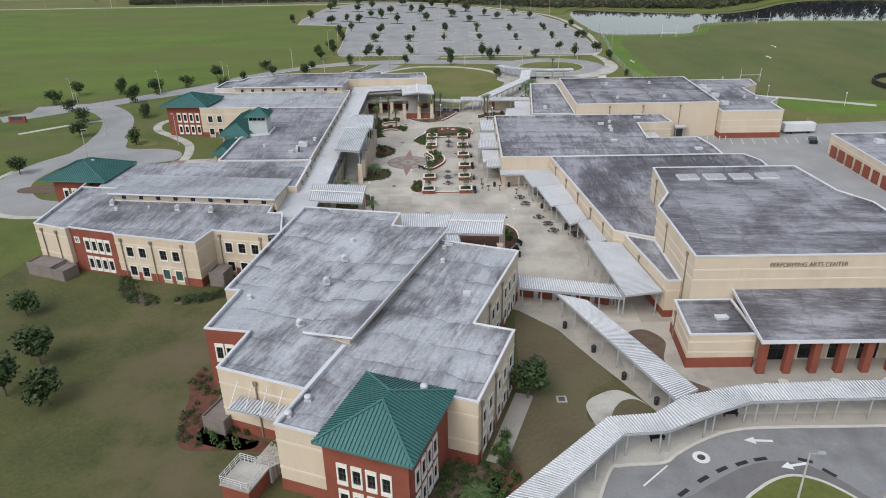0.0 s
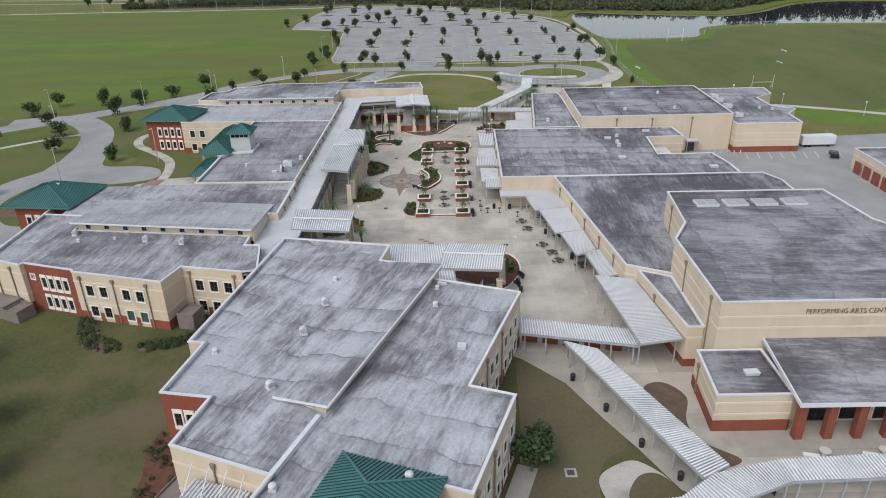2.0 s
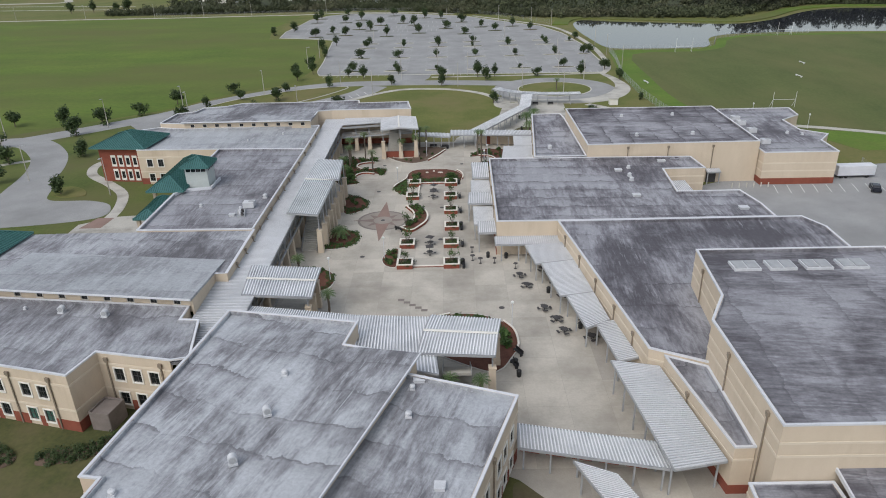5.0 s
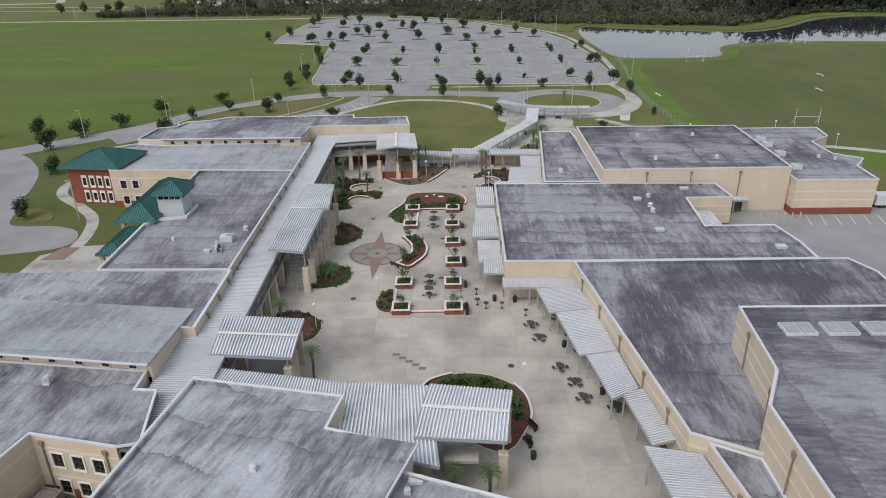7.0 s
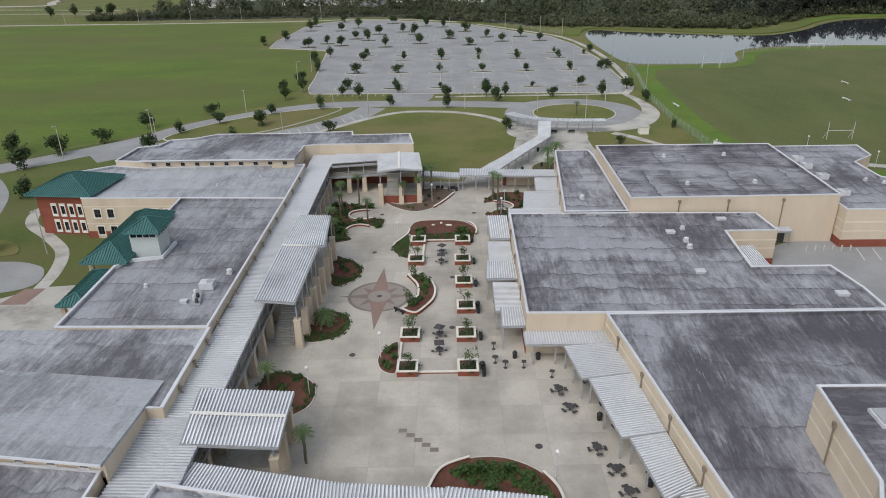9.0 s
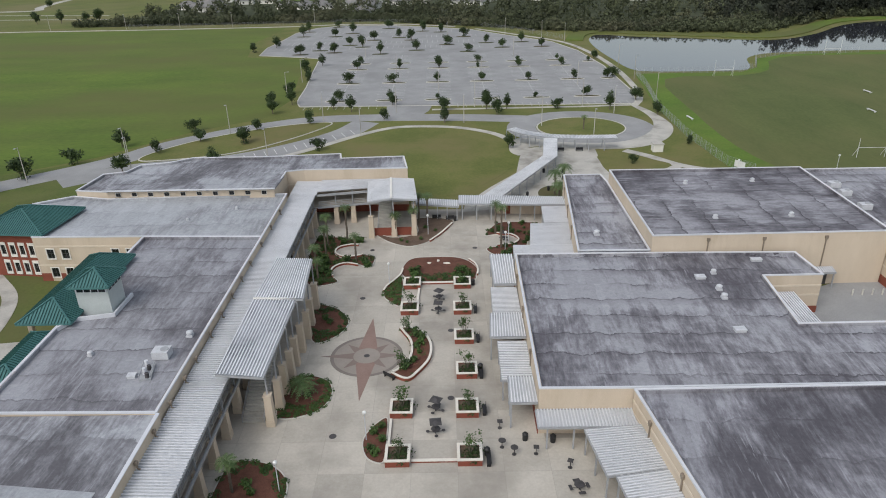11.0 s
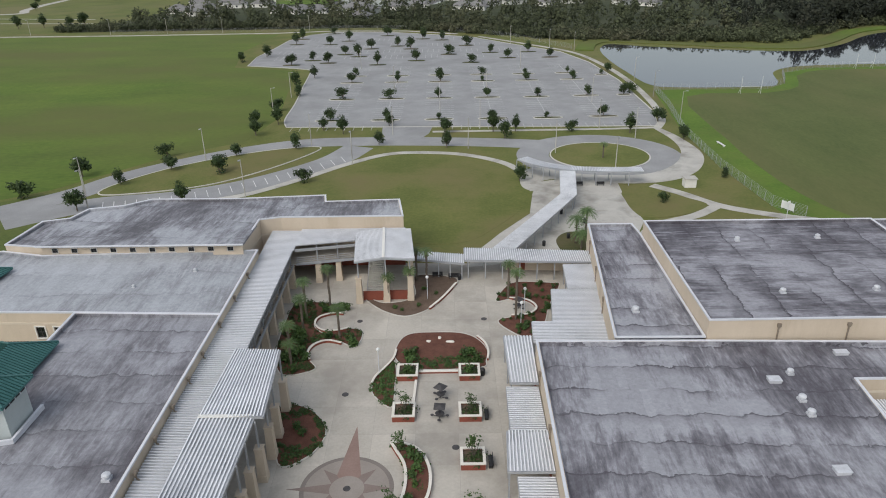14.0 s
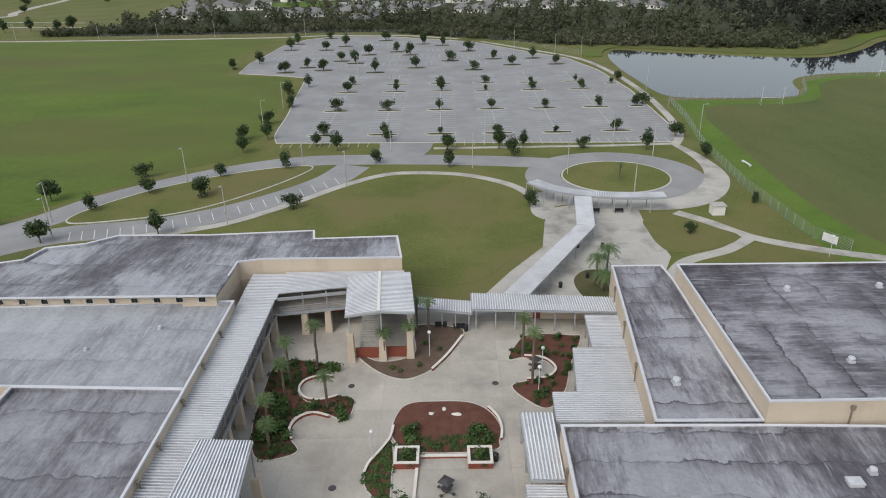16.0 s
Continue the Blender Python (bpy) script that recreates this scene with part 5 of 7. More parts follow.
for x, y in ((12.5, 128.9), (-11.4, 148.2), (-11.4, 200.6), (7.9, 200.8), (-11.3, 182.0), (3.0, 171.6), (2.8, 155.2)):
    bm = bmesh.new()
    tube(bm, (x, y, -0.05), (x, y, 0.06), 0.45, seg=18)
    tagged(part("manhole_cover", bm, DARKMETAL), "round dark iron cover in the paving", "manhole cover")


def leaf_cloud(n, rx, ry, rz, size, seed, hollow=0.35, flat=0.0):
    """Many small leaves in a lumpy crown with gaps."""
    r = random.Random(seed)
    lumps = [Vector((r.gauss(0, 0.29) * rx, r.gauss(0, 0.29) * ry, r.gauss(0, 0.36) * rz)) for _ in range(14)]
    verts, faces = [], []
    for _ in range(n):
        c = r.choice(lumps)
        d = Vector((r.gauss(0, 1), r.gauss(0, 1), r.gauss(0, 1))).normalized()
        f = (hollow + (1 - hollow) * r.random()) * 0.56
        p = c + Vector((d.x * rx * f, d.y * ry * f, d.z * rz * f))
        if flat:
            p.z = max(p.z, -flat)
        u = Vector((r.gauss(0, 1), r.gauss(0, 1), r.gauss(0, 0.5))).normalized() * size * r.uniform(0.6, 1.3)
        v = u.cross(d + Vector((0, 0, 0.6))).normalized() * size * r.uniform(0.4, 0.9)
        k = len(verts)
        verts += [p - u, p - v, p + u, p + v]
        faces.append((k, k + 1, k + 2, k + 3))
    return verts, faces


def leaf_mesh(name, material, *args, **kw):
    v, f = leaf_cloud(*args, **kw)
    me = bpy.data.meshes.new(name)
    me.from_pydata(v, [], f)
    me.materials.append(material)
    return me


def trunk_mesh(h, r, seed, limbs=5, spread=0.9):
    rr = random.Random(seed)
    bm = bmesh.new()
    tube(bm, (0, 0, -0.1), (0.05, 0, h * 0.6), r, r * 0.7, 7)
    for i in range(limbs):
        a = i * math.tau / limbs + rr.random()
        tube(bm, (0.04, 0, h * (0.42 + 0.15 * rr.random())), (spread * math.cos(a), spread * math.sin(a), h * (0.85 + 0.3 * rr.random())), r * 0.5, r * 0.2, 5)
    me = bpy.data.meshes.new("trunk")
    bm.to_mesh(me)
    bm.free()
    me.materials.append(BARK)
    return me


OAKS = [(trunk_mesh(2.2, 0.16, s), leaf_mesh("crown", LEAF, 760, 2.1 + 0.15 * (s % 3), 2.1, 2.1, 0.29, s)) for s in range(5)]


def oak(x, y, size=1.0, kind=0, group="", label="small dark-leaved oak with a rounded crown"):
    t = thing("tree", label, "tree", (x, y, 0), rng.uniform(0, 360), group)
    tr, cr = OAKS[kind % len(OAKS)]
    t.scale = (size, size, size * rng.uniform(0.9, 1.1))
    link("trunk", tr, BARK, t)
    c = link("crown", cr, LEAF, t)
    c.location.z = 3.3
    return t


def frond_mesh(n, length, seed, droop=0.55, fan=False):
    r = random.Random(seed)
    verts, faces = [], []
    for i in range(n):
        a = i * 2.39996
        e = 0.95 - 1.15 * i / n
        d = Vector((math.cos(a), math.sin(a), 0))
        s = Vector((-d.y, d.x, 0))
        pts = []
        for k in range(6):
            t = k / 5
            p = d * (length * t * math.cos(e * 0.8)) + Vector((0, 0, length * (math.sin(e * 0.9) * t - droop * t * t)))
            pts.append(p)
        for k in range(5):
            for m in range(2):
                t0, t1 = (k + m / 2) / 5, (k + m / 2 + 0.36) / 5
                p0, p1 = pts[k].lerp(pts[k + 1], m / 2), pts[k].lerp(pts[k + 1], m / 2 + 0.36)
                w = length * (0.20 if not fan else 0.10 + 0.26 * t0) * (1 - 0.55 * abs(2 * t0 - 1)) * r.uniform(0.85, 1.15)
                for sg in (-1, 1):
                    q = p1 + s * sg * w + d * w * 0.5 - Vector((0, 0, w * 0.35))
                    b = len(verts)
                    verts += [p0, p1, q]
                    faces.append((b, b + 1, b + 2))
    me = bpy.data.meshes.new("fronds")
    me.from_pydata(verts, [], faces)
    me.materials.append(PALM)
    return me


FRONDS = [frond_mesh(34, 1.25, 3, 0.42, True), frond_mesh(34, 2.2, 5, 0.7), frond_mesh(30, 1.2, 9, 0.4, True)]


def palm(x, y, h, kind=0, label="fan palm with a slim rough trunk"):
    t = thing("palm_tree", label, "palm", (x, y, 0), rng.uniform(0, 360))
    bm = bmesh.new()
    k = max(3, int(h / 0.5))
    for i in range(k):
        z0, z1 = h * i / k, h * (i + 1) / k
        tube(bm, (0.04 * math.sin(i), 0, z0 - 0.05), (0.04 * math.sin(i + 1), 0, z1), 0.16 + (0.10 if i > k - 3 else 0.03 * (i % 2)), 0.18 + (0.10 if i > k - 3 else 0), 8)
    part("trunk", bm, BARK, t)
    f = link("fronds", FRONDS[kind], PALM, t)
    f.location.z = h
    return t


SHRUBS = [leaf_mesh("leaves", SHRUB, 130, 0.55, 0.55, 0.42, 0.13, 40 + s, flat=0.3) for s in range(4)]


def shrub(x, y, size=1.0, z=0.1, label="small green garden shrub", group=""):
    t = thing("shrub", label, "shrub", (x, y, z), rng.uniform(0, 360), group)
    t.scale = (size, size, size)
    o = link("leaves", SHRUBS[rng.randrange(4)], SHRUB, t)
    o.location.z = 0.38
    return t


def inside(p, poly):
    c = False
    for i in range(len(poly)):
        (x0, y0), (x1, y1) = poly[i - 1], poly[i]
        if (y0 > p[1]) != (y1 > p[1]) and p[0] < (x1 - x0) * (p[1] - y0) / (y1 - y0) + x0:
            c = not c
    return c


def ground_cover(poly, n, name="ground_cover", label="low green planting in a mulched bed", size=0.13, high=0.45, mat=SHRUB, seed=1, keep=None):
    """Uncounted low leaves over a plan polygon, in clumps."""
    r = random.Random(seed)
    xs, ys = [p[0] for p in poly], [p[1] for p in poly]
    verts, faces, made, tries = [], [], 0, 0
    while made < n and tries < n * 20:
        tries += 1
        c = (r.uniform(min(xs), max(xs)), r.uniform(min(ys), max(ys)))
        if not inside(c, poly) or (keep and not keep(*c)):
            continue
        made += 1
        rad = r.uniform(0.25, 0.5)
        for _ in range(26):
            d = Vector((r.gauss(0, 1), r.gauss(0, 1), abs(r.gauss(0, 1)))).normalized()
            p = Vector((c[0], c[1], 0.08)) + Vector((d.x * rad, d.y * rad, d.z * high * r.uniform(0.4, 1)))
            u = Vector((r.gauss(0, 1), r.gauss(0, 1), r.gauss(0, 0.4))).normalized() * size
            v = u.cross(d + Vector((0.2, 0, 0.7))).normalized() * size * 0.7
            k = len(verts)
            verts += [p - u, p - v, p + u, p + v]
            faces.append((k, k + 1, k + 2, k + 3))
    return tagged(raw(name, verts, faces, mat), label, "planting", kind="stuff")


def bed(poly, material=MULCH, z=0.12, edge=True, label="red mulched planting bed with a concrete edge", closed=True, steps=6):
    c = smooth(poly, True, steps)
    ob = sheet("planting_bed", c, z, material, label, "planting bed")
    if edge:
        line("bed_edging", c, 0.14, -0.05, z + 0.05, KERB, "thin concrete edging of a planting bed", "edging", True)
    return c


def seat_wall(pts, height=0.5, width=0.42, label="curved low wall with a pale cap", steps=8):
    t = thing("seat_wall", label, "garden wall")
    c = smooth(pts, steps=steps)
    line("wall_body", c, width - 0.08, -0.1, height - 0.1, BRICK, parent=t)
    line("wall_cap", c, width, height - 0.1, height, WALLCAP, parent=t)
    return t


# brick planter boxes with crape myrtles
def planter(x, y):
    t = thing("planter_box", "square red brick planter with pale cap and young tree", "planter", (x, y, 0), 0, "planters in the court")
    bm = bmesh.new()
    for c, s in (((0, -1.33, 0.38), (2.74, 0.2, 0.9)), ((0, 1.33, 0.38), (2.74, 0.2, 0.9)), ((-1.27, 0, 0.38), (0.2, 2.46, 0.9)), ((1.27, 0, 0.38), (0.2, 2.46, 0.9))):
        box(bm, c, s)
    part("brick_wall", bm, BRICK, t)
    bm = bmesh.new()
    for c, s in (((0, -1.30, 0.88), (2.9, 0.34, 0.12)), ((0, 1.30, 0.88), (2.9, 0.34, 0.12)), ((-1.28, 0, 0.88), (0.34, 2.26, 0.12)), ((1.28, 0, 0.88), (0.34, 2.26, 0.12))):
        box(bm, c, s)
    part("cap", bm, WALLCAP, t)
    bm = bmesh.new()
    box(bm, (0, 0, 0.5), (2.34, 2.46, 0.3))
    part("soil", bm, DARKMULCH, t)
    me = leaf_mesh("ground_leaves", LEAF, 420, 1.7, 1.8, 0.3, 0.14, 77)
    o = link("ground_leaves", me, LEAF, t)
    o.location.z = 0.72
    return t


def small_tree(x, y, z, size=1.0, seed=0):
    t = thing("small_tree", "young multi-stemmed flowering tree in a planter", "tree", (x, y, z), rng.uniform(0, 360))
    t.scale = (size,) * 3
    r = random.Random(seed)
    for i in range(6):
        a = i * 1.05
        bm = bmesh.new()
        tube(bm, (0, 0, -0.15), (0.55 * math.cos(a) * r.uniform(0.6, 1.2), 0.55 * math.sin(a), 1.5 + 0.4 * r.random()), 0.035, 0.015, 5)
        part("stem", bm, BARK, t)
    o = link("leaves", MYRTLE[seed % 3], SHRUB, t)
    o.location.z = 1.6
    return t


MYRTLE = [leaf_mesh("leaves", SHRUB, 150, 0.95, 0.95, 0.75, 0.12, 60 + s, hollow=0.1) for s in range(3)]
BOXES = [(-3.4, 144.2), (4.8, 144.2), (-3.4, 152.7), (4.8, 152.6), (5.0, 160.7), (4.9, 169.2), (4.9, 177.6), (-3.4, 177.7), (5.1, 186.1), (-3.3, 186.2)]
first = planter(*BOXES[0])
for x, y in BOXES[1:]:
    copy_thing(first, pose(x, y, 0))
for i, (x, y) in enumerate(BOXES):
    if i < 8:
        small_tree(x + 0.1, y + 0.1, 0.64, 1.0 + 0.18 * (i % 3), i)
    else:
        shrub(x, y, 1.5, 0.6)
seat_wall([(-1.9, 143.6), (3.4, 143.6)], 0.35, 0.4, "straight low wall between two planters", 2)
seat_wall([(-1.8, 186.6), (3.6, 186.6)], 0.4, 0.4, "straight low wall between two planters", 2)
seat_wall([(-2.1, 184.6), (-2.3, 179.4)], 0.4, 0.35, "straight low wall between two planters", 2)
# raised crescent planter
CRES_OUT = [(-4.6, 172.0), (-3.2, 171.9), (-1.2, 170.6), (0.0, 167.5), (-0.1, 163.8), (-1.5, 160.8), (-3.0, 159.0)]
CRES_IN = [(-4.6, 172.0), (-3.9, 170.6), (-2.9, 168.4), (-2.6, 165.8), (-3.0, 163.0), (-4.2, 161.2), (-5.2, 160.4)]
cres = smooth(CRES_OUT, steps=6) + smooth(CRES_IN[::-1], steps=6)
sheet("planting_bed", cres[:-1], 0.45, MULCH, "raised crescent bed with red mulch", "planting bed", 0.6)
seat_wall(CRES_OUT + [(-5.2, 160.4)], 0.62, 0.34, "curved raised planter wall of red brick with pale cap")
seat_wall(CRES_IN, 0.62, 0.34, "curved raised planter wall of red brick with pale cap")
for i, (x, y) in enumerate([(-3.4, 171), (-2.2, 169.6), (-1.4, 167.6), (-1.5, 165.2), (-2.2, 163), (-3.6, 161.3), (-1.1, 169.0), (-2.0, 166.4), (-3.2, 162.0)]):
    shrub(x, y, rng.uniform(1.0, 1.8), 0.42)
small_tree(-3.6, 170.6, 0.4, 1.2, 2)
small_tree(-4.0, 161.4, 0.4, 1.2, 1)
ground_cover(cres[:-1], 40, seed=3, high=0.5)
# beds
TOP = [(-5.2, 190.0), (-5.0, 194.2), (-3.4, 196.6), (0.4, 197.0), (4.2, 196.7), (6.6, 195.0), (7.9, 192.0), (7.6, 189.4), (6.6, 187.6), (-2.0, 187.4)]
tb = bed(TOP, label="red mulched bed at the head of the planters")
ground_cover([(-4.6, 187.6), (6.8, 187.6), (7.2, 190.4), (2, 190.0), (-4.8, 190.6)], 90, seed=5, high=0.6)
for x, y in ((-3.5, 190.5), (-2.6, 191.2), (4.6, 190.6), (5.6, 190.9), (-3.0, 189.0), (6.4, 189.2)):
    shrub(x, y, 1.7)
seat_wall([(-5.2, 192.0), (-5.5, 189.8), (-6.5, 187.6), (-7.6, 185.6), (-8.0, 184.0)], 0.5, 0.3)
seat_wall([(6.6, 195.4), (7.6, 193.6), (8.0, 191.4), (7.8, 189.4)], 0.5, 0.3)
b2 = bed([(-5.4, 189.6), (-6.4, 187.8), (-7.7, 185.2), (-7.9, 182.6), (-6.8, 180.6), (-5.0, 179.2), (-4.9, 184.0), (-4.9, 187.0)])
ground_cover(b2, 70, seed=6)
for s, x, y, w in ((0, -0.6, 194.4, 0.7), (0, 1.0, 195.3, 0.5), (0, 2.6, 194.2, 1.3)):
    bm = bmesh.new()
    bmesh.ops.create_icosphere(bm, subdivisions=2, radius=0.5, matrix=Matrix.Translation((x, y, 0.18)) @ Matrix.Diagonal((w, 0.6, 0.35, 1)))
    for v in bm.verts:
        v.co += Vector((noise.noise(v.co * 3), noise.noise(v.co * 3 + Vector((5, 0, 0))), 0)) * 0.12
    tagged(part("stone_marker", bm, WALLCAP), "pale flat stone on red mulch", "stone")
b3 = bed([(-7.7, 147.0), (-7.0, 149.4), (-5.2, 151.4), (-4.9, 148), (-4.9, 144.4), (-5.4, 143.4), (-7.0, 144.4)])
seat_wall([(-4.6, 150.9), (-4.6, 146.0)], 0.4, 0.3, "straight low wall between two planters", 2)
for x, y in ((-6.4, 148.6), (-5.6, 149.6), (-6.6, 145.4), (-6.0, 144.8), (-5.4, 147.2)):
    shrub(x, y, rng.uniform(1.0, 1.6))
GARDEN = [(-20.6, 186.6), (-16.3, 187.7), (-17.6, 190.4), (-18.0, 193.4), (-16.3, 195.2), (-13.4, 194.4), (-11.2, 193.3), (-10.6, 197.2), (-12.4, 198.4), (-14.6, 197.6), (-16.6, 197.2), (-18.3, 199.4), (-18.0, 201.8), (-15.8, 203.0), (-13.7, 204.2), (-16.0, 206.0), (-22.2, 206.6), (-23.0, 200.0), (-22.6, 192.0)]
gb = bed(GARDEN, label="palm garden bed with red mulch and dense shrubs")
seat_wall([(-13.4, 194.0), (-15.5, 194.7), (-17.2, 193.8), (-17.9, 191.8), (-17.3, 189.8)], 0.5, 0.3)
seat_wall([(-12.8, 198.2), (-15.0, 197.4), (-17.0, 197.8), (-18.2, 199.6), (-17.8, 201.6), (-15.8, 202.7), (-14.2, 202.6)], 0.5, 0.3)
ground_cover(gb, 190, seed=8, high=0.6)
for k in range(26):
    while True:
        p = (rng.uniform(-22, -11), rng.uniform(187, 206))
        if inside(p, gb):
            break
    shrub(*p, rng.uniform(0.9, 2.0))
for poly, sd in (([(-19.4, 179.4), (-16.1, 179.4), (-13.4, 176.6), (-12.7, 173.6), (-14.2, 170.2), (-17.4, 169.2)], 11), ([(-18.9, 152.0), (-14.6, 152.5), (-12.7, 155.6), (-13.4, 159.0), (-16.2, 160.6), (-18.8, 159.8)], 12), ([(-22.8, 142.6), (-21.2, 144.2), (-18.0, 143.6), (-15.8, 141.6), (-15.1, 139.0), (-16.0, 136.0), (-19.5, 134.0), (-22.8, 135.0)], 13)):
    c = bed(poly)
    mx, my = sum(p[0] for p in poly) / len(poly), sum(p[1] for p in poly) / len(poly)
    ground_cover(c, 85, seed=sd, keep=lambda x, y, a=mx - 0.8, b=my: (x - a) ** 2 + (y - b) ** 2 > 7.5)
    shrub(mx, my - 0.5, 1.1)
    shrub(mx - 0.8, my + 0.6, 1.3)
NB = [(-12.0, 209.2), (-10.2, 206.0), (-7.2, 203.0), (-3.9, 201.9), (-0.3, 204.4), (2.0, 208.6), (4.0, 213.0), (2.8, 215.2), (-3.4, 215.6), (-3.2, 208.2), (-8.0, 206.2)]
bed(NB, DARKMULCH, label="brown mulched bed by the stair canopy")
seat_wall([(-0.6, 203.9), (1.6, 207.6), (3.8, 212.4)], 0.5, 0.35)
for x, y in ((-1.6, 210.5), (-5, 203.6), (-6.2, 204.3), (0.4, 209.0), (-2.4, 205)):
    shrub(x, y, rng.uniform(0.6, 1.0))
EB = [(10.2, 206.2), (11.2, 209.4), (13.9, 212.8), (20.0, 212.4), (21.3, 211.6), (18.6, 204.6), (17.0, 199.0), (14.2, 195.2), (11.2, 197.6), (10.1, 200.2), (12.9, 201.3), (15.4, 201.9), (16.3, 203.8), (15.0, 206.0), (12.4, 206.7)]
eb = bed(EB, label="red mulched bed with rows of small shrubs")
seat_wall([(12.2, 201.2), (15.0, 201.6), (16.4, 203.6), (15.2, 206.0), (12.4, 206.8)], 0.55, 0.32)
for k in range(44):
    while True:
        p = (rng.uniform(10, 21), rng.uniform(196, 212.5))
        if inside(p, eb):
            break
    shrub(*p, rng.uniform(0.6, 1.3), label="small dark shrub in red mulch")
SB = [(-0.4, 121.6), (1.2, 125.4), (4.4, 127.0), (8.4, 127.0), (11.9, 125.0), (13.9, 121.8), (14.1, 118.2), (12.6, 114.6), (11.2, 112.4), (9.0, 112), (2.4, 116.2), (0, 118)]
sb = bed(SB, label="large red mulched bed by the corner stair")
seat_wall([(-0.4, 121.6), (1.2, 125.3), (4.4, 127.0)], 0.45, 0.3)
seat_wall([(12.4, 124.6), (13.8, 122.0), (14.1, 118.4), (13.4, 116.4)], 0.45, 0.3)
ground_cover([(2, 124.6), (5, 126), (9, 126), (11.6, 124), (13.0, 121), (12.6, 117), (10.8, 121.6), (7.6, 123.4), (4.0, 123)], 150, seed=15, high=0.7)
for x, y in ((3.6, 124.6), (5.6, 125), (8.6, 124.8), (10.6, 123.4), (12.2, 120.2), (12.4, 118), (6.6, 122)):
    shrub(x, y, 1.8)
for x, y, h, k in ((-19.6, 197.6, 6.0, 0), (-19.8, 201.5, 6.8, 0), (-16.6, 205.0, 7.2, 0), (-13.9, 195.9, 5.2, 0), (-20.4, 191.6, 5.0, 0), (-19.6, 188.4, 4.0, 2), (-7.3, 206.6, 4.8, 0), (-3.8, 207.2, 5.6, 0), (-1.2, 212.5, 6.4, 0), (-3.0, 214.2, 5.8, 0),
                   (12.8, 200.4, 8.4, 0), (12.2, 207.0, 6.6, 0), (-16.5, 156.4, 2.2, 1), (-21.0, 139.4, 4.4, 0), (-14.0, 126.6, 4.6, 0), (4.3, 104.6, 4.5, 2), (8.1, 104.2, 4.5, 2), (-19.0, 119.4, 2.6, 2), (27.0, 228.5, 5.4, 1), (29.4, 231.4, 5.8, 1), (27.6, 226.0, 3.6, 1)):
    palm(x, y, h, k)


# ---- court furniture ----
def picnic_table(x, y, turn=0, roofed=False):
    t = thing("picnic_table", "dark round metal picnic table with fixed seats", "picnic table", (x, y, 0.04), turn, "picnic tables")
    bm = bmesh.new()
    tube(bm, (0, 0, 0.72), (0, 0, 0.77), 0.6, seg=8)
    part("tabletop", bm, DARKMETAL, t)
    bm = bmesh.new()
    tube(bm, (0, 0, -0.04), (0, 0, 0.72), 0.06)
    part("pedestal", bm, DARKMETAL, t)
    for i in range(4):
        a = math.tau * i / 4
        bm = bmesh.new()
        box(bm, (0.95 * math.cos(a), 0.95 * math.sin(a), 0.45), (0.34, 0.75, 0.05), math.degrees(a))
        beam(bm, (0, 0, 0.2), (0.95 * math.cos(a), 0.95 * math.sin(a), 0.42), 0.05, 0.05)
        part("seat", bm, DARKMETAL, t)
    return t


ft = picnic_table(16.3, 139.0, 10)
for x, y, a in ((17.1, 135.3, 30), (19.0, 127.9, 5), (20.4, 124.5, 40), (21.0, 121.2, 15), (22.6, 132.0, 20), (22.0, 136.0, 0), (24.4, 123.4, 35), (24.6, 119.4, 10), (20.6, 141.0, 25)):
    copy_thing(ft, pose(x, y, 0.04, 0, 0, a))


def shade_table(x, y, turn):
    t = thing("shade_table", "dark four-sided shade table with seats", "picnic table", (x, y, 0.04), turn, "shade tables")
    bm = bmesh.new()
    tube(bm, (0, 0, 1.75), (0, 0, 2.05), 1.0, 0.12, 4)
    part("shade", bm, DARKMETAL, t)
    bm = bmesh.new()
    tube(bm, (0, 0, -0.04), (0, 0, 1.8), 0.05)
    part("pole", bm, DARKMETAL, t)
    bm = bmesh.new()
    tube(bm, (0, 0, 0.7), (0, 0, 0.75), 0.6, seg=8)
    part("tabletop", bm, DARKMETAL, t)
    for i in range(4):
        a = math.tau * (i + 0.5) / 4
        bm = bmesh.new()
        tube(bm, (0.95 * math.cos(a), 0.95 * math.sin(a), 0.4), (0.95 * math.cos(a), 0.95 * math.sin(a), 0.46), 0.22, seg=10)
        beam(bm, (0, 0, 0.2), (0.95 * math.cos(a), 0.95 * math.sin(a), 0.4), 0.05, 0.05)
        part("seat", bm, DARKMETAL, t)
    return t


st = shade_table(0.9, 152.6, 20)
for x, y, a in ((0.9, 148.4, 50), (1.2, 181.0, 10), (1.1, 177.0, 40), (13.6, 203.8, 0)):
    copy_thing(st, pose(x, y, 0.04, 0, 0, a))


def cafe_table(x, y, turn):
    t = thing("cafe_table", "small dark metal standing table", "table", (x, y, 0.04), turn, "standing tables")
    bm = bmesh.new()
    tube(bm, (0, 0, 1.0), (0, 0, 1.05), 0.45, seg=4 if turn else 12)
    part("tabletop", bm, DARKMETAL, t)
    bm = bmesh.new()
    tube(bm, (0, 0, -0.04), (0, 0, 1.0), 0.05)
    tube(bm, (0, 0, -0.04), (0, 0, 0.03), 0.28)
    part("pedestal", bm, DARKMETAL, t)


for x, y, a in ((8.6, 149.2, 45), (8.6, 145.8, 0), (9.9, 144.6, 0), (12.4, 144.6, 40), (15.9, 142.3, 20), (24.8, 119.0, 0)):
    cafe_table(x, y, a)


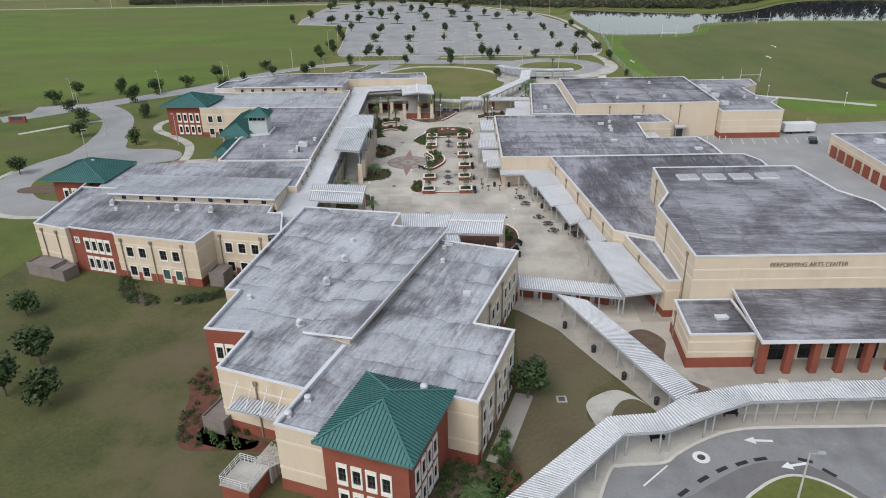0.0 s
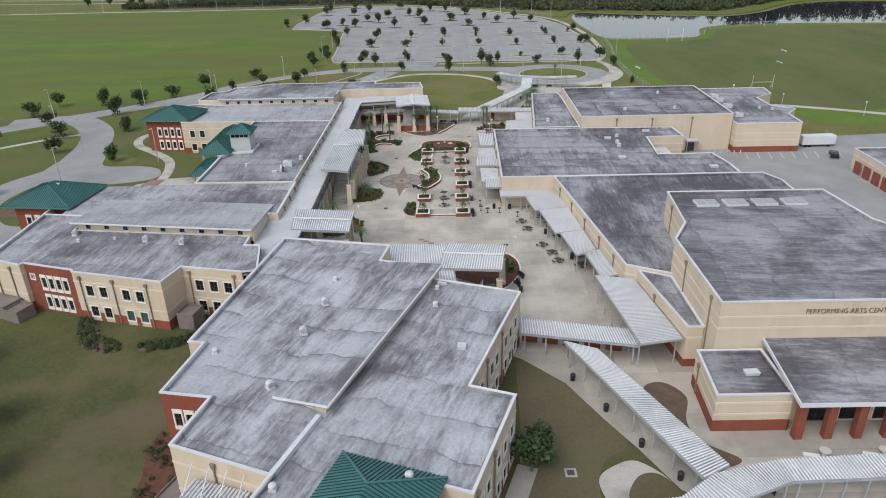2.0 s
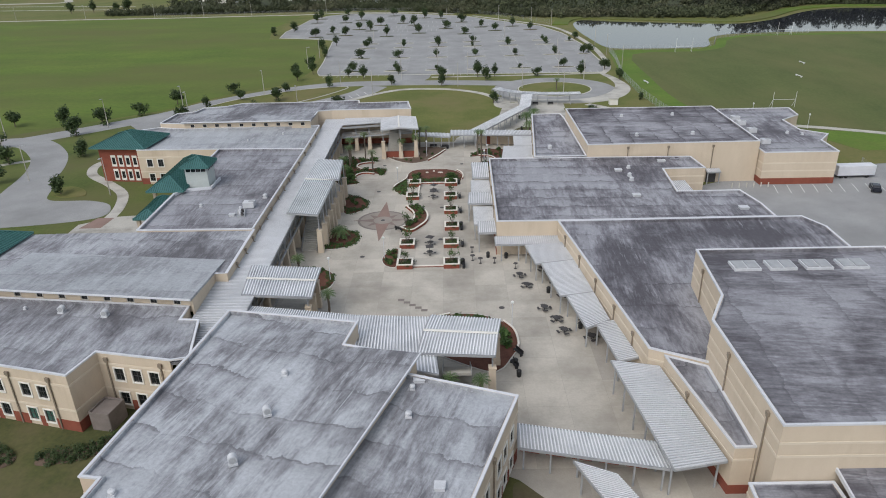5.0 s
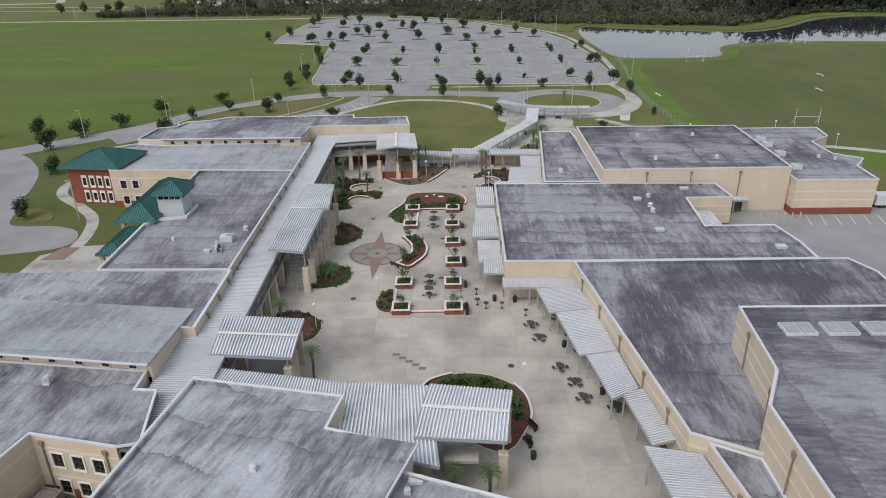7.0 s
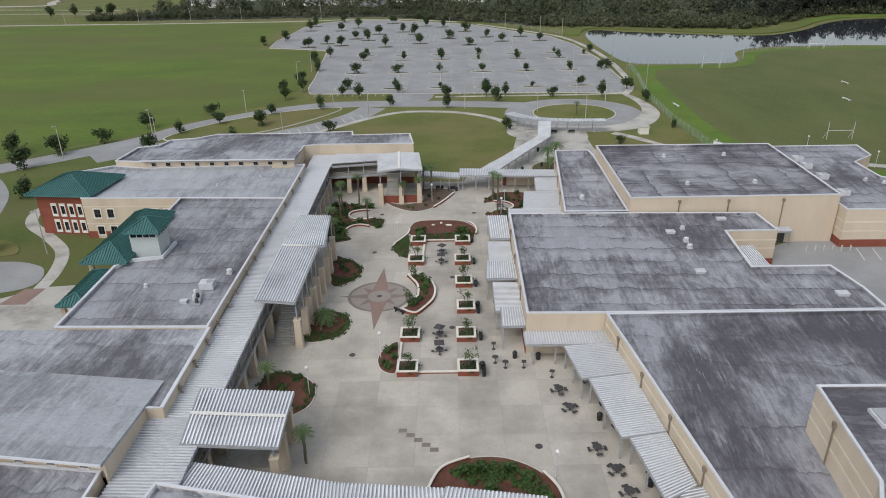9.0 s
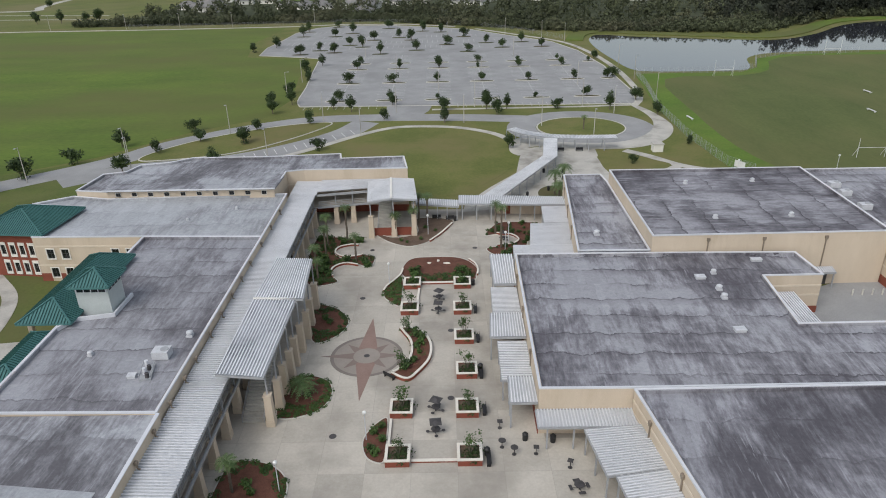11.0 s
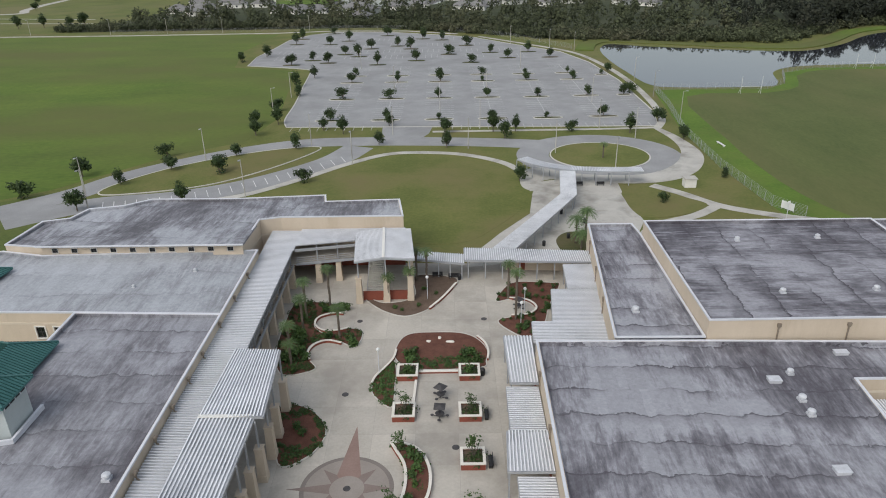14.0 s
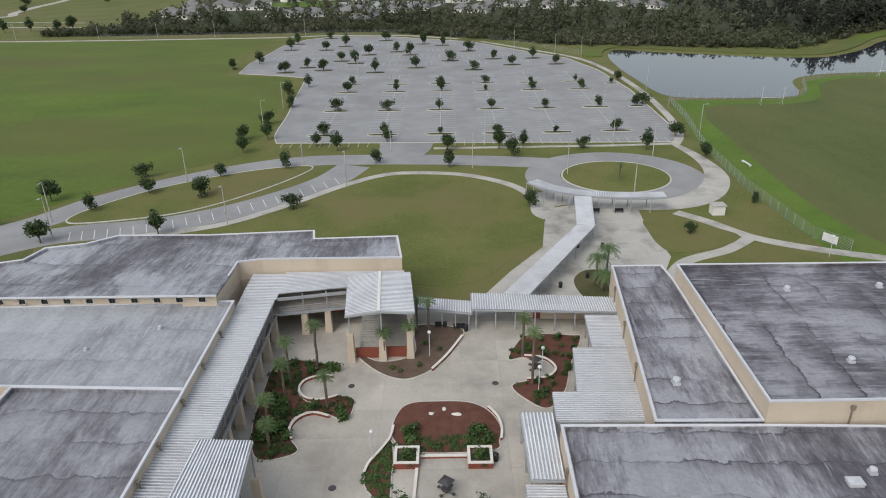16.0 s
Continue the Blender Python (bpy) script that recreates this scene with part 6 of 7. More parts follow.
def trash_can(x, y):
    t = thing("trash_can", "black slatted litter bin with a domed lid", "litter bin", (x, y, 0.04), 0, "litter bins")
    bm = bmesh.new()
    tube(bm, (0, 0, -0.04), (0, 0, 0.9), 0.30, 0.34, 14)
    part("bin_body", bm, BLACK, t)
    bm = bmesh.new()
    tube(bm, (0, 0, 0.9), (0, 0, 1.1), 0.36, 0.18, 14)
    part("lid", bm, BLACK, t)
    return t


tc = trash_can(17.8, 86.9)
for x, y in ((20.8, 80.6), (23.5, 74.2), (26.3, 69.0), (11.4, 147.0), (14.6, 146.6), (20.4, 133.5), (23.6, 122.5), (21.4, 139), (6.8, 144.6), (6.9, 161.2), (6.9, 186.0), (4.4, 214.2), (-25.8, 197), (-26, 166), (26.6, 243.6), (31.2, 243.2), (30.6, 238.4), (26.0, 231.0), (20.8, 227.6), (13.2, 113.4), (13.4, 110.8)):
    copy_thing(tc, pose(x, y, 0.04))


def bench(x, y, turn):
    t = thing("bench", "black metal park bench", "bench", (x, y, 0.04), turn, "benches")
    for nm, c, s in (("seat", (0, 0, 0.45), (1.8, 0.45, 0.06)), ("backrest", (0, 0.24, 0.72), (1.8, 0.06, 0.45)), ("leg", (-0.75, 0, 0.2), (0.06, 0.45, 0.48)), ("leg", (0.75, 0, 0.2), (0.06, 0.45, 0.48))):
        bm = bmesh.new()
        box(bm, c, s)
        part(nm, bm, BLACK, t)
    return t


be = bench(6.9, 152.3, -90)
for x, y, a in ((6.9, 143.4, -90), (6.9, 160.0, -90), (6.9, 168.8, -90), (6.9, 177.2, -90), (13.8, 116, -60), (13.0, 113.2, -70), (-5.4, 159.8, 140), (-52, 152.5, 180), (-55.5, 158.5, 180), (33.5, 261.0, 0), (38.5, 260.8, 0), (3.4, 214.6, 0), (0.6, 215.2, 0), (24.6, 62.5, 10), (34.5, 66.6, 0)):
    copy_thing(be, pose(x, y, 0.04, 0, 0, a))


def stone_bench(x, y, turn):
    t = thing("stone_bench", "pale concrete bench on the porch forecourt", "bench", (x, y, 0.05), turn, "porch benches")
    for nm, c, sz in (("seat", (0, 0, 0.42), (1.7, 0.55, 0.12)), ("leg", (-0.55, 0, 0.16), (0.25, 0.45, 0.42)), ("leg", (0.55, 0, 0.16), (0.25, 0.45, 0.42))):
        bm = bmesh.new()
        box(bm, c, sz)
        part(nm, bm, TRIM, t)


def round_table(x, y):
    t = thing("round_table", "round pale concrete table on a pedestal", "table", (x, y, 0.05), 0, "porch tables")
    bm = bmesh.new()
    tube(bm, (0, 0, 0.62), (0, 0, 0.72), 0.62, seg=18)
    part("tabletop", bm, KERB, t)
    bm = bmesh.new()
    tube(bm, (0, 0, -0.05), (0, 0, 0.64), 0.26, 0.2, 12)
    part("pedestal", bm, KERB, t)


for x in (41.6, 48.2, 54.9, 61.5):
    stone_bench(x, 71.9, -14)
    round_table(x + 1.7, 72.3)


def light_pole(x, y, h=9.0, turn=0.0):
    t = thing("light_pole", "tall pale street light with a flat head", "street lamp", (x, y, 0), turn, "street lamps")
    bm = bmesh.new()
    tube(bm, (0, 0, -0.1), (0, 0, h), 0.13, 0.08)
    part("pole", bm, WALKWAY, t)
    bm = bmesh.new()
    beam(bm, (0, 0, h - 0.1), (0, -0.9, h), 0.08, 0.08)
    box(bm, (0, -1.1, h + 0.02), (0.4, 0.7, 0.14))
    part("lamp_head", bm, STEEL, t)
    return t


def post_light(x, y, h=4.0):
    t = thing("post_light", "slim white lamp post with a globe", "lamp post", (x, y, 0), 0, "court lamps")
    bm = bmesh.new()
    tube(bm, (0, 0, -0.1), (0, 0, h), 0.06, 0.05)
    part("pole", bm, COPING, t)
    bm = bmesh.new()
    bmesh.ops.create_uvsphere(bm, u_segments=10, v_segments=6, radius=0.26, matrix=Matrix.Translation((0, 0, h + 0.1)))
    part("globe", bm, LAMPGLASS, t)
    return t


pl = post_light(-7.3, 147.4)
for x, y in ((-15.9, 139.4), (-7.2, 186.4), (13.6, 123.4), (-1.0, 207.4), (13.4, 198.6), (14.4, 203.0)):
    copy_thing(pl, pose(x, y, 0))

# ---- roof lantern of the west entrance ----
lantern = thing("roof_lantern", "white lantern with green metal roofs over the west entrance", "roof lantern")
LB = [(-47.4, 164.6), (-43.0, 164.6), (-43.0, 168.8), (-47.4, 168.8)]
for p, q in edges(LB):
    wall(lantern, p, q, 7.6, 12.4, SAGE, name="wall")
for p, q in edges(LB)[:2]:
    m = frame_at(p, q)
    k = (Vector(q) - Vector(p)).length
    bm = bmesh.new()
    box(bm, (k / 2, -0.03, 11.75), (k * 0.9, 0.06, 0.62), 0, m)
    part("pane", bm, GLASS, lantern)
    bm = bmesh.new()
    for i in range(5):
        box(bm, (k * (0.05 + 0.225 * i), -0.08, 11.75), (0.08, 0.08, 0.7), 0, m)
    part("mullion", bm, COPING, lantern)
hip_roof(lantern, (-45.1, 166.6), (2.8, 2.9), 0, 12.5, 1.6, 0.2)
bm = bmesh.new()
strip(bm, [(-48.6, 150.8), (-48.6, 160.2), (-47.4, 162.8), (-42.5, 163.9), (-42.4, 169.6)], 0.35, 8.0, 8.55)
part("kerb_flashing", bm, COPING, lantern)
hip_roof(lantern, (-50.6, 171.6), (3.7, 10.6), 0, 8.7, 2.0, 7.0)
hip_roof(lantern, (-50.3, 155.4), (2.2, 5.6), 0, 7.6, 1.1, 3.6)
for x, y in ((-53.2, 162.4), (-53.2, 172.0), (-53.2, 181.0), (-51.8, 150.6), (-51.8, 158.0)):
    bm = bmesh.new()
    box(bm, (x, y, 4.0 if y > 160 else 3.6), (0.6, 0.6, 9.0 if y > 160 else 7.6))
    part("column", bm, STUCCO, lantern)

# parapet wall between the wing's roofs and the arcade
pw = thing("parapet_wall", "long tan parapet wall above the arcade roof", "wall")
for p, q in (((-30.3, 126.0), (-28.45, 126.0)), ((-28.45, 126.02), (-28.4, 142.4))):
    facade(pw, p, q, 8.4, base=0, z0=6.4)
bm = bmesh.new()
strip(bm, [(-30.4, 126.1), (-28.6, 126.1), (-28.55, 142.4)], 0.42, 8.4, 8.5)
part("coping", bm, COPING, pw)
raw("gable_wall", [(x, y, z) for x in (-30.55, -30.32) for y, z in ((116.6, 6.6), (131.2, 6.6), (131.2, 7.9), (116.6, 9.45))], [(0, 3, 2, 1), (4, 5, 6, 7), (3, 7, 6, 2), (0, 4, 7, 3), (1, 2, 6, 5)], STUCCO, pw)


# ---- roof equipment ----
def roof_fan(x, y, z, size=1.0, label="round white roof fan on a square kerb"):
    t = thing("roof_fan", label, "roof fan", (x, y, z), 0, "roof fans")
    t.scale = (size * 0.75,) * 3
    bm = bmesh.new()
    box(bm, (0, 0, 0.15), (1.0, 1.0, 0.34))
    part("kerb", bm, FANMETAL, t)
    bm = bmesh.new()
    tube(bm, (0, 0, 0.3), (0, 0, 0.62), 0.34, 0.34, 14)
    tube(bm, (0, 0, 0.62), (0, 0, 0.86), 0.55, 0.5, 14)
    tube(bm, (0, 0, 0.86), (0, 0, 1.02), 0.5, 0.2, 14)
    part("hood", bm, FANMETAL, t)
    return t


rf = roof_fan(-14.5, 100.5, 8.25, 0.9)
for x, y, z, s in ((-26.4, 82.4, 8.25, 0.9), (0.0, 92.7, 8.25, 0.9), (0.2, 97.4, 8.25, 0.8), (-14.4, 60.0, 8.25, 1.0), (-16.0, 57.4, 8.25, 1.0), (-1.9, 59.6, 9.75, 1.0),
                   (49.0, 209.2, 8.95, 1.0), (48.5, 191.7, 8.95, 1.0), (62.1, 209.7, 8.95, 1.0), (61.6, 192.1, 8.95, 1.0), (28.4, 191.4, 6.45, 1.2), (43.2, 176.7, 6.15, 1.0), (42.0, 169.0, 6.15, 1.1), (42.2, 171.6, 6.15, 1.1),
                   (86.3, 197.6, 7.05, 0.9), (89.1, 196.0, 7.05, 0.8), (-30.5, 158.6, 7.95, 1.1), (-41.5, 154.6, 7.95, 0.8), (-59.7, 116.8, 7.75, 0.8), (-54.0, 117.6, 7.75, 0.6), (-75.4, 139.2, 9.9, 0.8), (-73.0, 137.6, 10.3, 0.8), (-72.4, 199.4, 10.2, 0.8), (-44, 198, 7.95, 0.6), (-36.5, 203, 7.95, 0.7)):
    copy_thing(rf, pose(x, y, z) @ Matrix.Diagonal((s / 0.9, s / 0.9, s / 0.9, 1)))


def side_fan(x, y, z, turn):
    t = thing("exhaust_fan", "white drum exhaust fan on the roof", "roof fan", (x, y, z), turn, "drum fans")
    t.scale = (0.78,) * 3
    bm = bmesh.new()
    tube(bm, (0, 0.45, 0.75), (0, -0.45, 0.75), 0.55, 0.55, 16)
    part("drum", bm, FANMETAL, t)
    bm = bmesh.new()
    tube(bm, (0, -0.44, 0.75), (0, -0.5, 0.75), 0.4, 0.4, 16)
    part("grille", bm, STEEL, t)
    bm = bmesh.new()
    box(bm, (0, 0, 0.12), (1.1, 1.2, 0.3))
    part("kerb", bm, FANMETAL, t)
    return t


sf = side_fan(-14.8, 93.2, 8.45, 20)
for x, y, z, a in ((-16.4, 86.0, 8.45, 20), (-18.1, 75.2, 8.25, 40), (-61.6, 119.6, 7.75, 0), (-48.4, 116.6, 7.75, 0), (-41.9, 115.3, 7.75, 0)):
    copy_thing(sf, pose(x, y, z, 0, 0, a))
for nm, pts in (("roof_hatch", ((3.3, 82.6, 8.25, 0.9, 0.9), (38.0, 81.2, 4.75, 1.6, 0.9), (40.7, 175.3, 6.15, 1.4, 1.0), (40.8, 160.3, 6.15, 1.4, 1.0), (51.4, 180.8, 6.15, 1.6, 0.8), (58.5, 152.8, 6.15, 1.6, 1.2), (0.9, 98.8, 8.25, 1.2, 0.8), (-34.4, 149.8, 7.95, 0.9, 0.7))),):
    for x, y, z, w, d in pts:
        t = thing(nm, "low white metal roof hatch", "roof hatch", (x, y, z), rng.uniform(-4, 4))
        bm = bmesh.new()
        box(bm, (0, 0, 0.14), (w, d, 0.34))
        part("kerb", bm, FANMETAL, t)
        bm = bmesh.new()
        box(bm, (0, 0, 0.36), (w + 0.14, d + 0.14, 0.1))
        part("lid", bm, FANMETAL, t)
# cooling units
for x, y, z in ((78.7, 210.6, 7.05), (78.4, 206.0, 7.05), (78.3, 199.0, 7.05), (77.6, 189.6, 7.05), (-32.3, 153.9, 7.95), (104, 160, 4.55), (112, 158, 4.55)):
    t = thing("cooling_unit", "white boxed rooftop cooling unit", "air conditioner", (x, y, z), 0, "rooftop units")
    bm = bmesh.new()
    box(bm, (0, 0, 0.65), (2.0, 1.6, 1.0))
    part("casing", bm, FANMETAL, t)
    bm = bmesh.new()
    tube(bm, (0.4, 0, 1.12), (0.4, 0, 1.24), 0.5, 0.5, 14)
    part("fan_ring", bm, STEEL, t)
    for y in (-0.6, 0.6):
        bm = bmesh.new()
        box(bm, (0, y, 0.07), (2.0, 0.15, 0.18))
        part("rail", bm, STEEL, t)
t = thing("pump_set", "grey metal pipework and pumps on the roof", "roof machine", (-32.9, 150.6, 7.95), 12)
bm = bmesh.new()
box(bm, (0, 0, 0.1), (1.3, 3.2, 0.2))
part("frame", bm, STEEL, t)
for i in range(4):
    bm = bmesh.new()
    tube(bm, (0.2 * (-1) ** i, -1.2 + 0.8 * i, 0.2), (0.2 * (-1) ** i, -1.2 + 0.8 * i, 0.8 + 0.2 * (i % 2)), 0.26, 0.22, 12)
    part("pump", bm, COPING if i % 2 else DARKMETAL, t)
bm = bmesh.new()
beam(bm, (-0.6, -1.6, 0.75), (-0.6, 1.6, 0.75), 0.1, 0.1)
beam(bm, (0.6, -1.6, 0.55), (0.6, 1.6, 0.55), 0.1, 0.1)
part("pipe", bm, STEEL, t)

# ---- lettering on the arts centre ----
cu = bpy.data.curves.new("letters", "FONT")
cu.offset = -0.024
cu.body, cu.size, cu.extrude, cu.align_x, cu.align_y = "PERFORMING ARTS CENTER", 1.02, 0.04, "CENTER", "CENTER"
tmp = bpy.data.objects.new("letters_source", cu)
scene.collection.objects.link(tmp)
me = bpy.data.meshes.new_from_object(tmp.evaluated_get(bpy.context.evaluated_depsgraph_get()))
bpy.data.objects.remove(tmp)
xs = [v.co.x for v in me.vertices]
k = 10.75 / (max(xs) - min(xs))
for v in me.vertices:
    v.co.x *= k
sign = link("lettering", me, BRONZE)
me.materials.clear()
me.materials.append(BRONZE)
sign.matrix_basis = pose(51.0, 85.9, 10.42, 90, 0, 0)
tagged(sign, "dark metal capital letters on the tan hall wall", "sign")

# ---- south block: stair, awning, enclosures ----
st2 = thing("entry_stair", "concrete stair landing with metal rails and red base", "stair", loc(-36.9, 46.4) + (0,), -20)
bm = bmesh.new()
box(bm, (-1.6, -1.6, 1.0), (3.4, 3.6, 2.2))
part("base_wall", bm, BRICK, st2)
bm = bmesh.new()
box(bm, (-1.6, -1.6, 2.18), (3.6, 3.8, 0.18))
part("landing", bm, WALKWAY, st2)
for i in range(12):
    bm = bmesh.new()
    box(bm, (-0.55, 0.45 + 0.33 * i, 1.02 - 0.085 * i), (1.6, 0.32, 2.2 - 0.17 * i))
    part("step", bm, (WALKWAY, JOINT)[i % 2], st2)
bm = bmesh.new()
box(bm, (-1.9, 3.1, 0.0), (3.2, 6.2, 0.2))
part("pad", bm, WALKWAY, st2)
for x in (-1.4, 0.2):
    bm = bmesh.new()
    for z in (0.55, 1.0):
        beam(bm, (x, 0.2, 2.2 + z), (x, 4.4, 0.1 + z), 0.05, 0.05)
    for i in range(5):
        beam(bm, (x, 0.3 + i, 0.1), (x, 0.3 + i, 3.15 - 0.5 * i), 0.05, 0.05)
    part("handrail", bm, COPING, st2)
for a, b in (((-3.3, -3.4), (-3.3, 0.2)), ((-3.3, -3.4), (0.1, -3.4)), ((0.1, -3.4), (0.1, -0.6)), ((-3.3, 0.2), (-1.4, 0.2))):
    bm = bmesh.new()
    for z in (2.7, 3.0, 3.3):
        beam(bm, (*a, z), (*b, z), 0.05, 0.05)
    for x, y, z in along(a, b, 5, 0):
        beam(bm, (x, y, 2.2), (x, y, 3.3), 0.05, 0.05)
    part("railing", bm, COPING, st2)
aw = thing("wall_awning", "ribbed metal awning hung on rods", "awning")
A, B = Vector(loc(-44.0, 52.25)), Vector(loc(-37.6, 52.55))
n = Vector(loc(0, -1))
bm = bmesh.new()
ribbed(bm, (*A, 5.7), (*B, 5.7), (*(B + n * 2.2), 5.5), (*(A + n * 2.2), 5.5), 0.4)
part("ribbed_roof", bm, (DECKPAN, DECK), aw)
for f in (0.05, 0.35, 0.65, 0.95):
    p = A.lerp(B, f)
    bm = bmesh.new()
    beam(bm, (*p, 7.9), (*(p + n * 2.1), 5.6), 0.08, 0.08)
    part("rod", bm, COPING, aw)
for c, s, a in ((loc(-47.6, 53.5), (3.0, 4.0, 2.2), -20), ((-69.2, 107.4), (5.6, 3.2, 2.3), -21), ((-65.2, 105.6), (2.6, 3.0, 2.0), -21), ((-37.4, 102.8), (2.6, 3.0, 2.6), -12)):
    t = thing("equipment_enclosure", "brown-grey screened equipment enclosure against the wall", "enclosure", (*c, 0), a)
    bm = bmesh.new()
    for x, y, w, d in ((0, -s[1] / 2, s[0], 0.12), (0, s[1] / 2, s[0], 0.12), (-s[0] / 2, 0, 0.12, s[1]), (s[0] / 2, 0, 0.12, s[1])):
        box(bm, (x, y, s[2] / 2 - 0.05), (w, d, s[2] + 0.1))
    part("screen", bm, ENCLOSURE, t)
    bm = bmesh.new()
    box(bm, (0, 0, s[2] - 0.3), (s[0] - 0.2, s[1] - 0.2, 0.1))
    part("cover", bm, ENCLOSURE, t)

# ---- planting round the south block and the wing ----
for poly, mt, n, sd in (([loc(-49.5, 50.5), loc(-45, 49.5), loc(-41.5, 50.3), loc(-37.6, 51), loc(-38.5, 52.4), loc(-46, 52.2), loc(-46.4, 60), loc(-48.6, 60)], MULCH, 30, 31), ([(-32.6, 78.0), (-29.4, 73.0), (-28.6, 70.6), (-26.4, 66.6), (-22.4, 64.6), (-21.8, 62.0), (-26, 61.6), (-30.4, 62.2), (-31.9, 65.9), (-32.4, 70.8), (-33.4, 75)], MULCH, 64, 35), ([loc(-19.6, 47.0), loc(-13.8, 47.0), loc(-13.2, 52), loc(-14.2, 56.2), loc(-19.8, 56.2)], DARKMULCH, 120, 32),
                        ([(-55.4, 104.4), (-52, 97.5), (-47.0, 95.0), (-45.8, 97), (-50, 99.5), (-52.6, 103.6)], DARKMULCH, 90, 33), ([(-42.6, 95.4), (-37.2, 96.6), (-34.0, 99.8), (-35.6, 101), (-38.4, 98.6), (-42.6, 97.6)], DARKMULCH, 90, 34)):
    c = bed(poly, mt, 0.06, False, "mulched bed of shrubs along the school wall")
    ground_cover(c, n, seed=sd, high=0.8, label="dark green shrubs along the school wall", mat=LEAF if sd > 32 else SHRUB)
for x, y, s in ((10.6, 70.6, 1.15), (11.6, 73.0, 0.8), (6.6, 58.0, 0.5), (-55.8, 79.4, 1.25), (-56.5, 72.3, 1.2), (-50.0, 70.4, 1.2), (-65.0, 92.6, 1.0), (-68, 128, 0.6)):
    oak(x, y, s, int(abs(x)) % 5)
palm(3.4, 53.4, 1.4, 1, "short bushy palm by the wall")
palm(-14.4, 47.4, 1.0, 1, "short bushy palm by the wall")

# ---- trees and lamps beyond ----
LOT_TREES = [(-91.9, 436.7), (-83.6, 450.6), (-76.6, 489.5), (-76.9, 509.4), (-67, 427.2), (-59.2, 438.5), (-51.2, 396), (-55.6, 379.1), (-51.7, 363.4), (-54.2, 339.8), (-50.3, 321.8), (-57.4, 322.2), (-54.2, 309.1), (-58.2, 487.6), (-51, 431.3), (-46, 454.3), (-49.7, 499.6), (-38.7, 447.5), (-34.8, 470.8), (-27.8, 424.7), (-61.9, 529.6), (-30.1, 518.4), (-21.7, 478.9), (-14.5, 468.8), (-9.3, 503.3), (-10.5, 434.1), (14.6, 427.3), (4.6, 450.6), (14, 477.7), (32.1, 437.9), (51.8, 438), (43.3, 454.2), (24.9, 453.9), (1.2, 498.1)]
EDGE_TREES = [(-34.8, 314.1), (-28.2, 309.6), (-15, 317.7), (2.4, 309), (16.6, 309.3), (19.5, 302), (23.3, 309.7), (40, 308.8), (56.5, 306), (68.2, 318.2), (69.7, 297.6), (70.2, 399.8), (69.6, 359.6), (-16.5, 297.7), (-39.4, 295), (-54.5, 288.6), (-73.4, 288.9), (-68.1, 277.2), (-54.7, 274), (-76.9, 266.7), (-89.1, 273.2), (-79, 249.4), (-56.9, 253), (-32.4, 266), (2.6, 293.5), (20, 264.9)]
WEST_TREES = [(-132.9, 233.3), (-121.7, 223.2), (-110.7, 208.3), (-104.6, 192.8), (-106.1, 235.5), (-94.1, 214.5), (-85, 184.6), (-115.7, 248.3), (-103, 246.5), (-96, 258), (-104, 160.5), (-131, 247), (-146, 222)]
ISLAND_COLS = (-34.6, -16.8, 0.4, 17.6, 35.2, 53.0)
islands = []
for k, (x, ys) in enumerate(zip(ISLAND_COLS, ((325, 355.3, 384.8, 398.4),) * 6)):
    islands += [(x, y + (0.6 if x > 40 else 0)) for y in ys]
islands += [(66.8, 356.4), (66.6, 394)]
for x, y in islands:
    t = thing("tree_island", "kerbed planting island between parking bays", "traffic island", (x, y, 0), 0, "car park islands")
    o = [(4.6 * math.copysign(abs(math.cos(a)) ** 0.5, math.cos(a)) * (0.55 if x > 60 else 1), 1.15 * math.sin(a)) for a in [i * math.tau / 20 for i in range(20)]]
    bm = bmesh.new()
    prism(bm, inset(ccw(o), 0.2), 0.0, 0.2)
    part("mulch", bm, LAWN, t)
    bm = bmesh.new()
    strip(bm, o, 0.3, 0.0, 0.24, True)
    bmesh.ops.recalc_face_normals(bm, faces=bm.faces)
    part("kerb", bm, KERB, t)
    oak(x + rng.uniform(-0.6, 0.6), y + 0.2, rng.uniform(0.62, 1.05) if rng.random() > 0.2 else 0.5, rng.randrange(5), "car park trees")
for x, y in LOT_TREES:
    if y > 420 and x > -80:
        o = [(x + 4.0 * math.cos(i * math.tau / 14), y + 1.3 * math.sin(i * math.tau / 14)) for i in range(14)]
        sheet("tree_island", o, 0.2, LAWN, "kerbed planting island in the car park", "traffic island")
    oak(x, y, rng.uniform(0.85, 1.3), rng.randrange(5), "car park trees")
for x, y in EDGE_TREES:
    oak(x, y, rng.uniform(0.75, 1.15), rng.randrange(5), "roadside trees")
for x, y in ((49.7, 249.4), (69.3, 265.7)):
    oak(x, y, 0.55, 2, 'roadside trees')
palm(43.5, 281.9, 4.0, 0)
for x, y in WEST_TREES:
    oak(x, y, rng.uniform(0.9, 1.25), rng.randrange(5), "roadside trees")
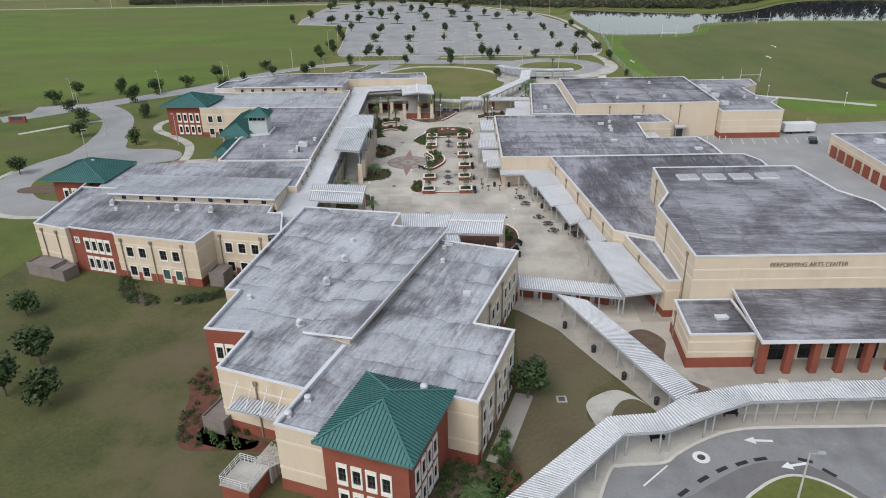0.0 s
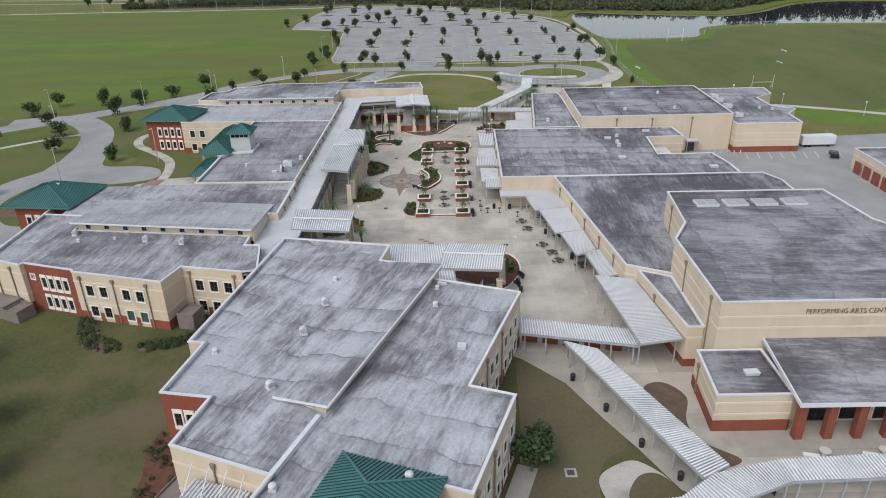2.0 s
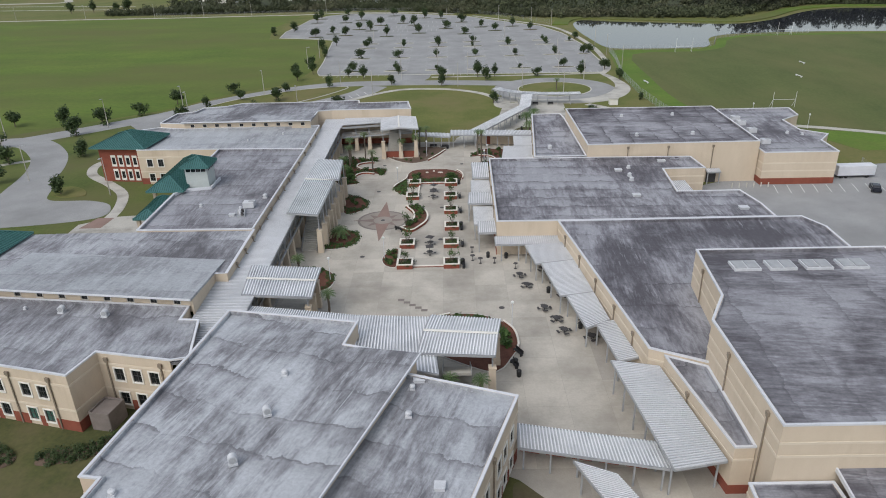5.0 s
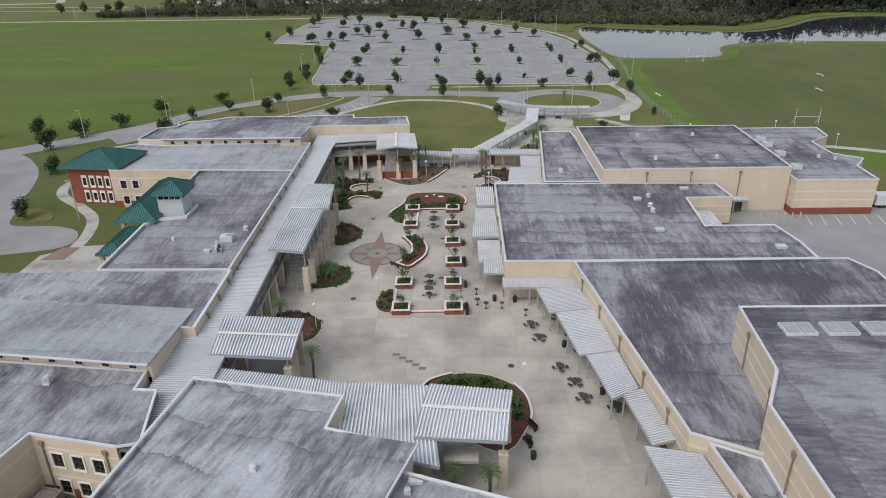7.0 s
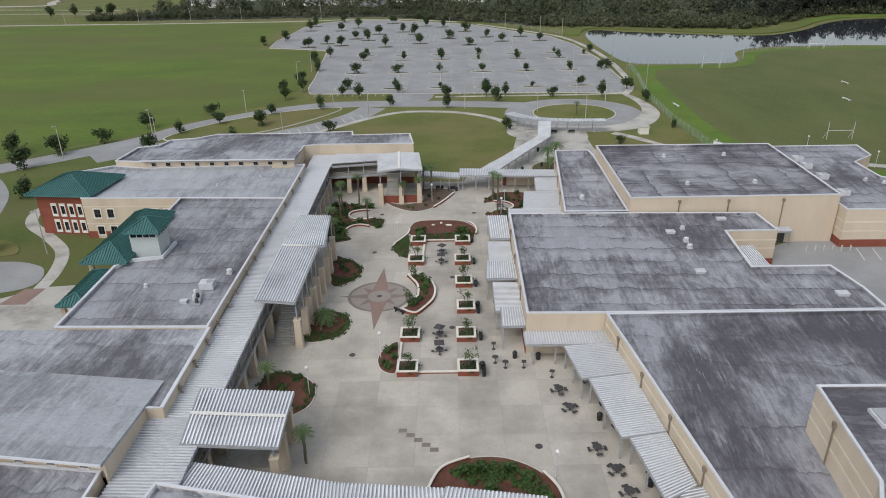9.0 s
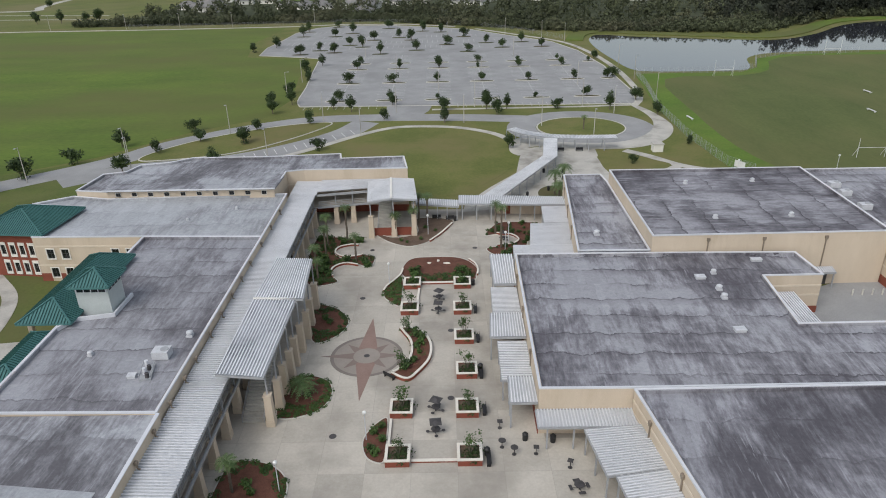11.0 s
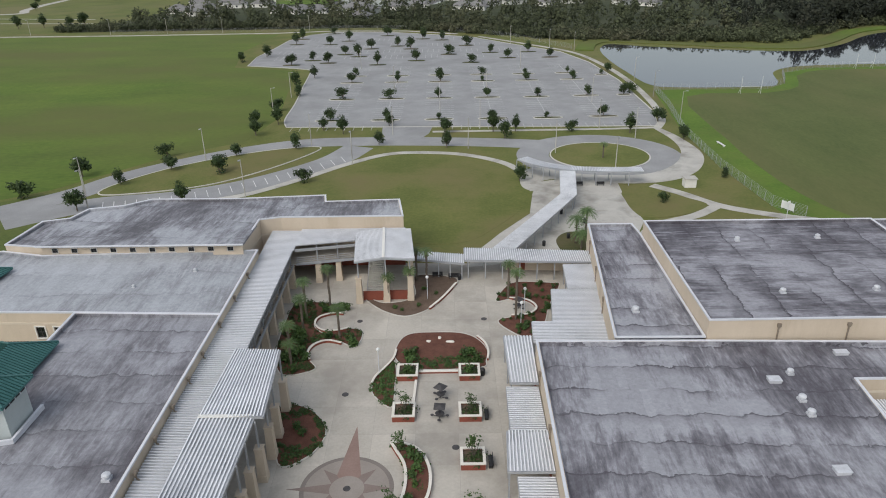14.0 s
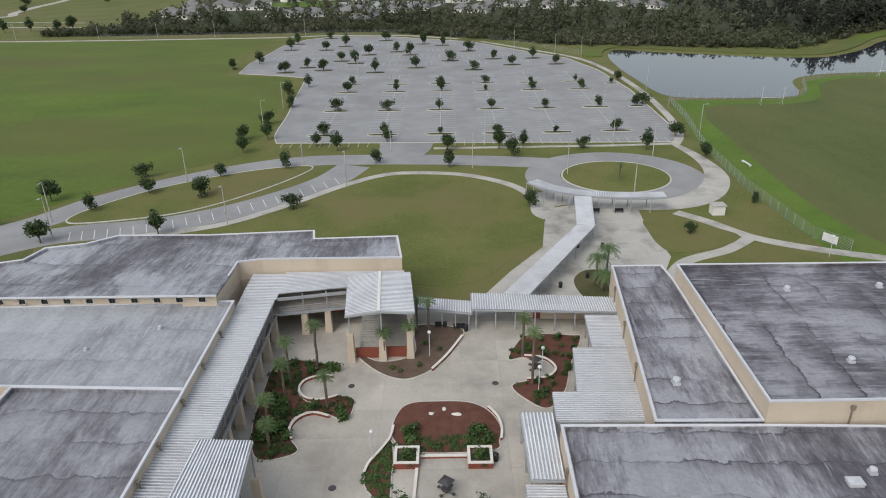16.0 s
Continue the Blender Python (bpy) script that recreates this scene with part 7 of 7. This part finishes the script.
# bay lines of the car park
bm = bmesh.new()
for c in ISLAND_COLS + (68.6,):
    for y0, y1 in ((327, 353.6), (357, 383.4), (400, 420)):
        y = y0
        while y <= y1:
            x0, x1 = c - (5.0 if c < 60 else 4.5), c + (5.0 if c < 60 else 0.5)
            box(bm, ((x0 + x1) / 2, y, 0.052), (x1 - x0, 0.14, 0.012))
            y += 2.75
        if c < 60:
            box(bm, (c, (y0 + y1) / 2, 0.056), (0.14, y1 - y0, 0.012))
for k in range(42):
    x = -45 + 2.75 * k
    if not -18 < x < 0:
        box(bm, (x, 315.6, 0.052), (0.14, 5.0, 0.012))
for row, (xa, xb) in ((446, (-78, 44)), (463, (-80, 38)), (483, (-78, 26)), (503, (-72, 8))):
    x = xa
    while x < xb:
        if abs((x - xa) % 19 - 9.5) > 3.4:
            box(bm, (x, row, 0.052), (0.14, 10.0, 0.012))
        x += 2.75
tagged(part("bay_lines", bm, WORNPAINT), "rows of worn white parking bay lines", "road marking", kind="stuff")
for i in range(22):
    t = i / 21
    x, y = -74 + 50 * t, 250.5 + 4.5 * t + 27 * t * t
    line("bay_line", [(x, y), (x - 1.8, y + 4.4)], 0.14, 0.03, 0.075, PAINT, "short white angled bay line", "road marking")


def arrow(x, y, turn, s=1.0):
    pts = [(-1.6, -0.18), (0.4, -0.18), (0.4, -0.6), (1.6, 0), (0.4, 0.6), (0.4, 0.18), (-1.6, 0.18)]
    c, n = math.cos(radians(turn)), math.sin(radians(turn))
    sheet("road_arrow", [(x + s * (a * c - b * n), y + s * (a * n + b * c)) for a, b in pts], 0.062, PAINT, "white painted arrow on the drive", "road marking", 0.03)


for x, y, a in ((25.1, 54.4, 36), (27.8, 56.3, 32), (30.3, 57.7, 26), (32.8, 58.6, 20), (35.1, 59.2, 10), (39.9, 58.9, -22), (41.6, 57.0, -52)):
    bm = bmesh.new()
    box(bm, (0, 0, 0.03), (1.5, 0.5, 0.07))
    ob = tagged(part("sealed_patch", bm, BLACK), "short dark sealed patch beside the lane", "road marking", "lane patches", "structure")
    ob.matrix_basis = pose(x, y, 0, 0, 0, a)
line("lane_line", [(21.2, 55.4), (24.6, 58.4)], 0.18, 0.02, 0.058, PAINT, "worn white line across the drive", "road marking")
arrow(36.1, 62.2, 176)
arrow(38.4, 58.2, 190)
bm = bmesh.new()
prism(bm, [(28.7 + 0.95 * math.cos(i * math.tau / 28), 59.6 + 0.95 * math.sin(i * math.tau / 28)) for i in range(28)], 0.0, 0.056)
ring = tagged(part("manhole_apron", bm, PAINT), "pale concrete ring round a drive manhole", "manhole cover")
bm = bmesh.new()
tube(bm, (28.7, 59.6, 0.0), (28.7, 59.6, 0.066), 0.45, seg=18)
part("cover", bm, DARKMETAL, ring)
drain = thing("lawn_drain", "square concrete drain with an iron grate in the lawn", "drain", (14.8, 70.2, 0))
bm = bmesh.new()
box(bm, (0, 0, 0.03), (1.3, 1.3, 0.1))
part("drain_frame", bm, JOINT, drain)
bm = bmesh.new()
box(bm, (0, 0, 0.06), (0.8, 0.8, 0.08))
part("grate", bm, DARKMETAL, drain)
lp = light_pole(-61.5, 284.6)
for x, y, a in ((-21.9, 279.9, 0), (-43.9, 257.0, 0), (-35.7, 298.1, 180), (-82.4, 260.5, 0), (-77.6, 251.4, 0), (-54.5, 334.2, 90), (-53.9, 360.7, 90), (-13.2, 307.3, 0), (0.7, 331.7, 0), (-79.9, 548, 0), (-131.8, 543, 0), (-165.5, 543, 0), (-200.1, 543, 0),
                (31.8, 286.8, 90), (44.3, 271.2, 0), (8.6, 292.6, 0), (48.7, 311.8, 0), (56.7, 300.6, 0), (75.6, 319.9, 90), (76.4, 353.0, 90), (12.9, 314.1, 0), (76.8, 381.3, 90), (66.0, 455.0, 0), (37.2, 481.7, 0), (55.6, 466.9, 0),
                (-97.8, 194.5, 90), (-126.0, 233.3, 0), (-100.2, 243.7, 0), (-73.0, 183.4, 0), (-90.6, 168.2, 90), (-112.7, 210.7, 0), (-109, 160, 90), (41.8, 49.0, 0), (34.4, 50.2, 90), (17.6, 362, 0), (53, 345, 0), (-16.8, 372, 0), (35, 410, 0), (-34, 415, 0), (5, 470, 0), (-250, 545, 0), (-300, 546, 0)):
    copy_thing(lp, pose(x, y, 0, 0, 0, a))
for x, y in ((125, 214), (106, 226), (150, 202), (71.5, 238.0), (96, 240)):
    copy_thing(pl, pose(x, y, 0))


# ---- fences, goals, vehicles, kiosk ----
def fence(pts, label, h=2.4, step=3.0):
    t = thing("wire_fence", label, "fence")
    for a, b in zip(pts, pts[1:]):
        k = max(2, int((Vector(b) - Vector(a)).length / step) + 1)
        for x, y, z in along(a, b, k, h, 0, 1):
            bm = bmesh.new()
            tube(bm, (x, y, -0.1), (x, y, h), 0.05, seg=5)
            part("post", bm, STEEL, t)
        for i in range(9):
            bm = bmesh.new()
            beam(bm, (*a, 0.1 + (h - 0.1) * i / 8), (*b, 0.1 + (h - 0.1) * i / 8), 0.025, 0.025)
            part("wire", bm, STEEL, t)
    return t


fence([(76.5, 240.0), (72.4, 246.6), (70.9, 273.0), (72.2, 305.2), (77.6, 340), (79.5, 362)], "grey chain-link fence along the sports turf")
fence([(80, 364), (121, 362.5), (131, 371), (139, 391), (156, 400.5), (190, 402)], "grey chain-link fence along the pond")
fence([(6.2, 221.4), (12, 221.0)], "grey metal gate fence by the north walk", 2.2, 1.5)
fence([(-200, 546), (-100, 546), (-66, 550), (-10, 544), (20, 528), (46, 494), (66, 462)], "dark wire fence before the woods", 2.4, 12)
fence([(27.0, 96.0), (29.2, 98.6)], "grey gate fence by the stage", 2.0, 1.2)


def goal(x, y, turn, w=7.3, h=2.4, up=0.0):
    t = thing("goal_frame", "white metal sports goal on the turf", "goal", (x, y, 0), turn)
    for nm, a, b in (("goalpost", (-w / 2, 0, -0.1), (-w / 2, 0, h + up)), ("goalpost", (w / 2, 0, -0.1), (w / 2, 0, h + up)), ("crossbar", (-w / 2, 0, h), (w / 2, 0, h)), ("stay", (-w / 2, 0, h), (-w / 2, 1.8, 0)), ("stay", (w / 2, 0, h), (w / 2, 1.8, 0))):
        bm = bmesh.new()
        tube(bm, a, b, 0.06)
        part(nm, bm, PAINT, t)


goal(111.6, 354.8, 0, 7.2, 2.6, 3.6)
goal(110.0, 250.4, 0, 7.0, 2.6, 2.4)
goal(176.0, 398.0, 0, 7.0, 2.6, 3.6)
for x, y, a in ((149.6, 322.6, -88), (136.3, 296.5, -88), (78.1, 292.1, -85)):
    t = thing("team_bench", "white aluminium team bench on the turf", "bench", (x, y, 0), a, "team benches")
    for nm, c, s in (("seat", (0, 0, 0.45), (4.6, 0.6, 0.08)), ("leg", (-1.8, 0, 0.2), (0.1, 0.5, 0.5)), ("leg", (1.8, 0, 0.2), (0.1, 0.5, 0.5))):
        bm = bmesh.new()
        box(bm, c, s)
        part(nm, bm, PAINT, t)
arc = [(172 + 22 * math.cos(a), 240 + 17 * math.sin(a)) for a in [radians(95 + 10 * i) for i in range(20)]]
line("outfield_fence", arc, 0.25, -0.1, 1.8, BLACK, "black padded curved outfield fence", "fence", kind="")
sheet("outfield", smooth([(172 + 22 * math.cos(a), 240 + 17 * math.sin(a)) for a in [radians(15 * i) for i in range(24)]], True, 2), 0.035, OVAL, "mown outfield inside a curved fence", "field")

car = thing("car", "dark blue parked saloon car in the yard", "car", (97.2, 176.6, 0.05), 70)
bm = bmesh.new()
for c, s in (((0, 0, 0.62), (4.5, 1.8, 0.62)), ((-0.1, 0, 1.12), (2.4, 1.6, 0.55))):
    v = box(bm, c, s)
    for w in v:
        if w.co.z > c[2] and s[0] < 3:
            w.co.x *= 0.78
bmesh.ops.bevel(bm, geom=bm.edges[:], offset=0.12, segments=2, affect="EDGES")
part("body", bm, CARPAINT, car)
bm = bmesh.new()
box(bm, (-0.1, 0, 1.12), (2.0, 1.64, 0.34))
part("window", bm, GLASS, car)
for x in (-1.4, 1.4):
    for y in (-0.85, 0.85):
        bm = bmesh.new()
        tube(bm, (x, y - 0.1, 0.32), (x, y + 0.1, 0.32), 0.33, seg=14)
        part("wheel", bm, BLACK, car)
van = thing("box_trailer", "long white box trailer parked by the gymnasium", "trailer", (97.2, 185.6, 0.05), 1)
bm = bmesh.new()
box(bm, (0, 0, 1.75), (8.6, 2.4, 2.3))
bmesh.ops.bevel(bm, geom=bm.edges[:], offset=0.08, segments=1, affect="EDGES")
part("body", bm, COPING, van)
for x in (-3.2, -2.2, 2.6):
    for y in (-1, 1):
        bm = bmesh.new()
        tube(bm, (x, y - 0.12, 0.4), (x, y + 0.12, 0.4), 0.42, seg=14)
        part("wheel", bm, BLACK, van)
bm = bmesh.new()
box(bm, (0, 0, 0.55), (8.2, 1.6, 0.2))
part("chassis", bm, DARKMETAL, van)
fence([(91.6, 188.6), (102.6, 188.6), (103.4, 193.5)], "chain-link fence behind the trailer", 2.0, 2.5)
ki = thing("utility_kiosk", "small cream utility kiosk on a slab", "kiosk", (58.8, 259.6, 0), 0)
bm = bmesh.new()
box(bm, (0, 0, 1.0), (2.6, 2.2, 2.1))
part("body", bm, TRIM, ki)
bm = bmesh.new()
box(bm, (0, 0, 2.1), (3.0, 2.6, 0.14))
part("roof", bm, WALKWAY, ki)
sg = thing("school_sign", "low red brick sign with white panels", "sign", (-132.6, 210.6, 0), 0)
bm = bmesh.new()
box(bm, (-2.2, 0, 0.9), (0.8, 0.8, 2.0)), box(bm, (2.2, 0, 0.9), (0.8, 0.8, 2.0)), box(bm, (0, 0, 0.3), (5.4, 0.7, 0.8))
part("brick_base", bm, BRICK, sg)
bm = bmesh.new()
box(bm, (0, -0.05, 1.3), (3.6, 0.3, 1.2))
part("panel", bm, DARKMETAL, sg)
bb = thing("banner_board", "white banner on the fence by the turf", "sign", (74.2, 243.4, 0.3), -60)
bm = bmesh.new()
box(bm, (0, 0, 0.9), (3.0, 0.06, 1.6))
part("banner", bm, PAINT, bb)
for x in (-1.4, 1.4):
    bm = bmesh.new()
    tube(bm, (x, 0.08, -0.4), (x, 0.08, 1.8), 0.05)
    part("post", bm, STEEL, bb)
canopy("yard_canopy", "white ribbed metal canopy in the yard recess", [(50.6, 163.4), (54.4, 163.6), (54.7, 174.2), (51.0, 174.2)], (4.0,) * 4, along((54.2, 164), (54.5, 173.8), 3, 3.9) + along((50.9, 164), (51.2, 173.8), 3, 3.9))
# gymnasium awning, bollards
canopy("door_awning", "small grey metal awning over the gymnasium door", [(62.6, 182.4), (65.6, 182.4), (65.6, 183.9), (62.6, 183.9)], (2.9, 2.9, 3.2, 3.2), [(62.8, 182.6, 2.8), (65.4, 182.6, 2.8)], DECK)
for i in range(6):
    bm = bmesh.new()
    tube(bm, (67.5 + 1.6 * i, 180.0, 0), (67.5 + 1.6 * i, 180.0, 1.1), 0.12)
    tagged(part("bollard", bm, KERB), "pale concrete bollard in the yard", "bollard", "yard bollards")
# chairs and rails by the gate walk
for i in range(7):
    bm = bmesh.new()
    box(bm, (15.6 + 1.65 * i, 217.6, 1.3), (1.25, 0.2, 2.5))
    tagged(part("red_door_panel", bm, BRICK), "dark red panel under the gate walk", "panel", "gate panels")
line("gate_wall", [(12.8, 217.9), (27.2, 216.8)], 0.3, -0.1, 3.0, STUCCO, "tan wall with red panels under the gate walk", "wall")
bm = bmesh.new()
for i in range(5):
    box(bm, (13.2 + 2.85 * i, 96.3 - 0.66 * i, 1.2), (2.2, 0.2, 2.4), -13.5)
tagged(part("red_gate", bm, BRICK), "dark red gates under the covered walkway", "gate", "walk gates")

# ---- pond, bank, far land ----
POND = smooth([(78, 448), (77.2, 424), (78.2, 400), (80.5, 374), (90, 367.5), (121, 366.5), (129.5, 373), (137.6, 395), (155, 406), (190, 408), (225, 404), (300, 392), (380, 372), (480, 352), (500, 420), (400, 470), (330, 492), (290, 501), (262, 505), (240, 498), (222, 484), (206, 467), (192, 455), (172, 444), (148, 448), (127, 456), (104, 465), (88, 474), (81, 464)], True)
sheet("pond", POND, 0.03, WATER, "still dark pond reflecting the grey sky", "pond")
line("pond_bank", smooth([(71, 455), (77, 475), (88, 484), (108, 477), (130, 467), (152, 458), (172, 454), (188, 463), (203, 477), (219, 495), (236, 509), (262, 517), (292, 513), (335, 503), (405, 481), (500, 432)]), 9.0, -0.2, 0.5, FIELD, "mown green bank behind the pond", "bank")
line("far_track", smooth([(-420, 676), (-334.7, 673.8), (-341, 705), (-348, 746.6), (-354, 809), (-370, 900)]), 7.0, -0.1, 0.06, WALKWAY, "distant pale road", "road")
line("far_track", [(-500, 668), (-314.7, 639.6), (-248, 627.3)], 2.2, -0.1, 0.07, WALKWAY, "thin distant track across the field", "road")
line("far_track", [(-500, 630), (-297, 609.3), (-238, 601.6)], 2.2, -0.1, 0.07, WALKWAY, "thin distant track across the field", "road")
sheet("far_field", [(-900, 552), (-236, 552), (-222, 620), (-212, 720), (-205, 1000), (-900, 1000)], 0.02, FARFIELD, "distant mown field", "field")
for x, y, k in ((-278.1, 581.7, 1.7), (-261.4, 582.4, 1.6), (-244.0, 582.9, 1.5), (-238.5, 590.5, 2.0), (-330, 700, 1.5), (-362, 760, 1.6), (-300, 780, 1.4)):
    oak(x, y, k, int(-x) % 5, "", "dark tree at the edge of the far field")
sheet("far_pond", smooth([(-88, 700), (-50, 690), (-12, 690), (2, 716), (0, 745), (-40, 752), (-86, 748)], True), 0.06, WATER, "distant pond between houses", "pond")
sheet("far_lawn", smooth([(-148, 720), (-120, 716), (-92, 722), (-86, 748), (-110, 762), (-150, 750)], True), 0.055, STRIPGRASS, "bright lawn beside the distant pond", "lawn")


def woods(name, spots, label, seed, material=None):
    """Far trees as clumps of leaves that face outwards, past counting."""
    r = random.Random(seed)
    verts, faces = [], []
    for x, y, h, w in spots:
        clumps = [(Vector((x + r.gauss(0, 0.42) * w, y + r.gauss(0, 0.42) * w, h * f)), w * r.uniform(0.42, 0.62)) for f in (0.32, 0.45, 0.58, 0.7, 0.84)]
        for c, rad in clumps:
            for _ in range(13):
                d = Vector((r.gauss(0, 1), r.gauss(0, 1) - 0.4, r.gauss(0, 1) + 0.5)).normalized()
                p = c + Vector((d.x * rad, d.y * rad, d.z * rad * 1.15)) * r.uniform(0.75, 1.1)
                e = (d + Vector((r.gauss(0, 0.3), r.gauss(0, 0.3), r.gauss(0, 0.3)))).normalized()
                u = e.orthogonal().normalized()
                u = (Matrix.Rotation(r.uniform(0, math.tau), 3, e) @ u) * rad * r.uniform(0.28, 0.5)
                v = e.cross(u) * r.uniform(0.6, 1.0)
                k = len(verts)
                verts += [p - u, p - v, p + u, p + v]
                faces.append((k, k + 1, k + 2, k + 3))
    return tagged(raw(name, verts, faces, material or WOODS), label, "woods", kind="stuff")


def wood_edge(x):
    """How far north the woods begin."""
    if x < -40:
        return 556
    if x < 70:
        return 556 - (x + 40) * 0.62
    if x < 172:
        return 488 - (x - 70) * 0.20
    if x < 250:
        return 468 + (x - 172) * 0.78
    return 529 - (x - 250) * 0.26


r = random.Random(5)
low, tall, pines = [], [], []
for _ in range(2600):
    x = r.uniform(-240, 420)
    e = wood_edge(x)
    if x < -190 and r.random() > 0.5:
        continue
    y = e + abs(r.gauss(0, 26 if x > -120 else 14))
    low.append((x, y, r.uniform(1.5, 5.0), r.uniform(1.4, 3.0)))
for _ in range(2300):
    x = r.uniform(-205, 640)
    y = wood_edge(x) + (16 if x < 60 else 48 if x < 185 else 6) + 420 * r.random() ** 1.5
    if x < -150 and y > 600 and r.random() < 0.5:
        continue
    if -215 < x < 165 and 625 < y < 860 and r.random() < 0.66:
        continue
    (pines if x > 150 + 40 * r.random() else tall).append((x, y, r.uniform(6, 12) + (5 if x > 185 else 0), r.uniform(2.2, 4.2)))
for _ in range(420):
    x = r.uniform(195, 520)
    pines.append((x, wood_edge(x) + 3 + 34 * r.random(), r.uniform(11, 18), r.uniform(3.0, 4.6)))
for _ in range(500):
    tall.append((r.uniform(-200, 900), 900 + 700 * r.random(), r.uniform(8, 14), r.uniform(5, 9)))
woods("undergrowth", low, "scrubby undergrowth at the edge of the woods", 21)
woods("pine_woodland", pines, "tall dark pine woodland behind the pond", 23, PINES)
woods("woodland", tall, "dense dark woodland beyond the car park", 22)
# dark sheet whose colour stands for the shade beneath the crowns
sheet("wood_floor", [(-232, 556), (-40, 556), (66, 496), (100, 490), (172, 478), (250, 534), (300, 522), (460, 480), (800, 470), (800, 1000), (-215, 1000), (-215, 640)], 0.04, WOODFLOOR, "scrub ground under the woods, coloured dark for shade", "ground")


def house(x, y, turn, w=16.0, d=12.0):
    t = thing("house", "distant suburban house with a grey hip roof", "house", (x, y, 0), turn, "distant houses")
    bm = bmesh.new()
    box(bm, (0, 0, 1.4), (w, d, 3.0))
    part("wall", bm, TRIM, t)
    bm = bmesh.new()
    a, b, z, h = w / 2 + 0.6, d / 2 + 0.6, 2.9, 3.6
    lo = [bm.verts.new(p) for p in ((-a, -b, z), (a, -b, z), (a, b, z), (-a, b, z))]
    hi = [bm.verts.new((-a + b, 0, z + h)), bm.verts.new((a - b, 0, z + h))]
    bm.faces.new((lo[0], lo[1], hi[1], hi[0])), bm.faces.new((lo[2], lo[3], hi[0], hi[1]))
    bm.faces.new((lo[1], lo[2], hi[1])), bm.faces.new((lo[3], lo[0], hi[0])), bm.faces.new(lo[::-1])
    part("roof", bm, HOUSEROOF, t)
    for i in range(3):
        bm = bmesh.new()
        box(bm, (-w / 3 + w / 3 * i, -d / 2 - 0.02, 1.5), (1.4, 0.1, 1.3))
        part("window", bm, GLASS, t)
    return t


hs = house(-200.0, 662, 8)
HOUSES = [(-190, 690), (-203, 722), (-178, 720), (-164, 697), (-144, 700), (-150, 736), (-118, 650), (-103, 646), (-90, 644), (-55, 600), (-130, 762), (-33, 664), (-17, 674), (17, 656), (28, 652), (37, 680), (59, 690), (83, 673),
          (105, 690), (143, 676), (158, 660), (-100, 770), (-70, 765), (-40, 768), (-10, 762), (14, 730), (40, 742), (66, 735), (90, 745), (118, 738), (140, 725)]
for x, y in HOUSES:
    copy_thing(hs, pose(x, y, 0, 0, 0, rng.uniform(-50, 50)))
for x, y in ((-178, 645), (-60, 640)):
    copy_thing(hs, pose(x, y, 0, 0, 0, -24) @ Matrix.Diagonal((1.7, 1.5, 1.25, 1)))

# leader heads and short downpipes on the wall above the arcade
for y in (130.5, 135.5, 140.2, 145.0, 149.7, 153.7, 159.5, 164.6, 169.8, 175.0, 180.3, 187.5, 194.7, 202.0):
    t = thing("rain_leader", "small brown rain leader on the tan parapet", "rain pipe", (-28.22, y, 0), 0, "rain leaders")
    bm = bmesh.new()
    box(bm, (0, 0, 7.85), (0.3, 0.42, 0.36))
    box(bm, (0, 0, 7.62), (0.2, 0.26, 0.14))
    part("leader_head", bm, PIPE, t)
    bm = bmesh.new()
    beam(bm, (0.02, 0, 7.6), (0.02, 0, 7.15), 0.13, 0.13)
    beam(bm, (0.02, 0, 7.16), (0.3, 0, 7.05), 0.13, 0.13)
    part("downpipe", bm, PIPE, t)

# slabs of the plaza
slab_meshes = []
for v in range(3):
    bm = bmesh.new()
    box(bm, (0, 0, 0.018), (5.16, 5.32, 0.05))
    me = bpy.data.meshes.new("slab")
    bm.to_mesh(me)
    bm.free()
    me.materials.append(CONCRETE)
    slab_meshes.append(me)
PLAZA_EDGE = [(-29, 106), (4, 96), (11.6, 92), (16.8, 86.3), (20.3, 79), (23, 74), (26, 67.5), (31, 64), (92, 65.2), (92, 77), (35, 77), (35.5, 90), (30, 106), (27, 148), (14.5, 148), (14.5, 184), (28, 184), (28, 220), (6, 220.5), (-6, 221), (-29, 222)]
for i in range(-6, 18):
    for j in range(-6, 24):
        x, y = -1.8 + 5.2 * (i + 0.5), 99.0 + 5.36 * (j + 0.5)
        if all(inside((x + dx, y + dy), PLAZA_EDGE) for dx in (-2.6, 2.6) for dy in (-2.68, 2.68)):
            link("slab", slab_meshes[(i + j) % 3], CONCRETE, plaza).location = (x, y, 0)

sheet("service_strip", [loc(-15.9, 57.5), loc(-13.6, 57.5), loc(-13.6, 70.5), loc(-15.9, 70.5)], 0.05, JOINT, "worn concrete strip along the wall", "pavement")
tower_bed = bed([(-0.6, 46.6), (1.8, 49.4), (3.9, 54.0), (6.2, 58.0), (8.4, 58.4), (8.0, 55.0), (5.6, 50.6), (2.6, 46.4)], MULCH, 0.06, False, "dark red mulched bed along the tower wall")
for k in range(16):
    t = k / 15
    shrub(2.2 + 5.2 * t + 0.7 * (-1) ** k, 48.6 + 8.6 * t, 0.8 + 0.35 * (k % 3), 0.05, "small green shrub in dark red mulch")
for x, y, z in ((6.6, 60.6, 2.4), (7.2, 63.2, 1.5)):
    shrub(x, y, z, 0.0, "large green shrub beside the school wall")
